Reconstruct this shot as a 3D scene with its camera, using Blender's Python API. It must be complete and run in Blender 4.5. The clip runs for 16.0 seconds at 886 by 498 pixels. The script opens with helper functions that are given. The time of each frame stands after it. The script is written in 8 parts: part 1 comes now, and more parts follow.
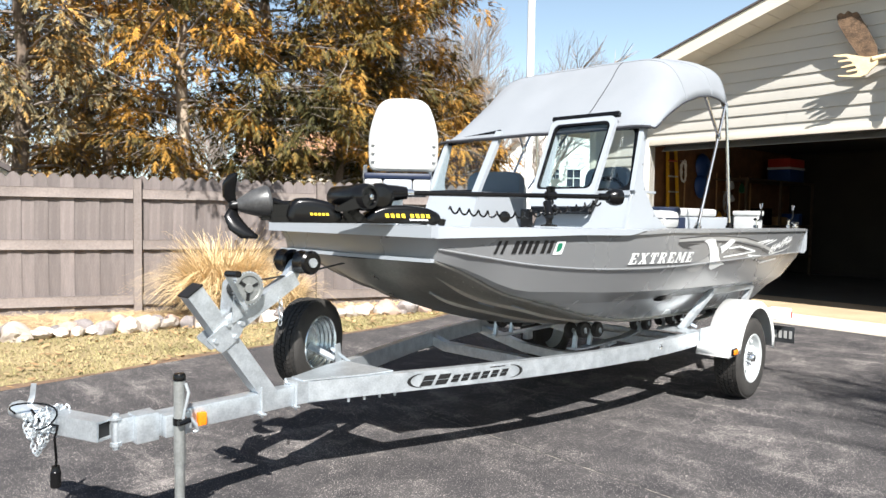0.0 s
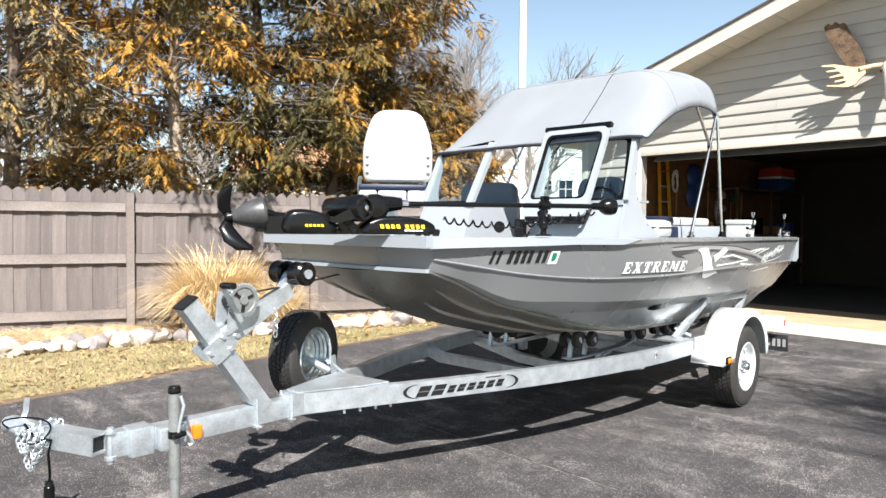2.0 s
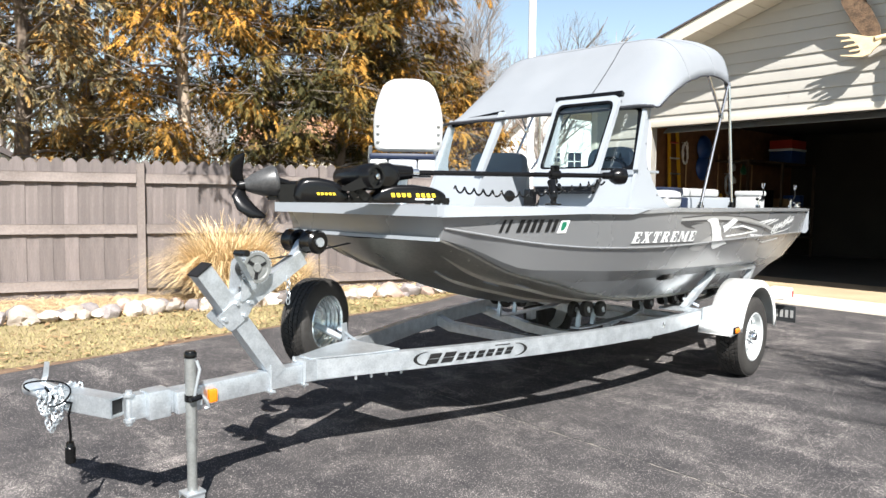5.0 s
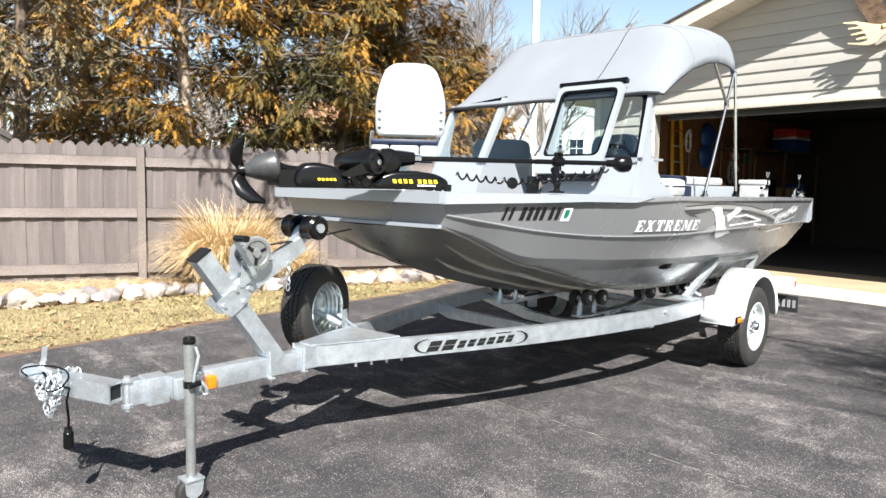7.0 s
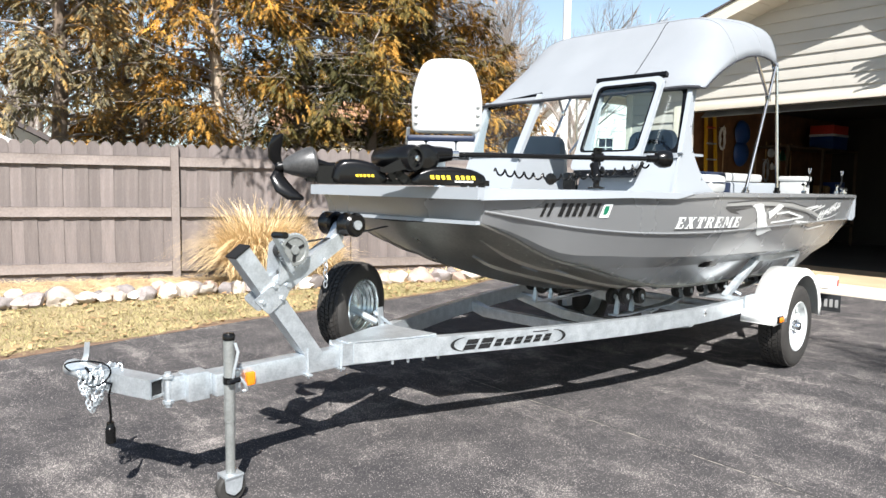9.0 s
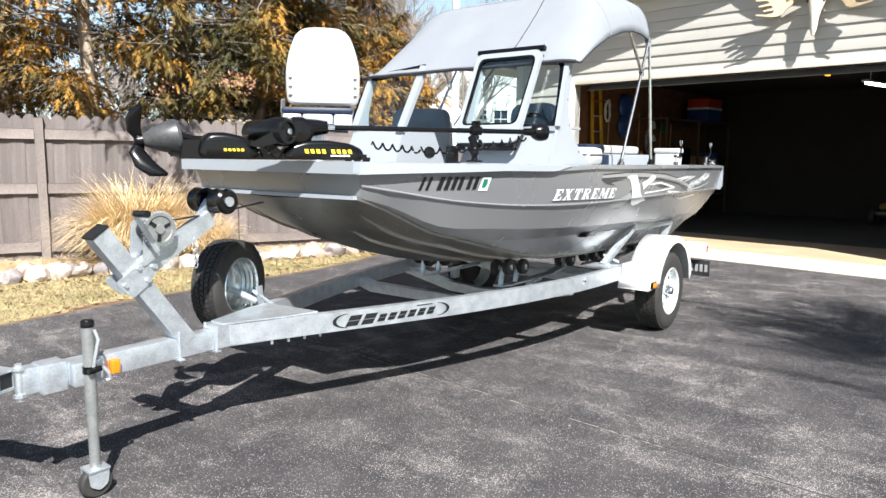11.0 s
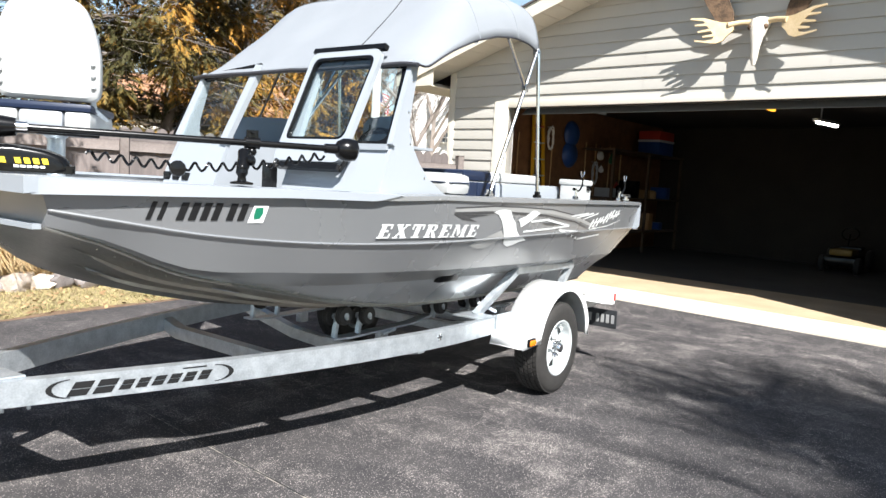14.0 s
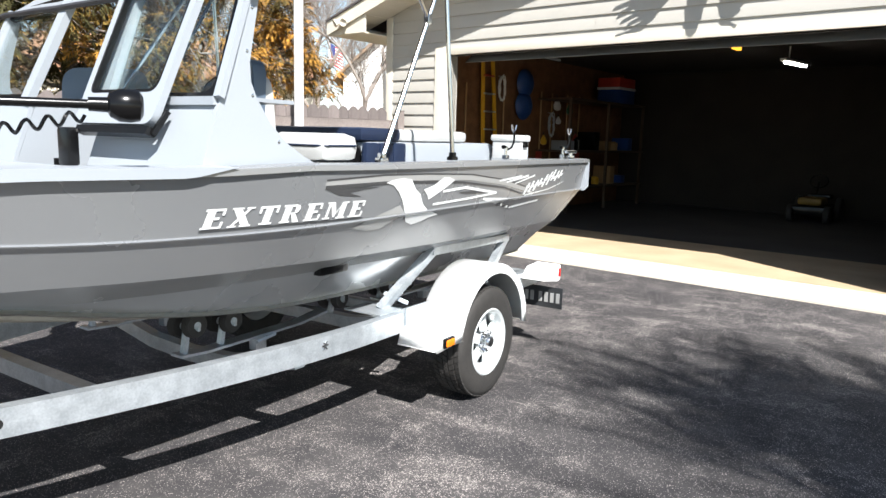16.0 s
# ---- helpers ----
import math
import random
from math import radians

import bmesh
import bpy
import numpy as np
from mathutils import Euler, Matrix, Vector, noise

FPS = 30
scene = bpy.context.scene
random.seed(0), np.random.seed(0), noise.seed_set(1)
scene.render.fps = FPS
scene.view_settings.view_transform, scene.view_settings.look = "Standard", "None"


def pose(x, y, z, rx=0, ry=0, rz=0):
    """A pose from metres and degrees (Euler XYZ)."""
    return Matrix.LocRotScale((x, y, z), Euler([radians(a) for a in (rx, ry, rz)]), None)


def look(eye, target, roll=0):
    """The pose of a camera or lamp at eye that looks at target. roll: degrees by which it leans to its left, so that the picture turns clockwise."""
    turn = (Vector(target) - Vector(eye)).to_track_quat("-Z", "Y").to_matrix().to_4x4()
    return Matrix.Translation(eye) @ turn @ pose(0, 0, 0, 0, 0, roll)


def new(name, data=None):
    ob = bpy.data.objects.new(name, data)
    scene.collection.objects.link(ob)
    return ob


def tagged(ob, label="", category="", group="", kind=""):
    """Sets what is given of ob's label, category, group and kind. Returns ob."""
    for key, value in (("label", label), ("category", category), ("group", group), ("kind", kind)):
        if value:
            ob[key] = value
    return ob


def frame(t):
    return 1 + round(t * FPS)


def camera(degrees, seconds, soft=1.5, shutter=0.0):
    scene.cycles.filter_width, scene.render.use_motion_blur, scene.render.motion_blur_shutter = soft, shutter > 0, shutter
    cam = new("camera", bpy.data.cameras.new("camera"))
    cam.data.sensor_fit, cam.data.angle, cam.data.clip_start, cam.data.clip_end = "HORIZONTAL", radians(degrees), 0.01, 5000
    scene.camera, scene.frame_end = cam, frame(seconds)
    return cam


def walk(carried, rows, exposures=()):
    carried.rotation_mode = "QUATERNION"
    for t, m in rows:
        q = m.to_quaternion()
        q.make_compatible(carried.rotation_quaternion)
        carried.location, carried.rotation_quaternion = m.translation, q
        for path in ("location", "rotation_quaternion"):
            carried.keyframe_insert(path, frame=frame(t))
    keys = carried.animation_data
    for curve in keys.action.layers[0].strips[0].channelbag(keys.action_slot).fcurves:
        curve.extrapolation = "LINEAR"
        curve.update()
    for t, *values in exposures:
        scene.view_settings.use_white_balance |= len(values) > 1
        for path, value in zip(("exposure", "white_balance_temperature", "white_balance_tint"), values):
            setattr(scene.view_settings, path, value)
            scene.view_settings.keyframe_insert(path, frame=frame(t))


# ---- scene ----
cam = camera(65.1, 16.0)
PATH = [
    (0, (-5.775, -3.023, 1.401), (-4.319, -1.656, 1.3), 0.9),
    (0.5, (-5.774, -3.007, 1.403), (-4.302, -1.656, 1.304), 1.2),
    (1, (-5.78, -3.01, 1.4), (-4.309, -1.659, 1.31), 1.0),
    (1.5, (-5.783, -3.017, 1.4), (-4.314, -1.663, 1.323), 0.7),
    (2, (-5.787, -3.02, 1.394), (-4.316, -1.666, 1.327), 0.5),
    (2.5, (-5.784, -3.038, 1.389), (-4.312, -1.684, 1.332), 0.1),
    (3, (-5.786, -3.018, 1.392), (-4.322, -1.657, 1.323), 0.1),
    (3.5, (-5.79, -3.019, 1.392), (-4.326, -1.658, 1.319), -0.2),
    (4, (-5.799, -3.009, 1.384), (-4.368, -1.618, 1.262), -0.0),
    (4.5, (-5.798, -3.009, 1.384), (-4.349, -1.639, 1.234), 0.3),
    (5, (-5.819, -3.03, 1.373), (-4.366, -1.664, 1.228), 0.6),
    (7.5, (-5.794, -2.984, 1.376), (-4.349, -1.615, 1.179), 1.2),
    (8, (-5.811, -2.963, 1.351), (-4.421, -1.536, 1.167), 0.9),
    (10.5, (-5.811, -2.931, 1.361), (-4.321, -1.614, 1.148), 0.4),
    (11, (-5.708, -2.996, 1.366), (-4.13, -1.795, 1.104), 0.6),
    (11.5, (-5.585, -3.064, 1.402), (-3.93, -1.996, 1.057), 1.8),
    (12, (-5.409, -3.083, 1.377), (-3.655, -2.183, 1.038), 1.2),
    (12.5, (-5.165, -3.079, 1.384), (-3.443, -2.11, 1.073), 0.5),
    (13, (-4.889, -3.131, 1.326), (-3.177, -2.121, 1.107), -0.4),
    (13.5, (-4.669, -3.181, 1.393), (-3.038, -2.061, 1.105), 1.2),
    (14, (-4.439, -3.125, 1.406), (-2.812, -1.978, 1.209), 3.4),
    (14.5, (-4.187, -3.067, 1.415), (-2.544, -1.965, 1.12), 1.8),
    (15, (-3.925, -3.08, 1.434), (-2.331, -1.906, 1.146), 2.6),
    (15.5, (-3.7, -3.052, 1.433), (-2.059, -1.968, 1.072), 2.2),
    (16, (-3.448, -2.924, 1.446), (-1.785, -1.859, 1.128), 1.6),
]
walk(cam, [(t, look(eye, target, roll)) for t, eye, target, roll in PATH],
     exposures=((0, 1.38, 6400, 10), (8.2, 1.38, 6400, 10), (10.3, 1.40, 6270, 10), (16, 1.40, 6270, 10)))


# ---- world, sun, exposure ----
SUN_DIR = Vector((0.58, 0.775, -1.0)).normalized()
world = bpy.data.worlds.new("world")
scene.world = world
world.use_nodes = True
wn = world.node_tree
wn.nodes.clear()
w_out = wn.nodes.new("ShaderNodeOutputWorld")
w_bg = wn.nodes.new("ShaderNodeBackground")
w_sky = wn.nodes.new("ShaderNodeTexSky")
w_sky.sky_type = 'NISHITA'
w_sky.sun_disc = False
w_sky.sun_elevation = math.asin(-SUN_DIR.z)
w_sky.sun_rotation = math.atan2(-SUN_DIR.x, -SUN_DIR.y)
w_sky.air_density = 1.15
w_sky.dust_density = 0.5
w_sky.ozone_density = 1.6
w_bg.inputs["Strength"].default_value = 0.045
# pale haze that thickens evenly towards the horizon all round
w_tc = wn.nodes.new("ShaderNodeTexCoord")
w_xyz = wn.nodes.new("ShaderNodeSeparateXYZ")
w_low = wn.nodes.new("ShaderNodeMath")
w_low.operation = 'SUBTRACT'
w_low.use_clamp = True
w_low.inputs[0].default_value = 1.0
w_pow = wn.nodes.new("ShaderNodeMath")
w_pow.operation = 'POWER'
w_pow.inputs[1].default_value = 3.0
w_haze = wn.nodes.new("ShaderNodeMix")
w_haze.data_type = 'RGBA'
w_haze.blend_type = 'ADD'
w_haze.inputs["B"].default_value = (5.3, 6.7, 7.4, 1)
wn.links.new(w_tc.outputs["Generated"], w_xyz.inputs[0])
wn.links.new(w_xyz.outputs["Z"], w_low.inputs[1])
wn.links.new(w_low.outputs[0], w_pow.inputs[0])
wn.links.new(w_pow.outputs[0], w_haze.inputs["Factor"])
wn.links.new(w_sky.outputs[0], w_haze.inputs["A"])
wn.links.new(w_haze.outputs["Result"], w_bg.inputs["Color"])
wn.links.new(w_bg.outputs[0], w_out.inputs["Surface"])
sun_data = bpy.data.lights.new("sun", 'SUN')
sun_data.energy = 5.0
sun_data.angle = radians(0.53)
sun_data.color = (1.0, 0.965, 0.915)
sun = new("sun", sun_data)
sun.matrix_world = Matrix.Translation((0, 0, 30)) @ SUN_DIR.to_track_quat("-Z", "Y").to_matrix().to_4x4()


# ---- shape helpers ----
def bm_new():
    return bmesh.new()


def quadgrid(bm, rows, closed=False, flip=False):
    """Faces between rows of points; every row has the same count."""
    vs = [[bm.verts.new(p) for p in row] for row in rows]
    for a, b in zip(vs, vs[1:]):
        n = len(a)
        for i in range(n if closed else n - 1):
            j = (i + 1) % n
            f = (a[i], a[j], b[j], b[i])
            bm.faces.new(f[::-1] if flip else f)
    return vs


def cap(bm, row, flip=False):
    bm.faces.new(row[::-1] if flip else row)


def add_box(bm, c, s, m=None, bevel=0.0):
    """A box of size s centred on c, turned by the matrix m round c."""
    g = bmesh.ops.create_cube(bm, size=1.0)["verts"]
    rot = m.to_3x3() if m else Matrix.Identity(3)
    for v in g:
        v.co = rot @ Vector((v.co.x * s[0], v.co.y * s[1], v.co.z * s[2])) + Vector(c)
    if bevel:
        es = list({e for v in g for e in v.link_edges})
        bmesh.ops.bevel(bm, geom=es, offset=bevel, segments=2, profile=0.6, affect='EDGES')
    return g


def frame_at(d):
    d = Vector(d).normalized()
    up = Vector((0, 0, 1)) if abs(d.z) < 0.95 else Vector((1, 0, 0))
    a = d.cross(up).normalized()
    return a, a.cross(d).normalized()


def add_tube(bm, pts, r, n=10, ends=True, taper=None):
    """A round tube along points; r a number or one radius per point."""
    pts = [Vector(p) for p in pts]
    rows = []
    pa = None
    for i, p in enumerate(pts):
        d = (pts[min(i + 1, len(pts) - 1)] - pts[max(i - 1, 0)])
        a, b = frame_at(d)
        if pa is not None:
            a = (pa - d.normalized() * pa.dot(d.normalized())).normalized()
            b = a.cross(d.normalized())
        pa = a
        rr = r[i] if isinstance(r, (list, tuple)) else r
        rows.append([p + a * math.cos(2 * math.pi * k / n) * rr + b * math.sin(2 * math.pi * k / n) * rr for k in range(n)])
    vs = quadgrid(bm, rows, closed=True)
    if ends:
        cap(bm, vs[0], True)
        cap(bm, vs[-1])
    return vs


def add_bar(bm, pts, w, h, up=(0, 0, 1)):
    """A rectangular bar along points, w across and h high."""
    pts = [Vector(p) for p in pts]
    rows = []
    for i, p in enumerate(pts):
        d = (pts[min(i + 1, len(pts) - 1)] - pts[max(i - 1, 0)]).normalized()
        a = d.cross(Vector(up)).normalized()
        b = a.cross(d).normalized()
        rows.append([p + a * (sx * w / 2) + b * (sz * h / 2) for sx, sz in ((-1, -1), (1, -1), (1, 1), (-1, 1))])
    vs = quadgrid(bm, rows, closed=True)
    cap(bm, vs[0], True)
    cap(bm, vs[-1])
    return vs


def add_lathe(bm, prof, c, axis=(0, 0, 1), n=32, closed=False):
    """A profile of (radius, along) turned round an axis through c."""
    ax = Vector(axis).normalized()
    a, b = frame_at(ax)
    rows = []
    for k in range(n):
        t = 2 * math.pi * k / n
        e = a * math.cos(t) + b * math.sin(t)
        rows.append([Vector(c) + e * r + ax * z for r, z in prof])
    rows.append(rows[0])
    vs = [[bm.verts.new(p) for p in row] for row in rows[:-1]]
    vs.append(vs[0])
    for p, q in zip(vs, vs[1:]):
        m = len(p)
        for i in range(m if closed else m - 1):
            j = (i + 1) % m
            bm.faces.new((p[i], q[i], q[j], p[j]))
    return vs


def add_prism(bm, poly, depth, place):
    """A flat outline (list of (u, v)) made solid by depth; place(u, v, d) gives the point."""
    lo = [bm.verts.new(place(u, v, 0.0)) for u, v in poly]
    hi = [bm.verts.new(place(u, v, depth)) for u, v in poly]
    n = len(poly)
    bm.faces.new(lo[::-1])
    bm.faces.new(hi)
    for i in range(n):
        j = (i + 1) % n
        bm.faces.new((lo[i], lo[j], hi[j], hi[i]))


def add_blob(bm, c, r, sub=2, rough=0.0, seed=0):
    g = bmesh.ops.create_icosphere(bm, subdivisions=sub, radius=1.0)["verts"]
    for v in g:
        k = 1 + rough * noise.noise(v.co * 1.6 + Vector((seed * 7.3, seed * 1.7, seed * 3.1)))
        v.co = Vector((v.co.x * r[0] * k, v.co.y * r[1] * k, v.co.z * r[2] * k)) + Vector(c)
    return g


WORLD_OF = {}


def mesh_of(name, bm, material, sharp=35.0):
    bmesh.ops.recalc_face_normals(bm, faces=bm.faces)
    me = bpy.data.meshes.new(name)
    bm.to_mesh(me)
    bm.free()
    for p in me.polygons:
        p.use_smooth = True
    me.set_sharp_from_angle(angle=radians(sharp))
    for m in (material if isinstance(material, (list, tuple)) else [material]):
        me.materials.append(m)
    return me


def part(name, bm, material, parent=None, label="", sharp=35.0):
    """Links a bmesh as one mesh object under a thing or a part."""
    ob = new(name, mesh_of(name, bm, material, sharp))
    if parent is not None:
        ob.parent = parent
        ob.matrix_parent_inverse = WORLD_OF.get(parent.name, Matrix.Identity(4)).inverted()
    if label:
        ob["label"] = label
    return ob


def thing(name, at, label, category, group="", kind=""):
    """An Empty at the base of a thing, that parents its parts."""
    ob = new(name)
    ob.empty_display_size = 0.1
    ob.location = at
    WORLD_OF[ob.name] = Matrix.Translation(at)
    return tagged(ob, label, category, group, kind)


def piece(name, me, parent, m):
    """One of many alike pieces on shared mesh data, placed by the matrix m."""
    ob = new(name, me)
    ob.parent = parent
    ob.matrix_parent_inverse = WORLD_OF.get(parent.name, Matrix.Identity(4)).inverted()
    ob.matrix_basis = m
    return ob


def lerp_line(xs, ys):
    return lambda x: float(np.interp(x, xs, ys))


# ---- materials ----
def mat(name, base=(0.5, 0.5, 0.5), rough=0.5, metal=0.0, second=None, scale=8.0, fine=120.0, amount=0.5, bump=0.05, bump_scale=150.0,
        coat=0.0, per_object=0.0, per_island=0.0, spec=0.5, rough_var=0.0, stretch=(1, 1, 1), coords="Object"):
    """Base colour mixed with a second one by noise at two scales, with fine relief."""
    m = bpy.data.materials.new(name)
    m.use_nodes = True
    nt = m.node_tree
    p = nt.nodes["Principled BSDF"]
    p.inputs["Roughness"].default_value = rough
    p.inputs["Metallic"].default_value = metal
    p.inputs["Specular IOR Level"].default_value = spec
    p.inputs["Coat Weight"].default_value = coat
    second = second or tuple(c * 0.75 for c in base)
    tc = nt.nodes.new("ShaderNodeTexCoord")
    mp = nt.nodes.new("ShaderNodeMapping")
    mp.inputs["Scale"].default_value = stretch
    nt.links.new(tc.outputs[coords], mp.inputs["Vector"])
    n1 = nt.nodes.new("ShaderNodeTexNoise")
    n1.inputs["Scale"].default_value = scale
    n1.inputs["Detail"].default_value = 6
    n2 = nt.nodes.new("ShaderNodeTexNoise")
    n2.inputs["Scale"].default_value = fine
    n2.inputs["Detail"].default_value = 3
    for n in (n1, n2):
        nt.links.new(mp.outputs[0], n.inputs["Vector"])
    add = nt.nodes.new("ShaderNodeMath")
    add.operation = 'MULTIPLY_ADD'
    add.inputs[1].default_value = 0.6
    nt.links.new(n1.outputs["Fac"], add.inputs[0])
    half = nt.nodes.new("ShaderNodeMath")
    half.operation = 'MULTIPLY'
    half.inputs[1].default_value = 0.4
    nt.links.new(n2.outputs["Fac"], half.inputs[0])
    nt.links.new(half.outputs[0], add.inputs[2])
    ramp = nt.nodes.new("ShaderNodeValToRGB")
    ramp.color_ramp.elements[0].position = 0.5 - 0.25 / max(amount, 0.05) * 0.5
    ramp.color_ramp.elements[1].position = 0.5 + 0.25 / max(amount, 0.05) * 0.5
    ramp.color_ramp.elements[0].position = max(0.0, ramp.color_ramp.elements[0].position)
    ramp.color_ramp.elements[1].position = min(1.0, ramp.color_ramp.elements[1].position)
    ramp.color_ramp.elements[0].color = (*second, 1)
    ramp.color_ramp.elements[1].color = (*base, 1)
    nt.links.new(add.outputs[0], ramp.inputs[0])
    col = ramp.outputs[0]
    if per_object or per_island:
        if per_object:
            info = nt.nodes.new("ShaderNodeObjectInfo").outputs["Random"]
        else:
            info = nt.nodes.new("ShaderNodeNewGeometry").outputs["Random Per Island"]
        mr = nt.nodes.new("ShaderNodeMapRange")
        k = per_object or per_island
        mr.inputs["To Min"].default_value = 1 - k
        mr.inputs["To Max"].default_value = 1 + k
        nt.links.new(info, mr.inputs["Value"])
        hsv = nt.nodes.new("ShaderNodeHueSaturation")
        nt.links.new(mr.outputs[0], hsv.inputs["Value"])
        nt.links.new(col, hsv.inputs["Color"])
        col = hsv.outputs[0]
    nt.links.new(col, p.inputs["Base Color"])
    if rough_var:
        rr = nt.nodes.new("ShaderNodeMapRange")
        rr.inputs["To Min"].default_value = max(0.02, rough - rough_var)
        rr.inputs["To Max"].default_value = min(1, rough + rough_var)
        nt.links.new(n1.outputs["Fac"], rr.inputs["Value"])
        nt.links.new(rr.outputs[0], p.inputs["Roughness"])
    if bump:
        n3 = nt.nodes.new("ShaderNodeTexNoise")
        n3.inputs["Scale"].default_value = bump_scale
        n3.inputs["Detail"].default_value = 4
        nt.links.new(mp.outputs[0], n3.inputs["Vector"])
        b = nt.nodes.new("ShaderNodeBump")
        b.inputs["Strength"].default_value = bump
        b.inputs["Distance"].default_value = 0.01
        nt.links.new(n3.outputs["Fac"], b.inputs["Height"])
        nt.links.new(b.outputs[0], p.inputs["Normal"])
    return m


def glass_mat(name, tint=(0.9, 0.95, 0.95), gloss=1.0):
    """A thin clear pane: mostly lets light through, and mirrors by Fresnel."""
    m = bpy.data.materials.new(name)
    m.use_nodes = True
    nt = m.node_tree
    nt.nodes.clear()
    out = nt.nodes.new("ShaderNodeOutputMaterial")
    tr = nt.nodes.new("ShaderNodeBsdfTransparent")
    tr.inputs[0].default_value = (*tint, 1)
    gl = nt.nodes.new("ShaderNodeBsdfGlossy")
    gl.inputs["Roughness"].default_value = 0.02
    lw = nt.nodes.new("ShaderNodeLayerWeight")
    lw.inputs["Blend"].default_value = 0.5
    pw = nt.nodes.new("ShaderNodeMath")
    pw.operation = 'POWER'
    pw.inputs[1].default_value = 4.0
    nt.links.new(lw.outputs["Facing"], pw.inputs[0])
    fr = nt.nodes.new("ShaderNodeMath")
    fr.operation = 'MULTIPLY_ADD'
    fr.inputs[1].default_value = 0.9 * gloss
    fr.inputs[2].default_value = 0.045 * gloss
    nt.links.new(pw.outputs[0], fr.inputs[0])
    mx = nt.nodes.new("ShaderNodeMixShader")
    nt.links.new(fr.outputs[0], mx.inputs[0])
    nt.links.new(tr.outputs[0], mx.inputs[1])
    nt.links.new(gl.outputs[0], mx.inputs[2])
    nt.links.new(mx.outputs[0], out.inputs["Surface"])
    return m


def glow_mat(name, colour, strength):
    m = bpy.data.materials.new(name)
    m.use_nodes = True
    p = m.node_tree.nodes["Principled BSDF"]
    p.inputs["Base Color"].default_value = (*colour, 1)
    p.inputs["Emission Color"].default_value = (*colour, 1)
    p.inputs["Emission Strength"].default_value = strength
    return m




def asphalt_mat():
    """Sealed asphalt: dark coat, pale worn streaks of bare stone chips, fine grit."""
    m = bpy.data.materials.new("asphalt")
    m.use_nodes = True
    nt = m.node_tree
    p = nt.nodes["Principled BSDF"]
    p.inputs["Roughness"].default_value = 0.82
    p.inputs["Specular IOR Level"].default_value = 0.2
    tc = nt.nodes.new("ShaderNodeTexCoord")

    def noise_of(scale, detail=4, stretch=None, turn=0.0, rough=0.6):
        mp = nt.nodes.new("ShaderNodeMapping")
        mp.inputs["Scale"].default_value = stretch or (1, 1, 1)
        mp.inputs["Rotation"].default_value = (0, 0, radians(turn))
        n = nt.nodes.new("ShaderNodeTexNoise")
        n.inputs["Scale"].default_value, n.inputs["Detail"].default_value, n.inputs["Roughness"].default_value = scale, detail, rough
        nt.links.new(tc.outputs["Object"], mp.inputs["Vector"])
        nt.links.new(mp.outputs[0], n.inputs["Vector"])
        return n.outputs["Fac"]

    def ramp(src, lo, hi):
        r = nt.nodes.new("ShaderNodeMapRange")
        r.inputs["From Min"].default_value, r.inputs["From Max"].default_value = lo, hi
        nt.links.new(src, r.inputs["Value"])
        return r.outputs[0]

    def calc(op, a, b):
        n = nt.nodes.new("ShaderNodeMath")
        n.operation = op
        for i, v in enumerate((a, b)):
            if isinstance(v, (int, float)):
                n.inputs[i].default_value = v
            else:
                nt.links.new(v, n.inputs[i])
        return n.outputs[0]

    streak = ramp(noise_of(2.4, 8, (1.5, 0.62, 1), 6, 0.78), 0.50, 0.68)
    cross_streak = ramp(noise_of(2.2, 8, (0.65, 1.5, 1), 14, 0.76), 0.52, 0.70)
    patch = ramp(noise_of(0.55, 5), 0.38, 0.64)
    wear = calc('MULTIPLY', calc('ADD', streak, calc('MULTIPLY', cross_streak, 0.8)), calc('ADD', 0.35, patch))
    vor = nt.nodes.new("ShaderNodeTexVoronoi")
    vor.inputs["Scale"].default_value = 210.0
    nt.links.new(tc.outputs["Object"], vor.inputs["Vector"])
    rnd_cell = nt.nodes.new("ShaderNodeSeparateColor")
    nt.links.new(vor.outputs["Color"], rnd_cell.inputs[0])
    chip = ramp(calc('ADD', rnd_cell.outputs[0], calc('MULTIPLY', wear, 0.38)), 0.84, 1.02)
    fac = calc('MULTIPLY', chip, ramp(calc('MULTIPLY', vor.outputs["Distance"], -1.0), -0.62, -0.40))
    tone = ramp(noise_of(2.6, 6, None, 0, 0.75), 0.30, 0.72)
    film = calc('MINIMUM', 1.0, calc('ADD', fac, calc('ADD', calc('MULTIPLY', wear, 0.125), calc('MULTIPLY', tone, 0.115))))
    mix = nt.nodes.new("ShaderNodeMix")
    mix.data_type = 'RGBA'
    mix.inputs["A"].default_value = (0.027, 0.0265, 0.029, 1)
    mix.inputs["B"].default_value = (0.42, 0.378, 0.35, 1)
    nt.links.new(film, mix.inputs["Factor"])
    nt.links.new(mix.outputs["Result"], p.inputs["Base Color"])
    bp = nt.nodes.new("ShaderNodeBump")
    bp.inputs["Strength"].default_value = 0.6
    bp.inputs["Distance"].default_value = 0.006
    nt.links.new(noise_of(140, 3), bp.inputs["Height"])
    nt.links.new(bp.outputs[0], p.inputs["Normal"])
    return m


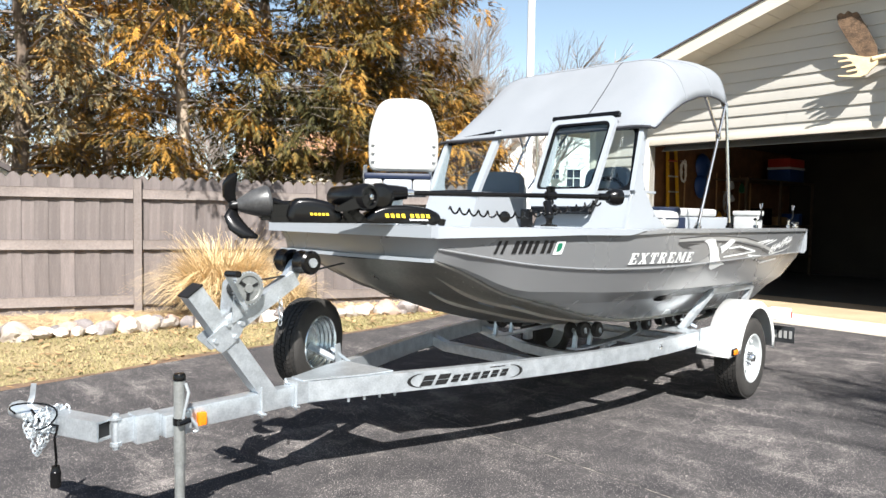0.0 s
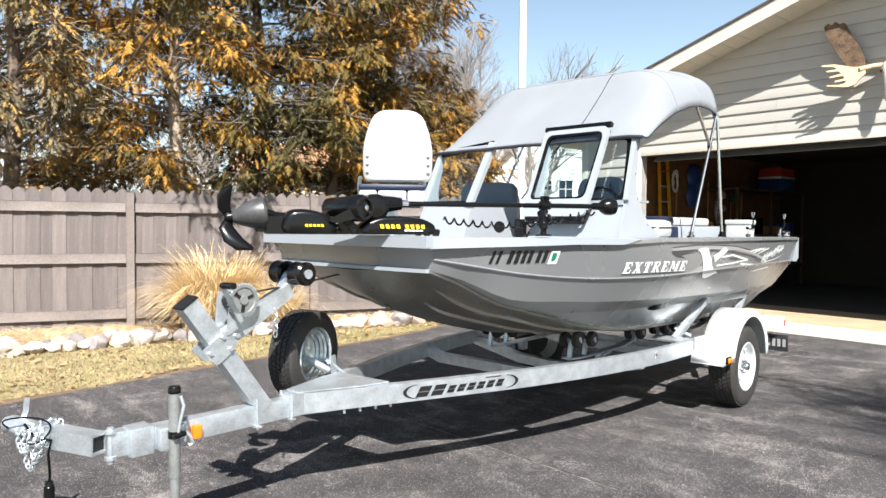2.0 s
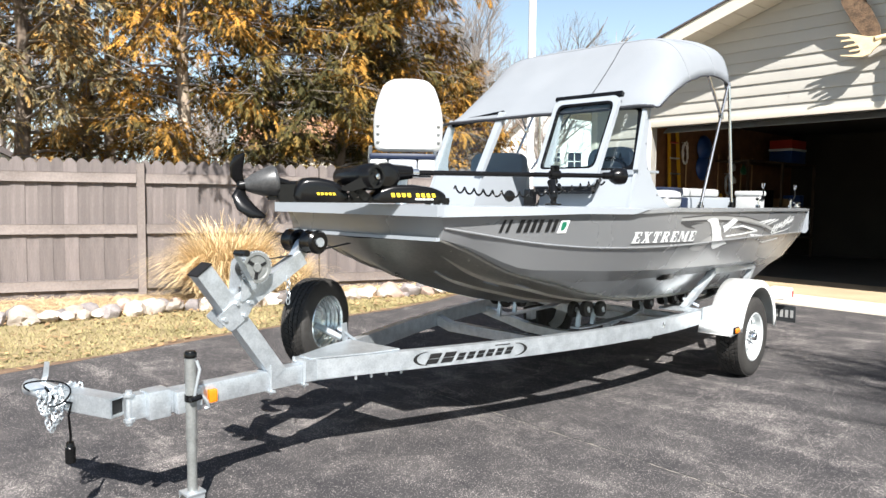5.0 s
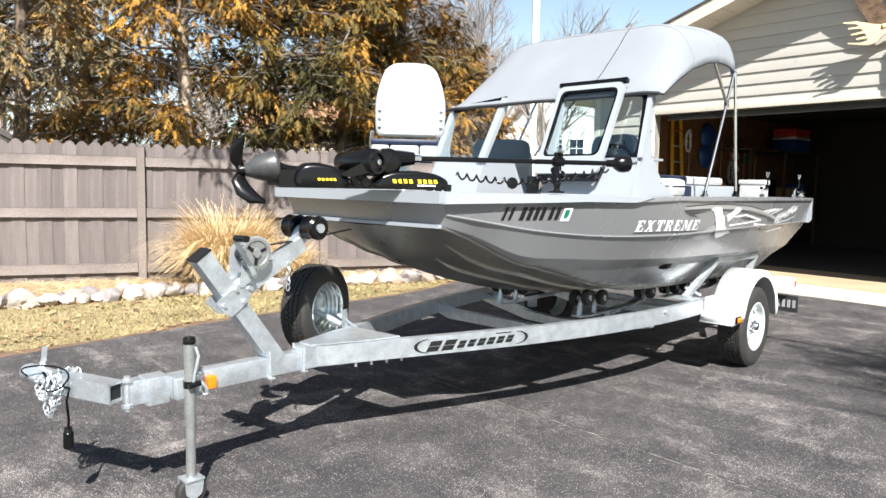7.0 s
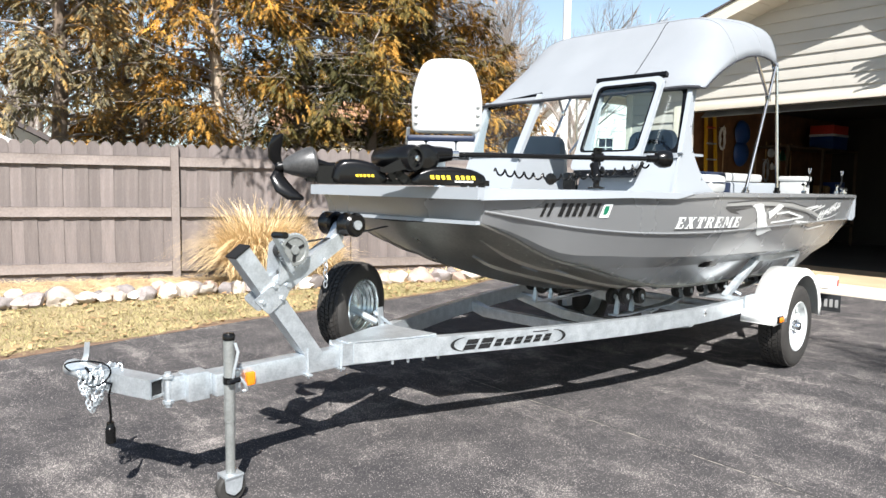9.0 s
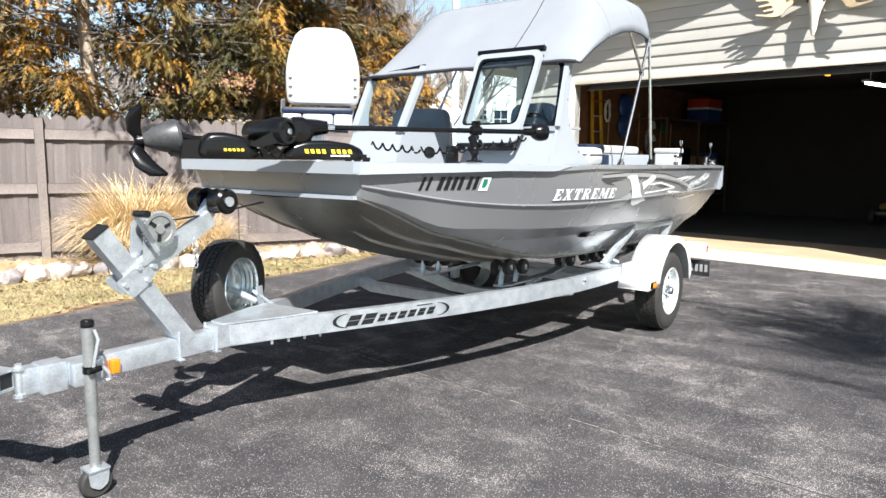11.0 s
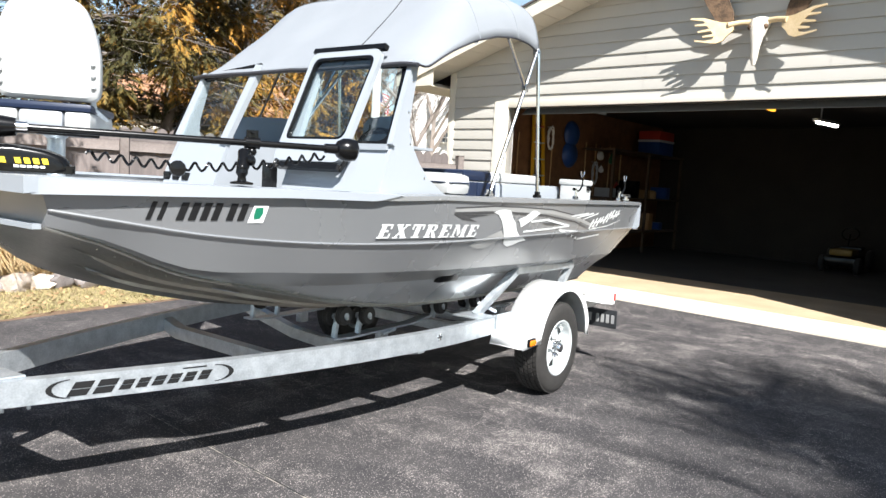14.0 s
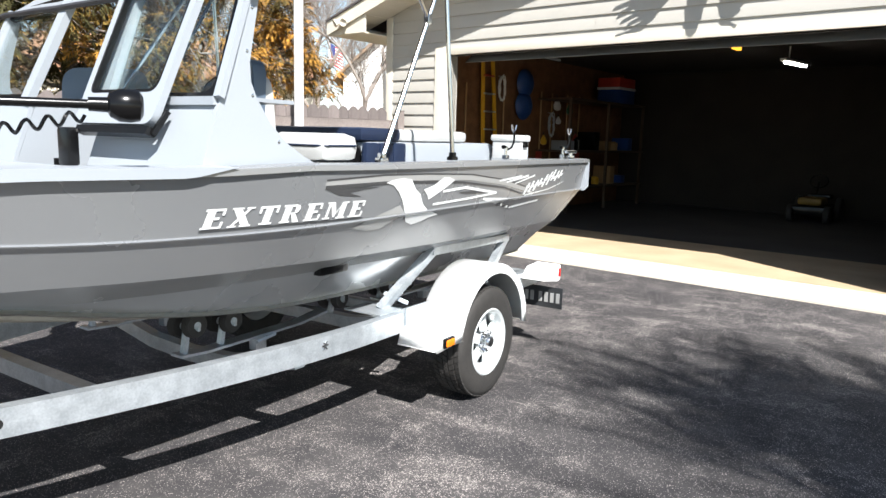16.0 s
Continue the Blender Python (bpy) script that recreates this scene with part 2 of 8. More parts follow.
M_ASPHALT = asphalt_mat()
M_LAWN = mat("dry_lawn", (0.34, 0.265, 0.145), 0.95, second=(0.155, 0.12, 0.055), scale=2.2, fine=60, amount=0.8, bump=0.6, bump_scale=60)
M_MULCH = mat("straw_mulch", (0.42, 0.31, 0.18), 0.95, second=(0.18, 0.11, 0.06), scale=5, fine=70, amount=0.9, bump=0.8, bump_scale=60)
M_CONC = mat("concrete", (0.58, 0.535, 0.455), 0.9, second=(0.44, 0.385, 0.30), scale=2.5, fine=160, amount=0.5, bump=0.2)
# Besides its stains, this floor colour holds the shade inside the doorway.
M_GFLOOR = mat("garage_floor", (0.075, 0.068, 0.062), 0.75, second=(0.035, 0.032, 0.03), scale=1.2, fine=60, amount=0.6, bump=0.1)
M_SIDING = mat("vinyl_siding", (0.50, 0.478, 0.43), 0.55, second=(0.45, 0.428, 0.383), scale=1.5, fine=70, amount=0.5, bump=0.05, per_object=0.03)
M_TRIM = mat("cream_trim", (0.70, 0.65, 0.55), 0.5, second=(0.64, 0.59, 0.49), scale=2, amount=0.5, bump=0.03)
M_WHITE = mat("white_paint", (0.8, 0.8, 0.78), 0.4, second=(0.72, 0.72, 0.7), scale=3, amount=0.4, bump=0.02)
M_SHINGLE = mat("shingle", (0.10, 0.085, 0.08), 0.9, second=(0.06, 0.05, 0.05), scale=9, fine=90, amount=0.8, bump=0.5)
M_FENCE = mat("weathered_wood", (0.178, 0.152, 0.142), 0.85, second=(0.108, 0.090, 0.085), scale=2.4, fine=40, amount=0.7, bump=0.4, bump_scale=30, per_object=0.2, stretch=(6, 6, 0.7))
M_RAILW = mat("weathered_rail", (0.225, 0.192, 0.175), 0.85, second=(0.14, 0.118, 0.107), scale=2.0, fine=40, amount=0.8, bump=0.3, per_object=0.1)
M_ROCK = mat("field_stone", (0.56, 0.50, 0.43), 0.85, second=(0.36, 0.30, 0.25), scale=7, fine=60, amount=0.7, bump=0.35, bump_scale=40, per_object=0.30)
M_ROCKG = mat("grey_stone", (0.27, 0.245, 0.235), 0.85, second=(0.15, 0.13, 0.125), scale=9, fine=60, amount=0.8, bump=0.35, bump_scale=40, per_object=0.35)
M_ROCKP = mat("pinkish_stone", (0.42, 0.31, 0.25), 0.85, second=(0.27, 0.19, 0.155), scale=8, fine=60, amount=0.8, bump=0.35, bump_scale=40, per_object=0.30)
M_HULL = mat("hull_paint", (0.302, 0.309, 0.315), 0.27, 0.42, second=(0.265, 0.272, 0.278), scale=1.4, fine=300, amount=0.4, bump=0.02, bump_scale=300, rough_var=0.06)
M_BARE = mat("bare_aluminium", (0.60, 0.59, 0.54), 0.34, 0.85, second=(0.40, 0.385, 0.34), scale=2.5, fine=60, amount=0.7, bump=0.05, bump_scale=9, rough_var=0.10, stretch=(0.6, 1, 1.6))
M_BOTTOM = mat("stained_aluminium", (0.47, 0.455, 0.395), 0.30, 0.85, second=(0.32, 0.305, 0.26), scale=3, fine=60, amount=0.8, bump=0.05, bump_scale=9, rough_var=0.1, stretch=(0.6, 1, 1.6))
M_GREY = mat("light_grey_paint", (0.335, 0.36, 0.388), 0.42, 0.1, second=(0.305, 0.33, 0.357), scale=3, amount=0.3, bump=0.02)
M_GALV = mat("galvanised_steel", (0.66, 0.70, 0.73), 0.36, 0.72, second=(0.46, 0.50, 0.53), scale=16, fine=110, amount=0.9, bump=0.08, bump_scale=80, rough_var=0.12)
M_ZINC = mat("dull_zinc", (0.36, 0.37, 0.36), 0.42, 0.6, second=(0.25, 0.26, 0.25), scale=14, fine=90, amount=0.8, bump=0.06, rough_var=0.1)
M_BLACK = mat("black_plastic", (0.006, 0.006, 0.0065), 0.22, second=(0.004, 0.004, 0.004), scale=10, amount=0.4, bump=0.01, spec=0.28)
M_RUBBER = mat("tyre_rubber", (0.034, 0.031, 0.028), 0.75, second=(0.020, 0.0185, 0.017), scale=12, fine=80, amount=0.6, bump=0.12)
M_CANVAS = mat("grey_canvas", (0.225, 0.24, 0.258), 0.88, second=(0.185, 0.20, 0.218), scale=3, fine=300, amount=0.5, bump=0.2, bump_scale=7)
M_VINYLW = mat("white_vinyl", (0.50, 0.505, 0.495), 0.42, second=(0.44, 0.445, 0.435), scale=6, amount=0.4, bump=0.05, bump_scale=40)
M_NAVY = mat("navy_vinyl", (0.012, 0.021, 0.05), 0.4, second=(0.009, 0.015, 0.036), scale=6, amount=0.4, bump=0.05)
M_CHROME = mat("polished_steel", (0.75, 0.76, 0.77), 0.18, 1.0, second=(0.6, 0.61, 0.62), scale=20, amount=0.4, bump=0.0)
M_GLASS = glass_mat("clear_pane")
M_AMBER = mat("amber_lens", (0.85, 0.24, 0.01), 0.2, second=(0.7, 0.17, 0.01), scale=30, amount=0.5, bump=0.1)
M_RED = mat("red_lens", (0.55, 0.02, 0.02), 0.2, second=(0.4, 0.01, 0.01), scale=30, amount=0.5, bump=0.1)
M_YELLOW = mat("yellow_print", (0.85, 0.62, 0.03), 0.5, second=(0.75, 0.52, 0.02), amount=0.4, bump=0.0)
M_INK = mat("black_print", (0.008, 0.008, 0.009), 0.5, second=(0.006, 0.006, 0.006), amount=0.4, bump=0.0)
M_WPRINT = mat("white_print", (0.78, 0.79, 0.78), 0.4, second=(0.70, 0.71, 0.70), amount=0.4, bump=0.0)


# ---- ground ----
DRIVE = [(-16, -16), (12, -16), (12, -5.2), (4.36, -4.4), (5.0, 3.9), (3.6, 4.0), (2.6, 3.85), (1.6, 3.6), (0.8, 3.35), (0, 3.22), (-2.2, 3.18), (-4.6, 2.95), (-16, 2.2)]
EDGE_X, EDGE_Y = [q[0] for q in DRIVE[:3:-1]], [q[1] for q in DRIVE[:3:-1]]


def lawn_edge(x):
    return float(np.interp(x, EDGE_X, EDGE_Y))


def drive_z(x, y):
    """The drive falls gently away from the garage and lies a little below the lawn."""
    k = max(0.0, min(1.0, (lawn_edge(x) - y) / 1.3)) * max(0.0, min(1.0, 4.0 - x))
    return 0.004 + (-0.054 + 0.0095 * max(-8.0, min(0.0, x))) * k * k * (3 - 2 * k)


R = 400.0
GX = [-R, -60, -24, -16] + [-15 + 1.0 * k for k in range(21)] + [8, 12, 20, 60, R]
bm = bm_new()
rows = []
for x in GX:
    e = lawn_edge(x) if x < 5.2 else lawn_edge(5.0)
    rows.append([(x, y, z) for y, z in ((-R, -0.02), (-60, -0.02), (-18, -0.02), (-6.45, -0.02), (-6.2, -0.18), (e - 0.5, -0.18), (e - 0.12, -0.06), (e + 0.05, -0.02), (e + 3, -0.02), (20, -0.02), (60, -0.02), (R, -0.02))])
quadgrid(bm, rows)
ground = tagged(part("ground", bm, M_LAWN), "dry tan winter lawn with thin grass", "lawn", kind="structure")
bm = bm_new()
rows = []
for k in range(85):
    x = -16 + 0.25 * k
    e = lawn_edge(x)
    ys = [-6.36 + (e + 6.36) * q / 38 for q in range(39)]
    rows.append([(x, ys[0] - 0.01, -0.2)] + [(x, y, drive_z(x, y)) for y in ys] + [(x, e + 0.01, -0.12)])
quadgrid(bm, rows)
driveway = tagged(part("road", bm, M_ASPHALT), "dark worn asphalt driveway with pale patches", "driveway", kind="structure")

# the long joint across the drive: a dark groove with pale worn lips
M_JOINT = mat("joint_tar", (0.016, 0.016, 0.017), 0.7, second=(0.01, 0.01, 0.01), scale=30, amount=0.6, bump=0.2)
M_LIP = mat("bare_stone_lip", (0.30, 0.27, 0.235), 0.9, second=(0.05, 0.05, 0.05), scale=22, fine=110, amount=1.6, bump=0.4)
JOINT = [(-2.0, 1.9), (-2.13, 0.75), (-2.184, 0.133), (-2.21, -0.12), (-2.297, -1.183), (-2.388, -2.09), (-2.49, -3.2), (-2.64, -4.6), (-2.82, -6.3)]
rj = random.Random(8)
for nm, w, z, mm in (("joint_lip", 0.020, 0.003, M_LIP), ("joint_groove", 0.010, 0.005, M_JOINT)):
    bm = bm_new()
    rows = []
    for (xa, ya), (xb, yb) in zip(JOINT, JOINT[1:]):
        for q in range(24):
            t = q / 24
            c = Vector((xa + (xb - xa) * t + 0.006 * noise.noise(Vector((ya + (yb - ya) * t, 0, 0)) * 9), ya + (yb - ya) * t, 0))
            c.z = drive_z(c.x, c.y)
            k0, k1 = (w * rj.uniform(0.55, 1.2) for _ in range(2))
            rows.append([c + Vector((-k0 / 2, 0, z - 0.002)), c + Vector((0, 0, z)), c + Vector((k1 / 2, 0, z - 0.002))])
    quadgrid(bm, rows)
    part(nm, bm, mm, driveway)

# bare brown soil where the lawn meets the drive
M_SOIL = mat("bare_soil", (0.20, 0.125, 0.075), 0.95, second=(0.10, 0.06, 0.038), scale=9, fine=70, amount=0.9, bump=0.7, bump_scale=50)
bm = bm_new()
rows = []
for k in range(150):
    x = -15 + 0.13 * k
    e = lawn_edge(x)
    w = 0.12 + 0.16 * (noise.noise(Vector((x * 1.3, 3.1, 0))) + 0.5) + 0.05 * noise.noise(Vector((x * 6.0, 1.7, 0)))
    rows.append([(x, e + 0.006, -0.022), (x, e + 0.02, 0.004), (x, e + 0.02 + 0.6 * max(0.05, w), -0.004), (x, e + 0.03 + max(0.06, w), -0.024)])
quadgrid(bm, rows)
tagged(part("soil_edge", bm, M_SOIL), "strip of bare brown soil along the driveway", "soil", kind="structure")

# planting bed between the lawn and the fence
bm = bm_new()
BED = [(-14, 8.4), (-4.1, 5.45), (-3.3, 5.25), (-2.2, 5.1), (-0.9, 4.75), (0.4, 4.35), (1.5, 3.95), (3.4, 4.1), (4.6, 3.6), (4.6, 4.2), (0, 6.4), (-14, 13.0)]
add_prism(bm, BED, 0.06, lambda u, v, d: (u, v, -0.03 + d))
bed = tagged(part("planting_bed", bm, M_MULCH), "planting bed of straw and dead leaves", "planting bed", kind="structure")

# ---- garage: u runs along the front wall, v outwards from it ----
GA = Vector((4.205, -3.1, 0.0))
GW = Vector((0.11407, 0.99347, 0.0))
GN = Vector((-0.99347, 0.11407, 0.0))
U0, U1, PEAK, EAVE, TOP = -2.85, 6.65, 1.9, 3.14, 4.66
SLOPE = (TOP - EAVE) / (U1 - PEAK)
FLOOR_Z, DOOR_W, DOOR_H = 0.10, 5.47, 2.56


def g(u, v, z):
    return GA + GW * u + GN * v + Vector((0, 0, z))


GROT = Matrix((GW, GN, (0, 0, 1))).transposed().to_4x4()


def gbox(bm, u0, u1, v0, v1, z0, z1, bevel=0.0):
    add_box(bm, g((u0 + u1) / 2, (v0 + v1) / 2, (z0 + z1) / 2), (u1 - u0, v1 - v0, z1 - z0), GROT, bevel)


def wall_top(u):
    return EAVE + (min(u, 2 * PEAK - u) - U0) * SLOPE if u < PEAK else EAVE + (U1 - u) * SLOPE


wall_front = thing("wall_front", g(PEAK, 0, 0), "cream vinyl-sided garage gable wall with a wide doorway", "wall", kind="structure")
bm = bm_new()
gbox(bm, U0, 0.0, -0.15, 0.0, -0.2, DOOR_H)
gbox(bm, DOOR_W, U1, -0.15, 0.0, -0.2, DOOR_H)
poly = [(U0, DOOR_H), (U1, DOOR_H), (U1, EAVE), (PEAK, TOP), (U0, EAVE)]
add_prism(bm, poly, 0.15, lambda u, v, d: g(u, -0.15 + d, v))
part("wall_core", bm, M_SIDING, wall_front)


def siding_board(u0, u1, z0, h, cut=True):
    """One lapped course, thicker at its lower edge, its ends cut to the roof's slope."""
    bm = bm_new()

    def clip(z, side):
        if z <= EAVE:
            return u0 if side == 0 else u1
        over = (z - EAVE) / SLOPE
        return max(u0, U0 + over) if side == 0 else min(u1, U1 - over)
    rows = []
    for z, v in ((z0, 0.004), (z0, 0.025), (z0 + 0.012, 0.026), (z0 + h, 0.006)):
        rows.append([g(clip(z, 0), v, z), g(clip(z, 1), v, z)])
    quadgrid(bm, rows)
    return bm


COURSE = 0.163
z = 0.13
while z < TOP - 0.08:
    h = COURSE
    spans = [(U0, -0.105), (5.735, U1)] if z + h * 0.6 < DOOR_H + 0.09 else [(U0, 1.1), (1.103, U1)] if int(z / COURSE) % 2 else [(U0, 3.3), (3.303, U1)]
    for a, b in spans:
        if z > EAVE:
            over = (z + h - EAVE) / SLOPE
            if min(b, U1 - over) - max(a, U0 + over) < 0.1:
                continue
        part("siding_board", siding_board(a, b, z, h), M_SIDING, wall_front)
    z += h

# door trim, header and jambs
bm = bm_new()
gbox(bm, -0.105, 0.0, -0.14, 0.03, FLOOR_Z, DOOR_H + 0.10, 0.004)
part("door_jamb", bm, M_TRIM, wall_front)
bm = bm_new()
gbox(bm, DOOR_W, DOOR_W + 0.26, -0.14, 0.03, FLOOR_Z, DOOR_H + 0.10, 0.004)
part("door_jamb", bm, M_TRIM, wall_front)
bm = bm_new()
gbox(bm, 0.0, DOOR_W, -0.14, 0.032, DOOR_H, DOOR_H + 0.10, 0.004)
part("door_header", bm, M_TRIM, wall_front)
bm = bm_new()
gbox(bm, U1 - 0.10, U1 + 0.02, -0.10, 0.028, 0.08, EAVE, 0.003)
part("corner_trim", bm, M_TRIM, wall_front)
bm = bm_new()
gbox(bm, U0, -0.106, -0.12, 0.006, 0.0, 0.128)
gbox(bm, DOOR_W + 0.262, U1, -0.12, 0.006, 0.0, 0.128)
part("foundation", bm, M_CONC, wall_front)

# the other walls, floor and ceiling of the garage
M_OSB = mat("bare_wood_panel", (0.19, 0.088, 0.036), 0.8, second=(0.10, 0.045, 0.018), scale=6, fine=50, amount=0.8, bump=0.2)
# Near-black base: the unlit interior's shade is put into wall and ceiling colour.
M_DARKW = mat("shade_dark_wall", (0.034, 0.027, 0.021), 0.9, second=(0.020, 0.016, 0.013), scale=2, fine=40, amount=0.7, bump=0.2)
DEEP = 7.6
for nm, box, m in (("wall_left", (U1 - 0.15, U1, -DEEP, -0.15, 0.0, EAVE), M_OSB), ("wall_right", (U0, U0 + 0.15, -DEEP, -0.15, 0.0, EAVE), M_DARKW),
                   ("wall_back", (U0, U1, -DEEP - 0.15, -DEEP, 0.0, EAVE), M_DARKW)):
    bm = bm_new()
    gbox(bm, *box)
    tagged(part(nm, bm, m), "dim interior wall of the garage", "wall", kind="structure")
bm = bm_new()
gbox(bm, U1 + 0.002, U1 + 0.03, -DEEP, -0.02, 0.05, EAVE)
tagged(part("wall_outside", bm, M_SIDING), "cream vinyl siding on the garage side wall", "wall", kind="structure")
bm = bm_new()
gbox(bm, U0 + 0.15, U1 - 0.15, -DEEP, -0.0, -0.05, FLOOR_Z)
tagged(part("floor", bm, M_GFLOOR), "stained concrete garage floor, darkened further for indoor shade", "floor", kind="structure")
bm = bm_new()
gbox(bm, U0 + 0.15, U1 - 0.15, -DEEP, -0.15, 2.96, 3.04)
tagged(part("ceiling", bm, M_DARKW), "unfinished garage ceiling with its dimness put into the colour", "ceiling", kind="structure")
bm = bm_new()
rows = [[g(u, 0.46, 0.0), g(u, 0.45, 0.022), g(u, 0.12, 0.085), g(u, -0.02, FLOOR_Z + 0.004), g(u, -0.9, FLOOR_Z + 0.004)] for u in (-1.6, 5.9)]
rows = [[g(-1.6 if k == 0 else 5.95, 0.47, -0.03), g(-1.6 if k == 0 else 5.95, 0.46, 0.02), g(-1.6 if k == 0 else 5.95, 0.14, 0.075), g(-1.6 if k == 0 else 5.95, 0.034, FLOOR_Z)] for k in (0, 1)]
quadgrid(bm, rows)
tagged(part("apron", bm, M_CONC), "pale worn concrete apron in front of the garage", "apron", kind="structure")
bm = bm_new()
gbox(bm, 0.001, DOOR_W - 0.001, -1.9, 0.033, FLOOR_Z - 0.02, FLOOR_Z + 0.004)
M_TANCONC = mat("tan_concrete", (0.46, 0.35, 0.225), 0.85, second=(0.33, 0.245, 0.15), scale=1.8, fine=120, amount=0.7, bump=0.2)
tagged(part("threshold_slab", bm, M_TANCONC), "tan stained concrete slab inside the garage doorway", "slab", kind="structure")

# gable roof with soffits and fascia
OV, SIDE = 0.54, 0.75
roof = thing("roof", g(PEAK, 0, TOP), "low gable roof with dark shingles and cream fascia", "roof", kind="structure")
for sgn in (-1, 1):
    def ru(d):
        return PEAK + sgn * d
    half = (U1 - U0) / 2 + SIDE
    zt = lambda d: TOP - d * SLOPE
    bm = bm_new()
    for v0, v1, lo, hi in ((-DEEP - 0.5, OV + 0.02, 0.17, 0.20),):
        rows = [[g(ru(d), v, zt(d) + k) for d, v, k in ((0, v0, hi), (half, v0, hi), (half, v0, lo), (0, v0, lo))],
                [g(ru(d), v, zt(d) + k) for d, v, k in ((0, v1, hi), (half, v1, hi), (half, v1, lo), (0, v1, lo))]]
        vs = quadgrid(bm, rows, closed=True)
        cap(bm, vs[0], True)
        cap(bm, vs[1])
    part("shingles", bm, M_SHINGLE, roof)
    bm = bm_new()
    rows = [[g(ru(d), v, zt(d) + k) for d, k in ((0, 0.168), (half, 0.168), (half, -0.02), (0, -0.02))] for v in (OV - 0.03, OV)]
    vs = quadgrid(bm, rows, closed=True)
    cap(bm, vs[0], True)
    cap(bm, vs[1])
    part("fascia", bm, M_TRIM, roof)
    bm = bm_new()
    quadgrid(bm, [[g(ru(half), v, zt(half) + 0.168) for v in (-DEEP, OV - 0.03)], [g(ru(half), v, zt(half) - 0.02) for v in (-DEEP, OV - 0.03)],
                  [g(ru(half - 0.03), v, zt(half) - 0.02) for v in (-DEEP, OV - 0.03)]])
    part("fascia", bm, M_TRIM, roof)
    # soffit boards under the rake, each its own strip
    n = 22
    for i in range(n):
        d0, d1 = half * i / n + 0.004, half * (i + 1) / n - 0.004
        bm = bm_new()
        rows = [[g(ru(d), v, zt(d) - k) for d, k in ((d0, 0.0), (d1, 0.0), (d1, 0.014), (d0, 0.014))] for v in (0.02, OV - 0.031)]
        vs = quadgrid(bm, rows, closed=True)
        cap(bm, vs[0], True)
        cap(bm, vs[1])
        part("soffit_board", bm, M_TRIM, roof)
    # level soffit under the side eave
    bm = bm_new()
    a, b = (U1 + 0.03, U1 + SIDE - 0.03) if sgn > 0 else (U0 - SIDE + 0.03, U0)
    gbox(bm, a, b, -DEEP, OV - 0.03, zt(half) - 0.02, zt(half) - 0.004)
    part("soffit", bm, M_TRIM, roof)
    bm = bm_new()
    a, b, zz = (U1 - 0.02, U1 + SIDE - 0.02, zt(half) - 0.02)
    if sgn > 0:
        add_prism(bm, [(a, zz), (b, zz), (b, zz + 0.05), (a, zz + SIDE * SLOPE + 0.0)], 0.02, lambda u, v, d: g(u, OV - 0.052 + d, v))
    else:
        add_prism(bm, [(2 * PEAK - a, zz), (2 * PEAK - b, zz), (2 * PEAK - b, zz + 0.05), (2 * PEAK - a, zz + SIDE * SLOPE)], 0.02, lambda u, v, d: g(u, OV - 0.052 + d, v))
    part("eave_return", bm, M_TRIM, roof)

# ---- fence ----
FA = Vector((-9.2, 9.75, 0.0))
FD = Vector((0.9043, -0.4270, 0.0))
FN = Vector((-0.4270, -0.9043, 0.0))
FLEN = 15.3
fence = thing("fence", FA, "weathered grey wooden privacy fence with scalloped board tops", "fence")
FROT = Matrix((FD, FN, (0, 0, 1))).transposed().to_4x4()


def fp(s, o, z):
    return FA + FD * s + FN * o + Vector((0, 0, z))


BW = 0.148
bm = bm_new()
prof = [(-BW / 2 - 0.005, 0.0), (BW / 2 + 0.005, 0.0), (BW / 2 + 0.005, 1.77), (BW / 4, 1.825), (0, 1.84), (-BW / 4, 1.825), (-BW / 2 - 0.005, 1.77)]
add_prism(bm, prof, 0.02, lambda u, v, d: (u, d - 0.01, v))
board_me = mesh_of("fence_board", bm, M_FENCE)
rnd = random.Random(5)
nb = int(FLEN / BW)
fence_boards = []
for i in range(nb):
    fence_boards.append(((i + 0.5) * BW, (0.005 if i % 2 else -0.005) + rnd.uniform(-0.002, 0.002), rnd.uniform(-0.012, 0.012), rnd.uniform(-0.2, 0.2)))
POSTS = [0.9 + 2.42 * k for k in range(7)]
for s in POSTS:
    bm = bm_new()
    add_box(bm, fp(s, 0.06, 0.90), (0.10, 0.10, 1.80), FROT, 0.006)
    part("post", bm, M_RAILW, fence)
for k in range(len(POSTS) - 1):
    for zz in (1.60, 0.93, 0.20):
        bm = bm_new()
        add_box(bm, fp((POSTS[k] + POSTS[k + 1]) / 2, 0.035, zz), (2.42 - 0.11, 0.045, 0.125), FROT, 0.004)
        part("rail", bm, M_RAILW, fence)
for s, o, dz, a in fence_boards:
    piece("board", board_me, fence, Matrix.Translation(fp(s, o, dz + 0.0)) @ FROT @ Matrix.Rotation(radians(a), 4, 'Y'))


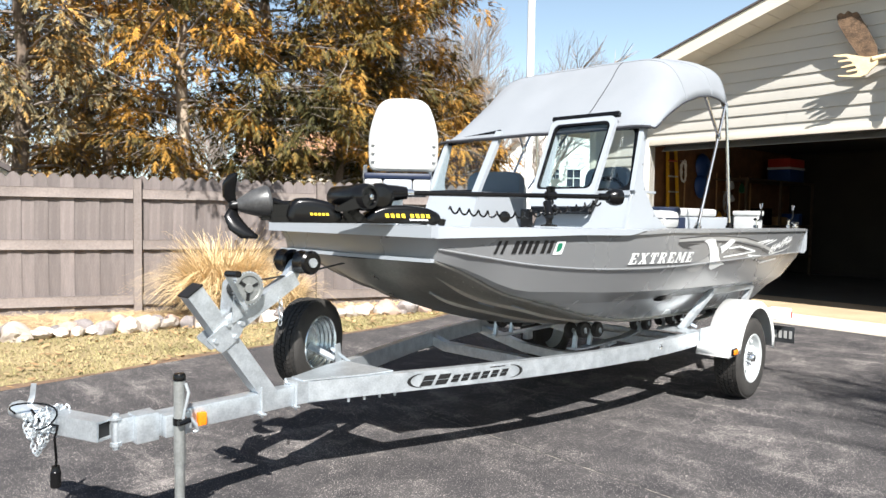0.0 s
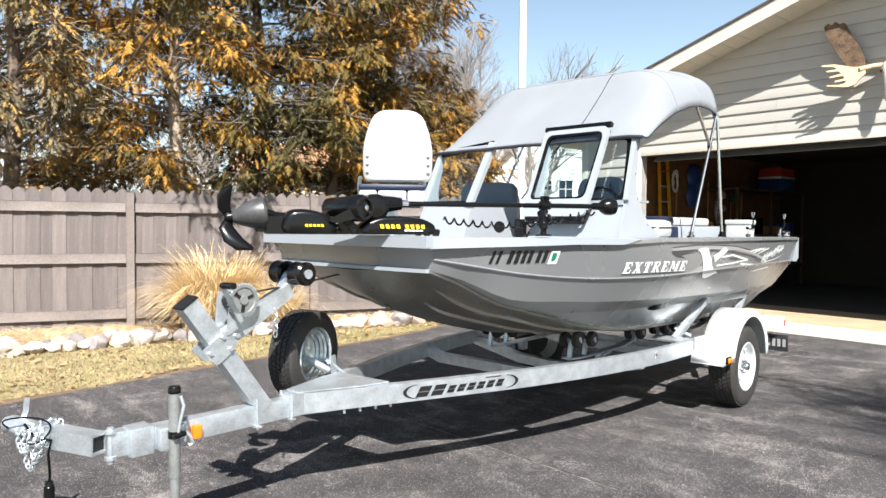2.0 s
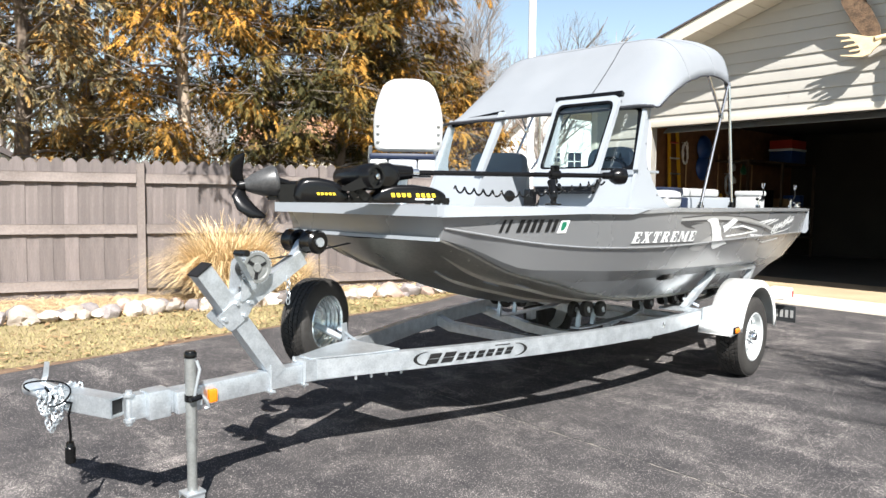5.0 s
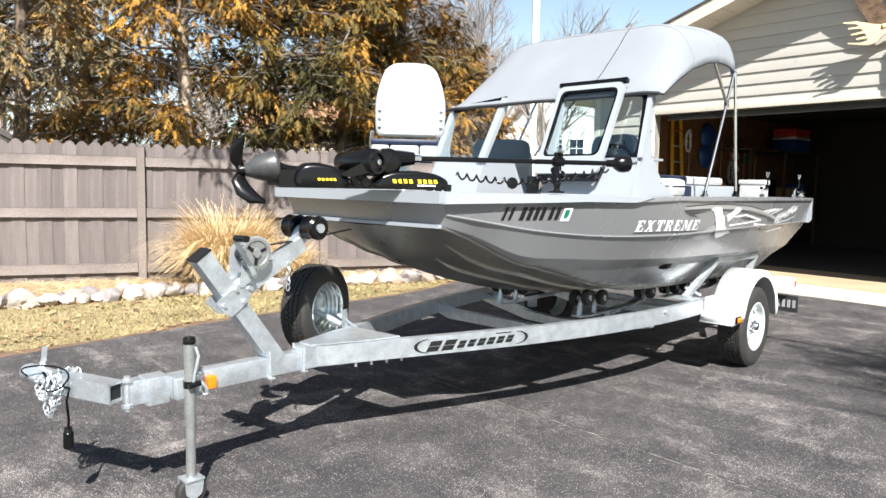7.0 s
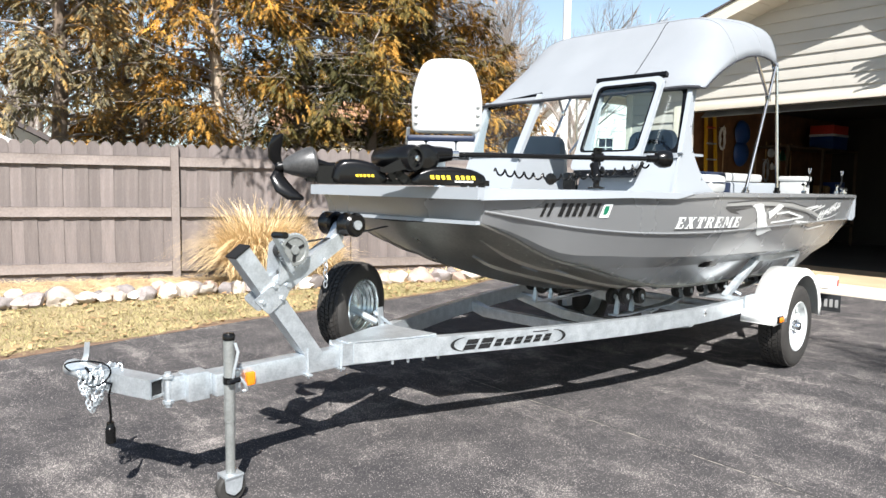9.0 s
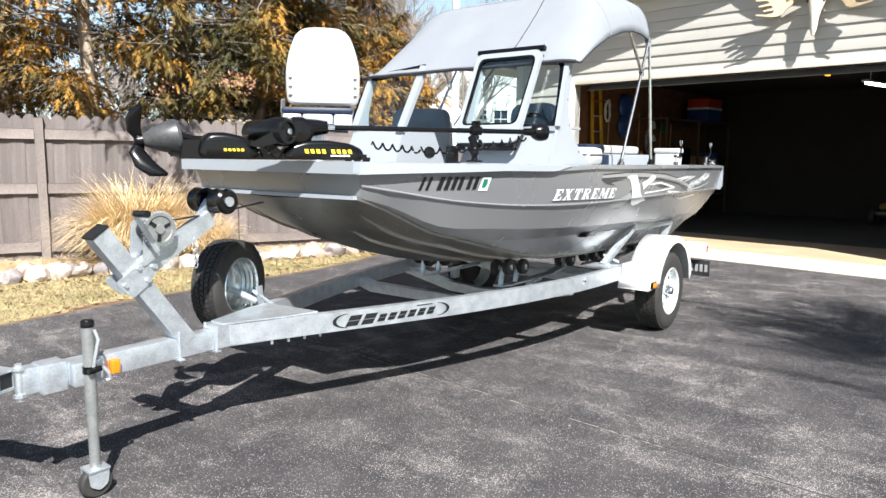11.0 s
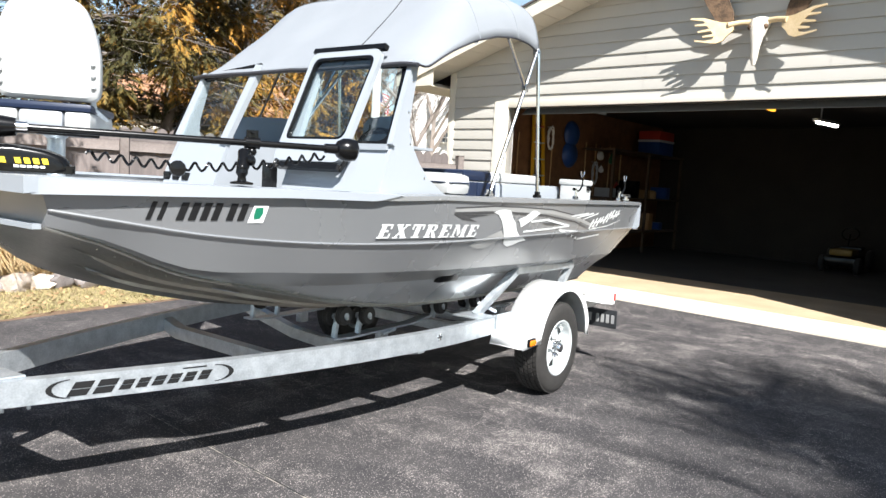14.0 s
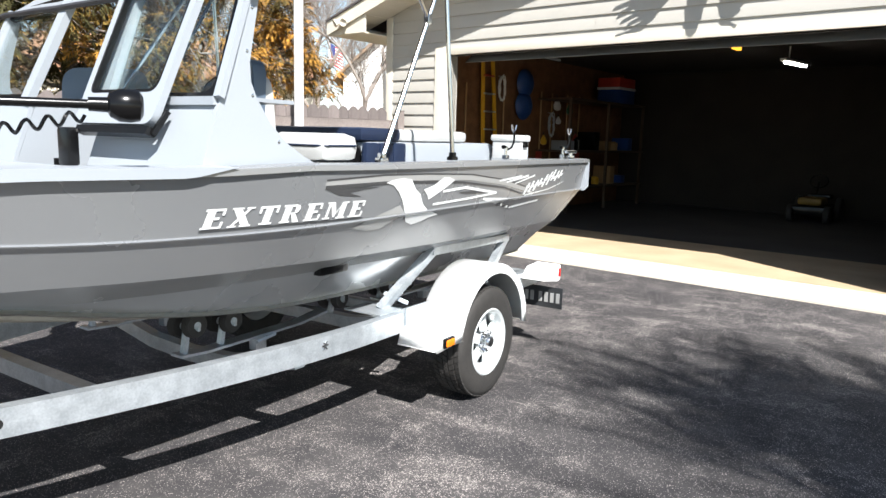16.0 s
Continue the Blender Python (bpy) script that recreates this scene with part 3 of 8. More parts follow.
# ---- boat hull: bow at -x, stern at +x, lines given at stations ----
HX = [-3.33, -3.1, -2.8, -2.4, -2.0, -1.5, -1.0, 0.0, 1.0, 1.69]
LINES = {
    "gun": ([0.68, 0.78, 0.88, 0.95, 0.99, 1.02, 1.04, 1.04, 1.0, 0.94], [1.33, 1.33, 1.328, 1.325, 1.32, 1.315, 1.31, 1.308, 1.303, 1.297], 1.70, 0.0),
    "crease": ([0.655, 0.735, 0.83, 0.895, 0.935, 0.965, 0.985, 0.985, 0.95, 0.90], [1.225, 1.19, 1.142, 1.104, 1.083, 1.072, 1.075, 1.085, 1.085, 1.08], 1.66, 0.04),
    "facet": ([0.64, 0.68, 0.765, 0.83, 0.865, 0.88, 0.885, 0.88, 0.84, 0.80], [1.168, 1.112, 1.0, 0.965, 0.937, 0.912, 0.893, 0.872, 0.86, 0.85], 1.42, 0.04),
    "chine": ([0.635, 0.645, 0.685, 0.72, 0.742, 0.752, 0.755, 0.745, 0.715, 0.69], [1.163, 1.10, 0.977, 0.893, 0.86, 0.835, 0.82, 0.79, 0.765, 0.755], 1.36, 0.04),
    "bilge": ([0.633, 0.642, 0.680, 0.700, 0.665, 0.640, 0.63, 0.63, 0.62, 0.60], [1.161, 1.095, 0.969, 0.876, 0.778, 0.690, 0.650, 0.63, 0.622, 0.62], 1.22, 0.04),
    "keel": ([0.0] * 10, [1.145, 0.965, 0.845, 0.735, 0.655, 0.595, 0.564, 0.55, 0.546, 0.545], 1.16, 0.04),
}


def smooth_at(xs, ys, x):
    """Catmull-Rom through the given stations."""
    i = max(0, min(len(xs) - 2, int(np.searchsorted(xs, x)) - 1))
    x0, x1 = xs[i], xs[i + 1]
    h = x1 - x0
    t = (x - x0) / h
    m0 = (ys[i + 1] - ys[i - 1]) / (xs[i + 1] - xs[i - 1]) if i > 0 else (ys[1] - ys[0]) / (xs[1] - xs[0])
    m1 = (ys[i + 2] - ys[i]) / (xs[i + 2] - xs[i]) if i + 2 < len(xs) else (ys[-1] - ys[-2]) / (xs[-1] - xs[-2])
    return (2 * t**3 - 3 * t**2 + 1) * ys[i] + (t**3 - 2 * t**2 + t) * h * m0 + (-2 * t**3 + 3 * t**2) * ys[i + 1] + (t**3 - t**2) * h * m1


def hull_at(line, x, side=-1):
    """The point of a hull line at station x; side -1 is port."""
    b, zs, end, front = LINES[line]
    px = x + (end - 1.69) * max(0.0, x / 1.69) ** 2
    if x < -2.8:
        px += front * ((-2.8 - x) / 0.53) ** 2
    return Vector((px, side * smooth_at(HX, b, x), smooth_at(HX, zs, x)))


def side_point(x, z, out=0.0, side=-1):
    """A point on the upper hull side between crease and gunwale, or below the crease."""
    s = x
    for _ in range(4):
        top, bot, low = hull_at("gun", s, side), hull_at("crease", s, side), hull_at("facet", s, side)
        a, b = (top, bot) if z > bot.z else (bot, low)
        k = (z - a.z) / (b.z - a.z)
        p = a.lerp(b, k)
        s += x - p.x
        s = max(-3.33, min(1.69, s))
    t = hull_at("gun", s + 0.02, side) - hull_at("gun", s - 0.02, side)
    n = t.cross(b - a).normalized()
    if n.y * side < 0:
        n = -n
    return p + n * out


boat = thing("boat", (-0.6, 0, 0.555), "grey aluminium jet boat with a windshield, sitting on a trailer", "boat")
ST = [-3.33 + 5.02 * i / 48 for i in range(49)]
for nm, a, b, m in (("hull_side", "gun", "crease", M_HULL), ("hull_side", "crease", "facet", M_HULL), ("chine_panel", "facet", "chine", M_HULL), ("bilge_panel", "chine", "bilge", M_HULL)):
    for side in (-1, 1):
        bm = bm_new()
        quadgrid(bm, [[hull_at(a, x, side), hull_at(a, x, side).lerp(hull_at(b, x, side), 0.5), hull_at(b, x, side)] for x in ST])
        part(nm, bm, m, boat)
bm = bm_new()
quadgrid(bm, [[hull_at("bilge", x, -1).lerp(hull_at("keel", x), k / 4) for k in range(4)] + [hull_at("keel", x)] + [hull_at("keel", x).lerp(hull_at("bilge", x, 1), (k + 1) / 4) for k in range(4)] for x in ST])
part("hull_bottom", bm, M_BOTTOM, boat, "bare stained aluminium bottom plate")
# rolled bead along the crease, bright welded edge along the bottom plate
for side in (-1, 1):
    bm = bm_new()
    add_tube(bm, [hull_at("crease", x, side) + Vector((0, side * 0.002, 0)) for x in ST], 0.0065, 6)
    part("crease_bead", bm, M_HULL, boat)
    bm = bm_new()
    add_tube(bm, [hull_at("bilge", x, side) + Vector((0, side * 0.002, -0.001)) for x in ST], 0.007, 6)
    part("weld_edge", bm, M_BARE, boat, "bright bare welded edge")
# bow plate under the front rail
bm = bm_new()
quadgrid(bm, [[hull_at(l, -3.33, -1).lerp(hull_at(l, -3.33, 1), k / 8) for k in range(9)] for l in ("gun", "crease", "facet", "chine", "bilge")])
part("bow_plate", bm, M_HULL, boat)
bm = bm_new()
add_bar(bm, [(-3.32, -0.645, 1.168), (-3.325, 0, 1.166), (-3.32, 0.645, 1.168)], 0.03, 0.018)
part("bow_lip", bm, M_GREY, boat)
# transom
bm = bm_new()
quadgrid(bm, [[hull_at(l, 1.69, -1).lerp(hull_at(l, 1.69, 1), k / 6) for k in range(7)] for l in ("gun", "crease", "facet", "chine", "bilge", "keel")])
part("transom", bm, M_HULL, boat)
# gunwale rails
for side in (-1, 1):
    bm = bm_new()
    rows = []
    for x in ST:
        p = hull_at("gun", x, side) - Vector((0, 0, 0.014 * max(0.0, min(1.0, (-1.45 - x) / 0.4))))
        o = Vector((0, side, 0))
        rows.append([p + o * 0.008 - Vector((0, 0, 0.012)), p + o * 0.008 + Vector((0, 0, 0.01)), p - o * 0.02 + Vector((0, 0, 0.016)), p - o * 0.085 + Vector((0, 0, 0.016)), p - o * 0.09 - Vector((0, 0, 0.03))])
    quadgrid(bm, rows)
    part("gunwale", bm, M_HULL, boat)
    # bright rub rail over the bow half, tapered off at its end
    bm = bm_new()
    rows = []
    for x in [-3.36 + 1.56 * i / 30 for i in range(31)]:
        p = hull_at("gun", max(x, -3.33), side)
        p.x = x if x < -3.33 else p.x
        o = Vector((0, side, 0))
        drop = 0.050 - 0.020 * min(1.0, (x + 3.36) / 0.9)
        if x > -1.98:
            drop -= 0.034 * (x + 1.98) / 0.18
        rows.append([p + o * 0.004 - Vector((0, 0, drop)), p + o * 0.016 - Vector((0, 0, drop)), p + o * 0.016 + Vector((0, 0, 0.005)), p - o * 0.10 + Vector((0, 0, 0.008)), p - o * 0.10 - Vector((0, 0, 0.006))])
    vs = quadgrid(bm, rows)
    cap(bm, vs[0]); cap(bm, vs[-1])
    part("rub_rail", bm, M_GREY, boat, "light grey rub rail over the bow half")
bm = bm_new()
add_prism(bm, [(0.0, -0.050), (0.0, 0.008), (0.16, 0.008), (0.16, -0.03)], 1.0, lambda u, v, d: (-3.385 + u, (d - 0.5) * 1.40, 1.333 + v))
part("front_rail", bm, M_GREY, boat)
# decks and inner sides
bm = bm_new()
quadgrid(bm, [[(x, -(smooth_at(HX, LINES["gun"][0], x) - 0.06), 1.285), (x, smooth_at(HX, LINES["gun"][0], x) - 0.06, 1.285)] for x in [-3.3 + 1.45 * i / 14 for i in range(15)]])
part("bow_deck", bm, M_GREY, boat)
bm = bm_new()
quadgrid(bm, [[(-1.85, -0.9, 1.285), (-1.85, 0.9, 1.285)], [(-1.85, -0.68, 0.82), (-1.85, 0.68, 0.82)]])
part("bulkhead", bm, M_GREY, boat)
bm = bm_new()
quadgrid(bm, [[(x, -0.66, 0.80), (x, 0.66, 0.80)] for x in (-1.85, -0.4, 1.25)])
part("cockpit_floor", bm, M_GREY, boat)
for side in (-1, 1):
    bm = bm_new()
    quadgrid(bm, [[hull_at("gun", x, side) - Vector((0, side * 0.085, 0)), hull_at("gun", x, side) - Vector((0, side * 0.36, 0.50))] for x in [-1.85 + 3.4 * i / 14 for i in range(15)]])
    part("inner_side", bm, M_GREY, boat)


# ---- windshield and consoles ----
def ws(y, z, off=0.0):
    """A point on the raked plane of the windshield; off is forwards."""
    return Vector((-1.765 + 0.42 * (z - 1.565) - 0.922 * off, y, z + 0.387 * off))


def rounded(poly, r, n=5):
    """An outline with rounded corners."""
    out = []
    m = len(poly)
    for i in range(m):
        p, a, b = (Vector((*poly[j % m], 0)) for j in (i, i - 1, i + 1))
        rr = r[i] if isinstance(r, (list, tuple)) else r
        u, w = (a - p).normalized(), (b - p).normalized()
        rr = min(rr, (a - p).length * 0.45, (b - p).length * 0.45)
        s0, s1 = p + u * rr, p + w * rr
        for k in range(n + 1):
            t = k / n
            q = s0 * (1 - t) ** 2 + p * 2 * t * (1 - t) + s1 * t * t
            out.append((q.x, q.y))
    return out


def inset(poly, d):
    """The outline moved inwards by d (counted round its middle)."""
    m = len(poly)
    out = []
    area = sum(poly[i][0] * poly[(i + 1) % m][1] - poly[(i + 1) % m][0] * poly[i][1] for i in range(m))
    sg = 1 if area > 0 else -1
    for i in range(m):
        p, a, b = (Vector(poly[j % m]) for j in (i, i - 1, i + 1))
        e1, e2 = (p - a).normalized(), (b - p).normalized()
        n1, n2 = Vector((-e1.y, e1.x)) * sg, Vector((-e2.y, e2.x)) * sg
        k = (n1 + n2)
        k = k / max(0.3, k.length_squared / 2) if k.length > 1e-6 else n1
        out.append((p.x + k.x * d, p.y + k.y * d))
    return out


def add_ring(bm, outer, inner, depth, place):
    """A frame between two outlines of the same count."""
    rows = [[place(u, v, d) for (u, v), d in zip(o, [dd] * len(o))] for o, dd in ((outer, 0), (outer, depth), (inner, depth), (inner, 0), (outer, 0))]
    quadgrid(bm, rows, closed=True)


def pane(poly, r, width, off, parent, frame_mat, seal=True, foot=0.0):
    """A framed window in the windshield's plane."""
    o = rounded(poly, r)

    def inner(d):
        q = inset(poly, d)
        return rounded([(q[0][0], q[0][1] + foot), (q[1][0], q[1][1] + foot)] + q[2:], r)
    i = inner(width)
    bm = bm_new()
    add_ring(bm, o, i, 0.03, lambda u, v, d: ws(u, v, off + d - 0.015))
    fr = part("window_frame", bm, frame_mat, parent)
    if seal:
        i2 = inner(width + 0.014)
        bm = bm_new()
        add_ring(bm, i, i2, 0.024, lambda u, v, d: ws(u, v, off + d - 0.012))
        part("seal", bm, M_BLACK, parent)
    bm = bm_new()
    add_prism(bm, inner(width + 0.006), 0.005, lambda u, v, d: ws(u, v, off + d - 0.0025))
    gl = part("window_pane", bm, M_GLASS, parent)
    gl.visible_shadow = False
    return fr


shield = part("windshield_sill", (lambda b: (add_bar(b, [(-1.765, -0.88, 1.552), (-1.765, -0.20, 1.552)], 0.05, 0.03), b)[1])(bm_new()), M_GREY, boat)
pane([(0.40, 1.57), (0.955, 1.57), (0.895, 1.965), (0.335, 2.02)], [0.02, 0.05, 0.05, 0.02], 0.012, 0.0, shield, M_BLACK, False)
pane([(-0.892, 1.552), (-0.215, 1.552), (-0.18, 2.02), (-0.832, 2.0)], [0.07, 0.03, 0.03, 0.05], 0.012, 0.0, shield, M_BLACK, True)
# broad posts of the walk-through
for y0, y1 in ((0.40, 0.335), (-0.215, -0.18)):
    bm = bm_new()
    add_bar(bm, [ws(y0, 1.55, 0.01), ws(y1, 2.03, 0.01)], 0.06, 0.035, (-0.922, 0, 0.387))
    part("windshield_post", bm, M_GREY, boat)
bm = bm_new()
add_bar(bm, [ws(0.895, 1.98, 0.0), ws(0.335, 2.035, 0.0)], 0.03, 0.025, (-0.922, 0, 0.387))
part("windshield_header", bm, M_BLACK, boat)
# the middle gate, folded open over the port pane
gate = part("windshield_gate", (lambda b: (add_bar(b, [ws(-0.178, 2.056, 0.06), ws(-0.70, 2.056, 0.06)], 0.028, 0.034, (-0.922, 0, 0.387)), b)[1])(bm_new()), M_BLACK, boat, "hinged windshield gate folded open")
pane([(-0.658, 1.435), (-0.160, 1.435), (-0.180, 2.042), (-0.694, 2.042)], [0.05, 0.04, 0.05, 0.06], 0.032, 0.06, gate, M_GREY, True, 0.085)
bm = bm_new()
add_bar(bm, [ws(-0.20, 1.412, 0.06), ws(-0.655, 1.412, 0.06)], 0.03, 0.04, (-0.922, 0, 0.387))
part("gate_foot", bm, M_BLACK, gate)
bm = bm_new()
add_bar(bm, [ws(-0.655, 1.405, 0.05), ws(-0.668, 1.50, 0.03)], 0.014, 0.02, (-0.922, 0, 0.387))
part("gate_hinge", bm, M_BLACK, gate)

for side, y_in in ((-1, 0.20), (1, 0.385)):
    # console front
    bm = bm_new()
    add_prism(bm, [(y_in, 1.285), (0.895, 1.285), (0.865, 1.56), (y_in, 1.56)], 0.02, lambda u, v, d: (-1.868 + 0.37 * (v - 1.285) + d, side * u, v))
    part("console_front", bm, M_GREY, boat)
    bm = bm_new()
    add_prism(bm, [(-1.755, y_in), (-1.755, 0.865), (-1.35, 0.84), (-1.35, y_in)], 0.015, lambda u, v, d: (u, side * v, 1.56 + d))
    part("console_top", bm, M_GREY, boat)
    bm = bm_new()
    add_prism(bm, [(-1.846, 0.8), (-1.20, 0.8), (-1.20, 1.558), (-1.745, 1.558), (-1.846, 1.288)], 0.02, lambda u, v, d: (u, side * (y_in + d), v))
    part("console_inner_side", bm, M_GREY, boat)
    # cabin side with its swept rear edge
    edge = [(-1.865, 1.315), (-1.765, 1.56), (-1.595, 1.985), (-1.58, 2.0), (-1.55, 2.0), (-1.565, 1.93), (-1.598, 1.80), (-1.622, 1.70), (-1.622, 1.63), (-1.60, 1.575), (-1.54, 1.485), (-1.465, 1.41), (-1.37, 1.355), (-1.28, 1.315)]

    def cab(u, v, d):
        y = 0.905 - 0.058 * (v - 1.315) + 0.012 * (u + 1.86)
        return (u, side * (y - 0.02 + d), v)
    bm = bm_new()
    add_prism(bm, edge, 0.02, cab)
    part("cabin_side", bm, M_GREY, boat)
    for u, v in ((-1.60, 1.90), (-1.635, 1.74), (-1.62, 1.58), (-1.50, 1.41)):
        bm = bm_new()
        add_blob(bm, cab(u, v, 0.022), (0.007, 0.004, 0.007), 1)
        part("bolt", bm, M_CHROME, boat)
    # swept wing joining the pane to the cabin side
    bm = bm_new()
    add_bar(bm, [ws(side * 0.894, 1.56, 0.008), ws(side * 0.858, 2.0, 0.008)], 0.03, 0.028, (-0.922, 0, 0.387))
    part("corner_post", bm, M_GREY, boat)

# gear box hung on the console, cup holders
bm = bm_new()
add_box(bm, (-1.93, -0.19, 1.37), (0.05, 0.075, 0.15), None, 0.012)
part("console_pocket", bm, M_BLACK, boat)
for k in range(3):
    bm = bm_new()
    add_box(bm, (-1.853, 0.862 - 0.095 * k, 1.335), (0.024, 0.062, 0.05), None, 0.005)
    part("deck_socket", bm, M_BLACK, boat)

# ---- hull lettering and graphics (port side) ----
def wrap(bm, out, fn=None):
    """Cuts a flat drawing in (x, z) finely and lays it on the hull's side."""
    bmesh.ops.triangulate(bm, faces=bm.faces[:])
    for k in range(-34, 18):
        bmesh.ops.bisect_plane(bm, geom=bm.verts[:] + bm.edges[:] + bm.faces[:], plane_co=(k * 0.1, 0, 0), plane_no=(1, 0, 0))
    for z in (1.06, 1.08, 1.10, 1.15, 1.2):
        bmesh.ops.bisect_plane(bm, geom=bm.verts[:] + bm.edges[:] + bm.faces[:], plane_co=(0, z, 0), plane_no=(0, 1, 0))
    for v in bm.verts:
        v.co = side_point(v.co.x, v.co.y, out)


def decal(name, polys, material, out=0.003, label=""):
    for poly in polys[1:]:
        decal(name, [poly], material, out, label)
    bm = bm_new()
    for poly in polys[:1]:
        f = bm.faces.new([bm.verts.new((x, z, 0)) for x, z in poly])
        bmesh.ops.triangulate(bm, faces=[f], ngon_method='EAR_CLIP')
    wrap(bm, out)
    return part(name, bm, material, boat, label)


def stroke(pts, w0, w1=None):
    """An outline of a stroke through points, w0 wide at its start and w1 at its end."""
    w1 = w0 if w1 is None else w1
    up, dn = [], []
    for i, p in enumerate(pts):
        p = Vector(p)
        d = Vector(pts[min(i + 1, len(pts) - 1)]) - Vector(pts[max(i - 1, 0)])
        n = Vector((-d.y, d.x)).normalized() * (w0 + (w1 - w0) * i / (len(pts) - 1)) / 2
        up.append(tuple(p + n))
        dn.append(tuple(p - n))
    return up + dn[::-1]


def slant_bar(x, z, w, h, lean=0.22):
    return [(x, z), (x + w, z), (x + w + h * lean, z + h), (x + h * lean, z + h)]


M_DGREY = mat("dark_grey_print", (0.06, 0.06, 0.062), 0.45, second=(0.05, 0.05, 0.05), amount=0.4, bump=0.0)
M_MGREY = mat("silver_print", (0.42, 0.42, 0.41), 0.4, 0.2, second=(0.36, 0.36, 0.35), amount=0.4, bump=0.0)
M_GREEN = mat("green_print", (0.01, 0.20, 0.11), 0.5, second=(0.01, 0.15, 0.08), amount=0.4, bump=0.0)

# the long curved flash
decal("hull_graphic", [stroke([(-1.35, 1.243), (-0.99, 1.256), (-0.65, 1.252), (-0.22, 1.236), (0.21, 1.19), (0.52, 1.137), (0.66, 1.10)], 0.034, 0.02)], M_MGREY, 0.002)
decal("hull_graphic", [stroke([(-1.35, 1.262), (-0.99, 1.274), (-0.65, 1.27), (-0.22, 1.254), (0.21, 1.208), (0.52, 1.155)], 0.008, 0.006)], M_DGREY, 0.003)
decal("hull_graphic", [stroke([(-1.35, 1.232), (-0.99, 1.238), (-0.75, 1.234), (-0.3, 1.214), (0.2, 1.165), (0.6, 1.09)], 0.016, 0.008)], M_DGREY, 0.0026)
decal("hull_graphic", [[(-1.35, 1.226), (-1.15, 1.224), (-0.99, 1.222), (-1.12, 1.214), (-1.20, 1.203), (-1.12, 1.183), (-1.26, 1.196)]], M_DGREY, 0.002)
decal("hull_graphic", [stroke([(-0.48, 1.175), (-0.26, 1.185), (0.12, 1.136)], 0.014), stroke([(0.12, 1.136), (-0.2, 1.122), (-0.55, 1.112)], 0.012),
                       stroke([(-0.03, 1.11), (0.38, 1.03), (0.80, 1.05)], 0.014), stroke([(-0.03, 1.11), (0.42, 1.082), (0.56, 1.088)], 0.01)], M_WPRINT, 0.003)
decal("hull_graphic", [slant_bar(0.17 + 0.09 * k, 1.052 - 0.012 * k, 0.06, 0.02, -0.5) for k in range(3)] + [[(-0.34, 1.165), (-0.12, 1.160), (-0.02, 1.146), (-0.24, 1.150)]], M_DGREY, 0.003)
# torn brush-stroke cross
decal("hull_graphic", [[(-0.97, 1.238), (-0.92, 1.25), (-0.85, 1.255), (-0.78, 1.248), (-0.73, 1.20), (-0.68, 1.171), (-0.64, 1.12), (-0.58, 1.081), (-0.53, 1.072), (-0.47, 1.054), (-0.55, 1.045), (-0.60, 1.03), (-0.68, 1.019), (-0.74, 1.038), (-0.77, 1.07), (-0.79, 1.106), (-0.82, 1.15), (-0.86, 1.19), (-0.91, 1.225)],
                       [(-0.5, 1.248), (-0.45, 1.246), (-0.39, 1.23), (-0.47, 1.19), (-0.6, 1.139), (-0.62, 1.165), (-0.66, 1.193), (-0.58, 1.21)]], M_WPRINT, 0.0034, "white torn brush-stroke cross")
decal("hull_graphic", [[(-0.83, 1.127), (-0.88, 1.11), (-0.93, 1.099), (-0.97, 1.083), (-1.02, 1.08), (-1.06, 1.06), (-1.13, 1.044), (-1.03, 1.022), (-0.93, 1.02), (-0.85, 1.066), (-0.78, 1.087)]], M_MGREY, 0.003)
# slanted marks where the maker's script stands
marks = [stroke([(0.12, 1.206), (0.42, 1.224)], 0.010, 0.014), stroke([(0.22, 1.194), (0.52, 1.224)], 0.010, 0.014), stroke([(0.34, 1.18), (0.62, 1.223)], 0.008, 0.012)]
rs = random.Random(11)
for k in range(9):
    x0 = 0.50 + 0.068 * k
    marks.append(slant_bar(x0, 1.108 + 0.011 * k + rs.uniform(-0.015, 0.01), 0.030, rs.uniform(0.05, 0.09), 0.7))
    marks.append(slant_bar(x0 + 0.02, 1.125 + 0.011 * k + rs.uniform(-0.01, 0.02), 0.055, 0.018, 0.7))
marks.append(stroke([(0.53, 1.098), (0.9, 1.118), (1.2, 1.16)], 0.008, 0.005))
for q in marks:
    decal("maker_mark", [q], M_WPRINT, 0.0032)

# the model word, in slanted white slab-serif capitals
def bar(x0, x1, y0, y1):
    return [(x0, y0), (x1, y0), (x1, y1), (x0, y1)]


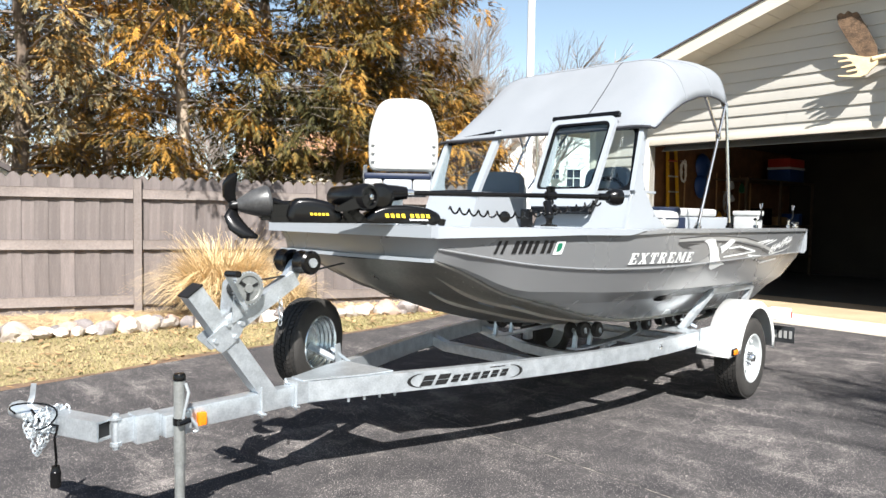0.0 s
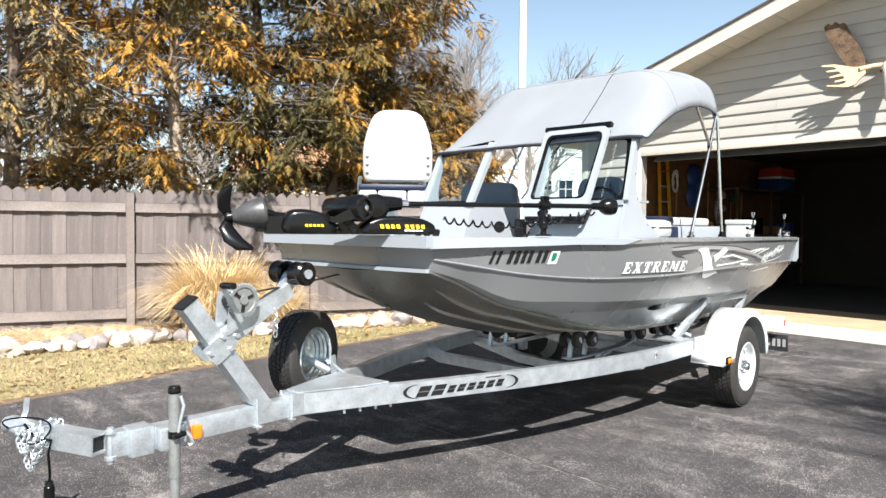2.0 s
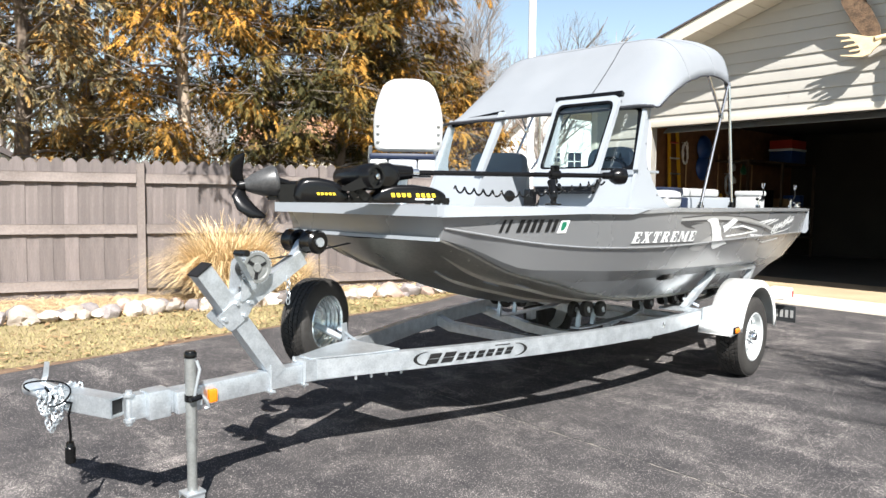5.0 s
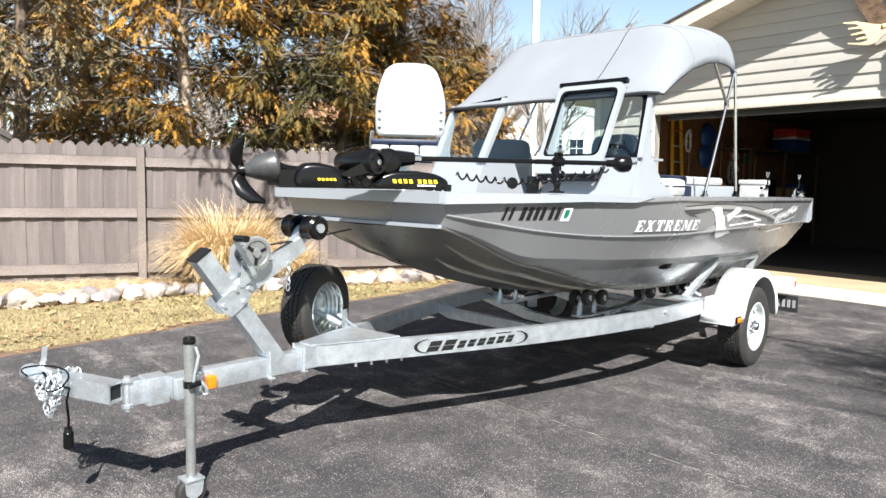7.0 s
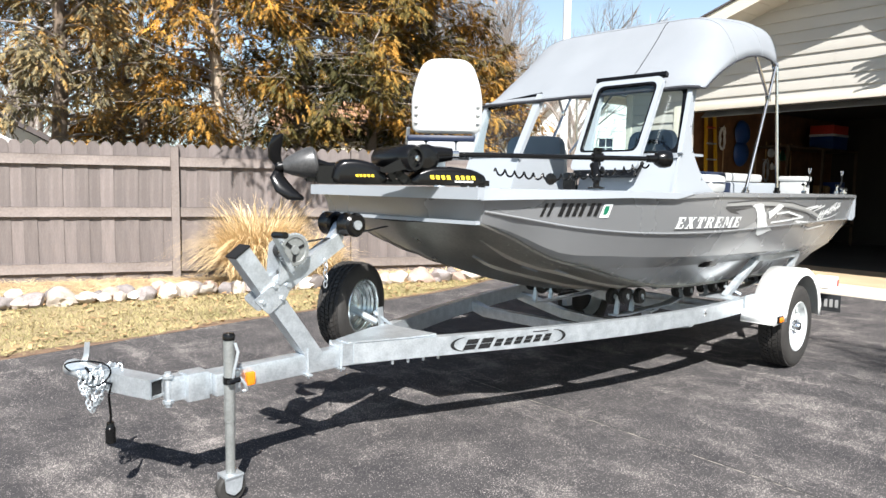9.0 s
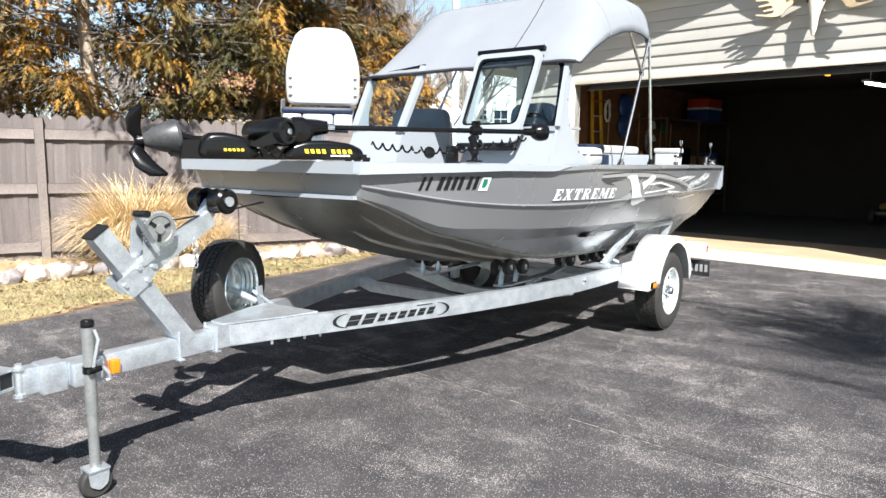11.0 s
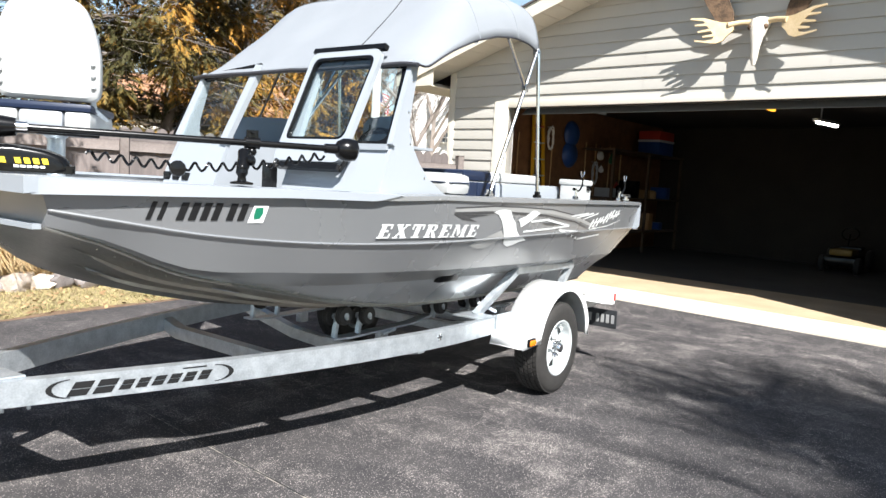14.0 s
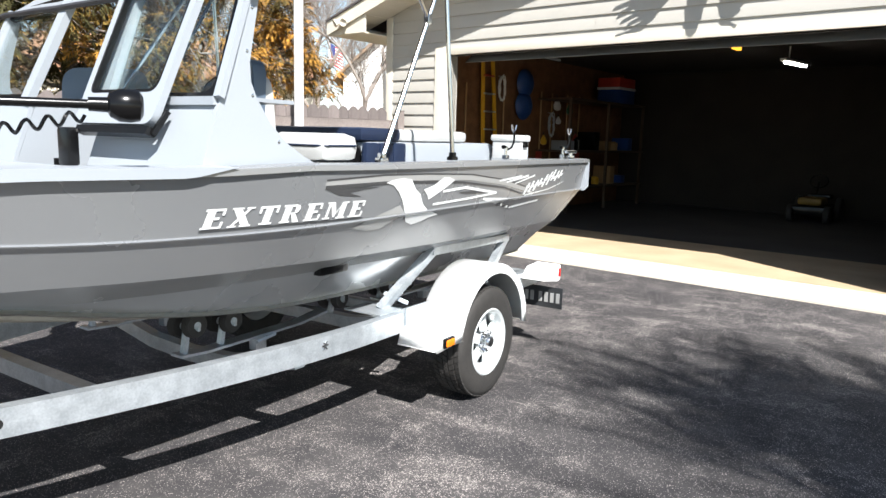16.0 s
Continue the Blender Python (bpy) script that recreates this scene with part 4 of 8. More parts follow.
GLYPH = {
    "E": (0.80, [bar(0.08, 0.38, 0.1, 0.88), bar(0.0, 0.74, 0.88, 1.0), bar(0.0, 0.76, 0.0, 0.1), bar(0.38, 0.58, 0.44, 0.57), bar(0.64, 0.74, 0.66, 0.88), bar(0.66, 0.76, 0.1, 0.34)]),
    "X": (0.98, [[(0.06, 0.92), (0.40, 0.92), (0.88, 0.08), (0.54, 0.08)], [(0.64, 0.92), (0.78, 0.92), (0.56, 0.54), (0.49, 0.66)], [(0.12, 0.08), (0.26, 0.08), (0.46, 0.42), (0.39, 0.54)],
                 bar(0.0, 0.46, 0.92, 1.0), bar(0.56, 0.90, 0.92, 1.0), bar(0.02, 0.36, 0.0, 0.08), bar(0.48, 0.94, 0.0, 0.08)]),
    "T": (0.86, [bar(0.26, 0.56, 0.1, 0.88), bar(0.0, 0.82, 0.88, 1.0), bar(0.14, 0.68, 0.0, 0.1), bar(0.0, 0.10, 0.62, 0.88), bar(0.72, 0.82, 0.62, 0.88)]),
    "R": (0.94, [bar(0.08, 0.38, 0.1, 0.88), bar(0.0, 0.60, 0.88, 1.0), bar(0.0, 0.46, 0.0, 0.1), [(0.60, 1.0), (0.74, 0.92), (0.78, 0.74), (0.72, 0.56), (0.56, 0.48), (0.56, 0.88), (0.60, 0.88)], bar(0.38, 0.56, 0.46, 0.56), [(0.42, 0.46), (0.62, 0.46), (0.90, 0.0), (0.60, 0.0)]]),
    "M": (1.20, [bar(0.12, 0.24, 0.1, 0.92), bar(0.0, 0.36, 0.0, 0.1), [(0.02, 1.0), (0.40, 1.0), (0.62, 0.40), (0.52, 0.08), (0.24, 0.80), (0.24, 0.92), (0.02, 0.92)], [(0.62, 0.40), (0.78, 0.80), (0.78, 0.66), (0.56, 0.08), (0.52, 0.08)], bar(0.78, 1.06, 0.1, 0.92), bar(0.80, 1.16, 0.92, 1.0), bar(0.68, 1.16, 0.0, 0.1)]),
}
word = "EXTREME"
total = sum(GLYPH[ch][0] for ch in word) + 0.16 * (len(word) - 1)
pen = 0.0
for ch in word:
    wide, polys = GLYPH[ch]
    whole = bm_new()
    for n, poly in enumerate(polys):
        bm = bm_new()
        pts = []
        for gx, gy in poly:
            k = (pen + gx) / total
            pts.append((-1.918 + 0.815 * k + 0.30 * 0.070 * gy, 1.110 - 0.014 * k + gy * 0.070))
        f = bm.faces.new([bm.verts.new((x, z, 0)) for x, z in pts])
        bmesh.ops.triangulate(bm, faces=[f], ngon_method='EAR_CLIP')
        wrap(bm, 0.003 + 0.0003 * n)
        tmp = bpy.data.meshes.new("tmp")
        bm.to_mesh(tmp)
        bm.free()
        whole.from_mesh(tmp)
        bpy.data.meshes.remove(tmp)
    part("letter", whole, M_WPRINT, boat)
    pen += wide + 0.16
bm = bm_new()
f = bm.faces.new([bm.verts.new((x, z, 0)) for x, z in stroke([(-1.92, 1.103), (-1.09, 1.088)], 0.005)])
wrap(bm, 0.003)
part("lettering_rule", bm, M_DGREY, boat)

# registration marks as plain slanted bars, and the square decal beside them
for x0, n, dx, w in ((-3.003, 2, 0.036, 0.016), (-2.905, 4, 0.042, 0.026), (-2.72, 2, 0.046, 0.028)):
    for k in range(n):
        decal("registration_bar", [slant_bar(x0 + dx * k, 1.200, w, 0.068, 0.2)], M_INK, 0.003)
decal("registration_sticker", [[(-2.628, 1.190), (-2.558, 1.190), (-2.545, 1.262), (-2.612, 1.262)]], M_WPRINT, 0.003)
decal("registration_sticker", [[(-2.604, 1.204), (-2.578, 1.208), (-2.566, 1.230), (-2.570, 1.254), (-2.602, 1.252), (-2.606, 1.228)]], M_GREEN, 0.004, "green shape on the white decal")

# rivets along the bottom plate, small patches and the strakes
rivet = bm_new()
add_blob(rivet, (0, 0, 0), (0.0045, 0.0045, 0.003), 1)
rivet_me = mesh_of("rivet", rivet, M_BARE)
for i in range(26):
    x = -3.15 + i * 0.07
    p = hull_at("bilge", x, -1).lerp(hull_at("keel", x), 0.12)
    piece("rivet", rivet_me, boat, Matrix.Translation(p - Vector((0, 0, 0.002))))
for side in (-1, 1):
    bm = bm_new()
    rows = []
    for i in range(20):
        x = -2.55 + i * 0.19
        p = hull_at("bilge", x, side)
        rows.append([p + Vector((0, side * 0.004, 0.012)), p + Vector((0, side * 0.02, -0.004)), p + Vector((0, -side * 0.01, -0.014))])
    quadgrid(bm, rows)
    part("strake", bm, M_BARE, boat)
for k, (x, t) in enumerate(((-2.98, 0.55), (-2.72, 0.35), (-2.55, 0.2))):
    bm = bm_new()
    p = [hull_at("bilge", x + dx, -1).lerp(hull_at("keel", x + dx), t + dt) - Vector((0, 0.002, 0.004)) for dx, dt in ((0, 0), (0.16, 0.03), (0.2, 0.09), (0.03, 0.06))]
    bm.faces.new([bm.verts.new(q) for q in p])
    part("bottom_pad", bm, M_GALV, boat)
for side in (-1, 1):
    for t, x0, x1 in ((0.30, -3.12, -1.5), (0.62, -3.0, -1.2)):
        bm = bm_new()
        rows = []
        for i in range(26):
            x = x0 + (x1 - x0) * i / 25
            k = min(1.0, i / 3, (25 - i) / 3)
            c = hull_at("bilge", x, side).lerp(hull_at("keel", x), t)
            rows.append([c + Vector((0, -0.018, 0.002)), c + Vector((0, -0.006, -0.016 * k)), c + Vector((0, 0.006, -0.016 * k)), c + Vector((0, 0.018, 0.002))])
        quadgrid(bm, rows)
        part("bottom_rib", bm, M_BOTTOM, boat)
bm = bm_new()
add_tube(bm, [(1.36, -0.93, 1.325), (1.36, -0.93, 1.338)], 0.03, 14)
add_tube(bm, [(1.36, -0.93, 1.338), (1.36, -0.93, 1.36)], 0.014, 12)
add_tube(bm, [(1.27, -0.93, 1.366), (1.45, -0.93, 1.366)], 0.011, 10)
part("cleat", bm, M_CHROME, boat)
for side in (-1, 1):
    bm = bm_new()
    add_prism(bm, [(1.66, 1.07), (1.735, 1.10), (1.735, 1.305), (1.66, 1.305)], 0.05, lambda u, v, d: (u, side * (0.935 - d), v))
    part("transom_corner", bm, M_GREY, boat)
bm = bm_new()
add_tube(bm, [(-1.66, 0.40, 0.95), (-1.66, 0.40, 1.30)], 0.03)
part("helm_column", bm, M_BLACK, boat)
bm = bm_new()
vs = []
wheel = [Vector((-1.42, -0.5 + 0.17 * math.cos(t), 1.50 + 0.17 * math.sin(t))) for t in [2 * math.pi * k / 24 for k in range(25)]]
add_tube(bm, wheel, 0.014, 8, False)
add_tube(bm, [(-1.42, -0.66, 1.5), (-1.42, -0.34, 1.5)], 0.012, 8)
add_tube(bm, [(-1.42, -0.5, 1.5), (-1.60, -0.5, 1.45)], 0.02, 8)
part("steering_wheel", bm, M_BLACK, boat)

# ---- bimini top ----
bimini = thing("bimini_top", (-0.9, 0, 1.33), "grey canvas bimini top on stainless poles over the cockpit", "bimini")
CX = [-1.625, -1.54, -1.40, -1.20, -1.02, -0.70, -0.48, -0.32]
EDGE = [1.98, 1.985, 2.06, 2.155, 2.225, 2.305, 2.31, 2.275]
CROWN = [1.99, 2.07, 2.20, 2.385, 2.555, 2.635, 2.70, 2.715]
HALF = [0.925, 0.92, 0.91, 0.90, 0.89, 0.885, 0.89, 0.90]


def canvas(x, q):
    e, c, h = (smooth_at(CX, a, x) for a in (EDGE, CROWN, HALF))
    w = max(0.0, min(1.0, (x + 1.05) / 0.5))
    w = w * w * (3 - 2 * w)
    a = abs(q)
    z = e + (c - e) * (1 - (1 - w) * a ** 9 - w * (0.50 * a ** 2.7 + 0.50 * a ** 22))
    sag = 0.010 * math.sin((x + 1.02) / 0.70 * math.pi) ** 2 * (1 - q * q)
    wr = 0.006 * noise.noise(Vector((x * 4.0, q * 3.0, 1.3))) + 0.004 * noise.noise(Vector((x * 9 + q * 4, q * 5, 4.1)))
    return Vector((x, q * h, z - sag + wr))


bm = bm_new()
xs = [-1.625 + 1.305 * i / 44 for i in range(45)]
qs = [-math.cos(math.pi * j / 52) * 0.6 + (-1 + 2 * j / 52) * 0.4 for j in range(53)]
quadgrid(bm, [[canvas(x, q) for q in qs] for x in xs])
# rear hem hanging over the last bow
quadgrid(bm, [[canvas(-0.32, q) for q in qs], [canvas(-0.32, q) + Vector((0.012, 0, -0.05 * (0.6 + 0.4 * abs(q)))) for q in qs]])
for f in bm.faces:
    pass
cv = part("canopy", bm, M_CANVAS, bimini, "grey canvas canopy", 60)
cvm = cv.modifiers.new("thick", 'SOLIDIFY')
cvm.thickness = 0.004
M_PIPING = mat("dark_piping", (0.03, 0.03, 0.035), 0.6, amount=0.3, bump=0.0)
for q in (-1, 1):
    bm = bm_new()
    add_tube(bm, [canvas(x, q) - Vector((0, 0, 0.004)) for x in xs], 0.006, 6)
    part("piping", bm, M_PIPING, bimini)
bm = bm_new()
add_tube(bm, [canvas(-1.625, q) - Vector((0.004, 0, 0.006)) for q in qs], 0.013, 6)
part("piping", bm, M_PIPING, bimini)
bm = bm_new()
add_tube(bm, [canvas(x, -0.42) + Vector((0, 0, 0.001)) for x in xs if x < -1.0], 0.0035, 6)
part("seam", bm, M_PIPING, bimini)
bm = bm_new()
add_tube(bm, [canvas(-1.02, q) + Vector((0, 0, 0.0008)) for q in qs], 0.003, 6)
part("seam", bm, M_CANVAS, bimini)
bm = bm_new()
add_tube(bm, [canvas(-0.58, q) + Vector((0, 0, 0.0005)) for q in qs], 0.0025, 6)
part("seam", bm, M_CANVAS, bimini)
for side in (-1, 1):
    for a, b in (((-0.90, 0.945, 1.335), (-0.335, 0.893, 2.29)), ((-0.25, 0.92, 1.335), (-0.325, 0.893, 2.29)), ((-0.50, 0.912, 2.02), (-0.70, 0.887, 2.29))):
        bm = bm_new()
        add_tube(bm, [(a[0], side * a[1], a[2]), (b[0], side * b[1], b[2])], 0.0115, 10)
        part("pole", bm, M_CHROME, bimini)
        if a[2] < 1.5:
            bm = bm_new()
            add_box(bm, (a[0], side * a[1], 1.335), (0.06, 0.035, 0.02), None, 0.004)
            add_box(bm, (a[0], side * a[1], 1.352), (0.03, 0.03, 0.03), None, 0.004)
            part("pole_foot", bm, M_BLACK if a[0] > -0.5 else M_CHROME, bimini)
    bm = bm_new()
    add_box(bm, (-0.50, side * 0.91, 2.02), (0.035, 0.03, 0.05), None, 0.005)
    part("pole_joint", bm, M_CHROME, bimini)
for x in (-1.02, -0.33):
    bm = bm_new()
    add_tube(bm, [Vector((x, 0.972 * canvas(x, q).y, canvas(x, q).z - 0.022)) for q in qs], 0.0115, 8)
    part("bow", bm, M_CHROME, bimini)
# thin straps down to the far gunwale and windshield
for a, b in (((-0.95, 0.80, 2.25), (-1.35, 0.86, 1.35)), ((-1.2, -0.30, 2.34), (-1.5, 0.12, 1.6))):
    bm = bm_new()
    add_tube(bm, [a, b], 0.008, 6)
    part("strap", bm, M_CHROME, bimini)


# ---- bow fishing seat ----
def cushion(bm, c, s, r=0.4, n=3):
    """A padded block: a bevelled box, softly swollen."""
    add_box(bm, c, s, None, min(s) * r)


M_BLUEPALE = mat("pale_grey_vinyl", (0.34, 0.36, 0.40), 0.45, second=(0.29, 0.31, 0.345), scale=6, amount=0.4, bump=0.05)


def fishing_seat():
    t = thing("fishing_seat", (-2.935, 0.028, 1.285), "folding boat seat with white and navy vinyl on a pedestal", "seat")
    bm = bm_new()
    add_lathe(bm, [(0.0, 0), (0.10, 0), (0.10, 0.008), (0.045, 0.02), (0.036, 0.04), (0.036, 0.20), (0.05, 0.212), (0.0, 0.216)], (-2.935, 0.028, 1.287), (0, 0, 1), 24)
    part("pedestal", bm, M_GALV, t)
    bm = bm_new()
    add_box(bm, (-2.935, 0.028, 1.513), (0.26, 0.24, 0.03), None, 0.006)
    part("swivel", bm, M_BLACK, t)
    # seat cushion: navy middle between white sides; it faces the bow
    rot = Matrix.Rotation(radians(48), 4, 'Z')
    c = Vector((-2.935, 0.028, 1.560))
    for o, w, m in ((-0.137, 0.104, M_VINYLW), (0.0, 0.168, M_BLUEPALE), (0.137, 0.104, M_VINYLW)):
        bm = bm_new()
        add_box(bm, c + rot @ Vector((-0.01, o, 0)), (0.38, w, 0.075), rot, 0.02)
        part("seat_cushion", bm, m, t)
    bm = bm_new()
    add_box(bm, c + rot @ Vector((-0.005, 0, 0.052)), (0.40, 0.385, 0.035), rot, 0.016)
    part("cushion_top", bm, M_NAVY, t, "navy vinyl cushion top")
    # backrest shell, broad at its shoulders and rounded on top
    out = [(-0.192, 0.0), (0.192, 0.0), (0.198, 0.10), (0.198, 0.19), (0.176, 0.29), (0.142, 0.372), (0.095, 0.405), (0.0, 0.412), (-0.095, 0.405), (-0.142, 0.372), (-0.176, 0.29), (-0.198, 0.19), (-0.198, 0.10)]
    bm = bm_new()

    def bk(u, v, d):
        x = -0.20 + d - 0.10 * v
        return Vector((-2.910, 0.010, 1.637)) + rot @ Vector((x - 0.02 * (u / 0.22) ** 2, u, v))
    rows = []
    for d, k in ((0.0, 0.93), (0.012, 0.985), (0.03, 1.0), (0.055, 0.985), (0.07, 0.92)):
        rows.append([bk(u * k, 0.232 + (v - 0.232) * k, d) for u, v in rounded(out, 0.05, 3)])
    vs = quadgrid(bm, rows, closed=True)
    cap(bm, vs[0], True)
    cap(bm, vs[-1])
    part("backrest", bm, M_VINYLW, t, "white vinyl backrest")
    for sd in (-1, 1):
        bm = bm_new()
        p = [Vector((-2.935, 0.028, 1.560)) + rot @ Vector(q) for q in ((0.06, sd * 0.190, 0.02), (-0.14, sd * 0.188, 0.05), (-0.17, sd * 0.184, 0.11))]
        add_bar(bm, p, 0.008, 0.022, (1, 0, 0.3))
        part("hinge", bm, M_GALV, t)
        for k in range(3):
            bm = bm_new()
            add_blob(bm, bk(sd * 0.172, 0.06 + 0.045 * k, -0.004), (0.012, 0.012, 0.012), 1)
            part("button", bm, M_VINYLW, t)
    return t


fishing_seat()


M_BLUEGREY = mat("blue_grey_vinyl", (0.10, 0.135, 0.18), 0.5, second=(0.08, 0.11, 0.15), scale=6, amount=0.4, bump=0.05)


def helm_seat(y, script):
    side = 1 if y < 0 else -1
    t = thing("helm_seat", (-1.22, y, 0.80), "blue-grey vinyl helm seat behind the windshield", "seat", "helm seats")
    bm = bm_new()
    add_box(bm, (-1.20, y, 1.0), (0.34, 0.36, 0.40), None, 0.02)
    part("seat_box", bm, M_VINYLW, t)
    bm = bm_new()
    add_box(bm, (-1.22, y, 1.25), (0.40, 0.42, 0.10), None, 0.04)
    part("seat_cushion", bm, M_VINYLW, t)
    bm = bm_new()
    out = rounded([(-0.21, 1.29), (0.21, 1.29), (0.215, 1.755), (-0.215, 1.755)], [0.04, 0.04, 0.10, 0.10])

    def bk(u, v, d):
        return Vector((-1.325 + d + 0.35 * u * side + 0.06 * (v - 1.3), y + u, v))
    add_prism(bm, out, 0.07, bk)
    bmesh.ops.bevel(bm, geom=[e for e in bm.edges if e.calc_face_angle(0) > 0.9], offset=0.018, segments=3, affect='EDGES')
    part("backrest", bm, M_BLUEGREY, t)
    bm = bm_new()
    out = rounded([(-0.20, 1.27), (0.20, 1.27), (0.205, 1.69), (-0.205, 1.69)], [0.04, 0.04, 0.09, 0.09])
    add_prism(bm, out, 0.07, lambda u, v, d: bk(u, v, 0.072 + d * (0.5 + 2.2 * max(0.0, 1.68 - v))))
    bmesh.ops.bevel(bm, geom=[e for e in bm.edges if e.calc_face_angle(0) > 0.9], offset=0.015, segments=3, affect='EDGES')
    part("back_shell", bm, M_VINYLW, t, "white moulded back shell")
    if script:
        # a slanted dark script mark across the back
        zz = 1.665
        for k in range(6):
            bm = bm_new()
            u0 = 0.14 - 0.05 * k
            pts = [bk(u0, zz - 0.012, -0.003), bk(u0 - 0.012, zz + (0.045 if k in (0, 5) else 0.018), -0.003), bk(u0 - 0.03, zz - 0.008, -0.003), bk(u0 - 0.048, zz + 0.004, -0.003)]
            add_tube(bm, pts, 0.005, 6)
            part("script_mark", bm, M_INK, t)
    return t


helm_seat(-0.42, True)
helm_seat(0.62, False)

# jump seat, engine cover with its padded top, cooler
t = thing("jump_seat", (-0.95, -0.62, 0.80), "white padded jump seat on a dark base", "seat")
bm = bm_new()
add_box(bm, (-1.04, -0.65, 1.05), (0.20, 0.28, 0.50), None, 0.02)
part("seat_base", bm, M_BLACK, t)
bm = bm_new()
add_box(bm, (-1.04, -0.65, 1.385), (0.25, 0.35, 0.13), None, 0.05)
part("seat_cushion", bm, M_VINYLW, t)
bm = bm_new()
rr = [(-1.04 + a * 0.126, -0.65 + b * 0.176, 1.395) for a, b in [(math.copysign(min(1, abs(1.25 * math.cos(k))), math.cos(k)), math.copysign(min(1, abs(1.25 * math.sin(k))), math.sin(k))) for k in [2 * math.pi * i / 40 for i in range(41)]]]
add_tube(bm, rr, 0.005, 6, False)
part("piping", bm, M_NAVY, t)

t = thing("engine_cover", (0.2, 0, 0.80), "light grey engine cover with a white and navy padded top", "engine cover")
bm = bm_new()
add_box(bm, (0.30, 0, 1.105), (1.44, 0.94, 0.61), None, 0.03)
part("cover", bm, M_GREY, t)
bm = bm_new()
add_box(bm, (-0.275, -0.01, 1.45), (0.37, 0.90, 0.075), None, 0.03)
part("pad", bm, M_NAVY, t, "navy vinyl pad")
bm = bm_new()
for k in range(3):
    add_box(bm, (-0.40 + 0.125 * k, -0.478, 1.27), (0.121, 0.04, 0.27), None, 0.016)
part("side_cushion", bm, M_NAVY, t, "navy ribbed side cushion")
bm = bm_new()
add_box(bm, (0.29, -0.01, 1.448), (0.75, 0.90, 0.072), None, 0.03)
part("pad", bm, M_VINYLW, t, "white vinyl pad")
bm = bm_new()
add_box(bm, (-0.46, 0, 1.12), (0.09, 0.86, 0.54), None, 0.02)
part("front_panel", bm, M_BLACK, t, "black vinyl front panel")

t = thing("cooler", (1.02, -0.62, 1.28), "small white cooler with a hinged lid and latch", "cooler")
bm = bm_new()
add_box(bm, (1.00, -0.62, 1.37), (0.14, 0.22, 0.13), None, 0.015)
part("body", bm, M_VINYLW, t)
bm = bm_new()
add_box(bm, (1.00, -0.62, 1.452), (0.16, 0.24, 0.045), None, 0.014)
part("lid", bm, M_VINYLW, t)
bm = bm_new()
add_box(bm, (1.00, -0.738, 1.41), (0.06, 0.014, 0.04), None, 0.004)
part("latch", bm, M_BLACK, t)
bm = bm_new()
quadgrid(bm, [[(x, -0.86, 1.285), (x, 0.86, 1.285)] for x in (0.86, 1.62)])
part("stern_deck", bm, M_GREY, boat)


def rod_holder(x, y):
    t = thing("rod_holder", (x, y, 1.325), "chrome and black rod holder clamped on the gunwale", "rod holder", "rod holders")
    bm = bm_new()
    add_tube(bm, [(x, y, 1.315), (x, y, 1.40)], 0.011, 8)
    add_box(bm, (x, y, 1.335), (0.045, 0.03, 0.025), None, 0.005)
    part("stem", bm, M_CHROME, t)
    c = Vector((x, y, 1.395))
    bm = bm_new()
    add_tube(bm, [c + Vector(q) for q in ((0, 0, 0), (0.03, -0.004, -0.012), (0.062, -0.008, 0.002), (0.082, -0.012, 0.035), (0.080, -0.014, 0.07), (0.070, -0.014, 0.098))], 0.0065, 8)
    part("cradle", bm, M_BLACK, t)
    for dx in (-0.026, 0.030):
        bm = bm_new()
        add_tube(bm, [c + Vector(q) for q in ((0.070, -0.014, 0.095), (0.070 + dx * 0.7, -0.014, 0.108), (0.070 + dx, -0.014, 0.138))], 0.0055, 8)
        part("prong", bm, M_CHROME, t)
    bm = bm_new()
    add_tube(bm, [c + Vector(q) for q in ((0.01, 0, 0.0), (-0.025, -0.004, 0.004), (-0.05, -0.008, 0.002))], [0.008, 0.008, 0.013], 8)
    part("clamp_knob", bm, M_BLACK, t)
    return t


rod_holder(0.40, -0.90)
rod_holder(1.33, -0.88)

# ---- bow-mounted trolling motor, lying stowed along the port bow ----
TM = thing("trolling_motor", (-3.3, -0.3, 1.35), "black stowed trolling motor with a two-blade propeller", "trolling motor")
KN = Vector((-2.236, -1.0, 0.0))
TD = Vector((-0.876, 0.482, 0.0))
TN = Vector((-0.482, -0.876, 0.0))


def tm(s, o, z):
    return KN + TD * s + TN * o + Vector((0, 0, z))


TROT = Matrix((TD, TN, (0, 0, 1))).transposed().to_4x4()


def tbox(bm, s0, s1, o0, o1, z0, z1, bevel=0.0, rot=None):
    add_box(bm, tm((s0 + s1) / 2, (o0 + o1) / 2, (z0 + z1) / 2), (abs(s1 - s0), abs(o1 - o0), z1 - z0), TROT if rot is None else rot, bevel)


bm = bm_new()
tbox(bm, 1.02, 1.88, -0.07, 0.07, 1.351, 1.372, 0.004)
part("base_plate", bm, M_BLACK, TM)
bm = bm_new()
add_tube(bm, [tm(1.25, 0, 1.506), tm(0.0, 0, 1.512)], 0.0135, 12)
part("shaft", bm, M_BLACK, TM)
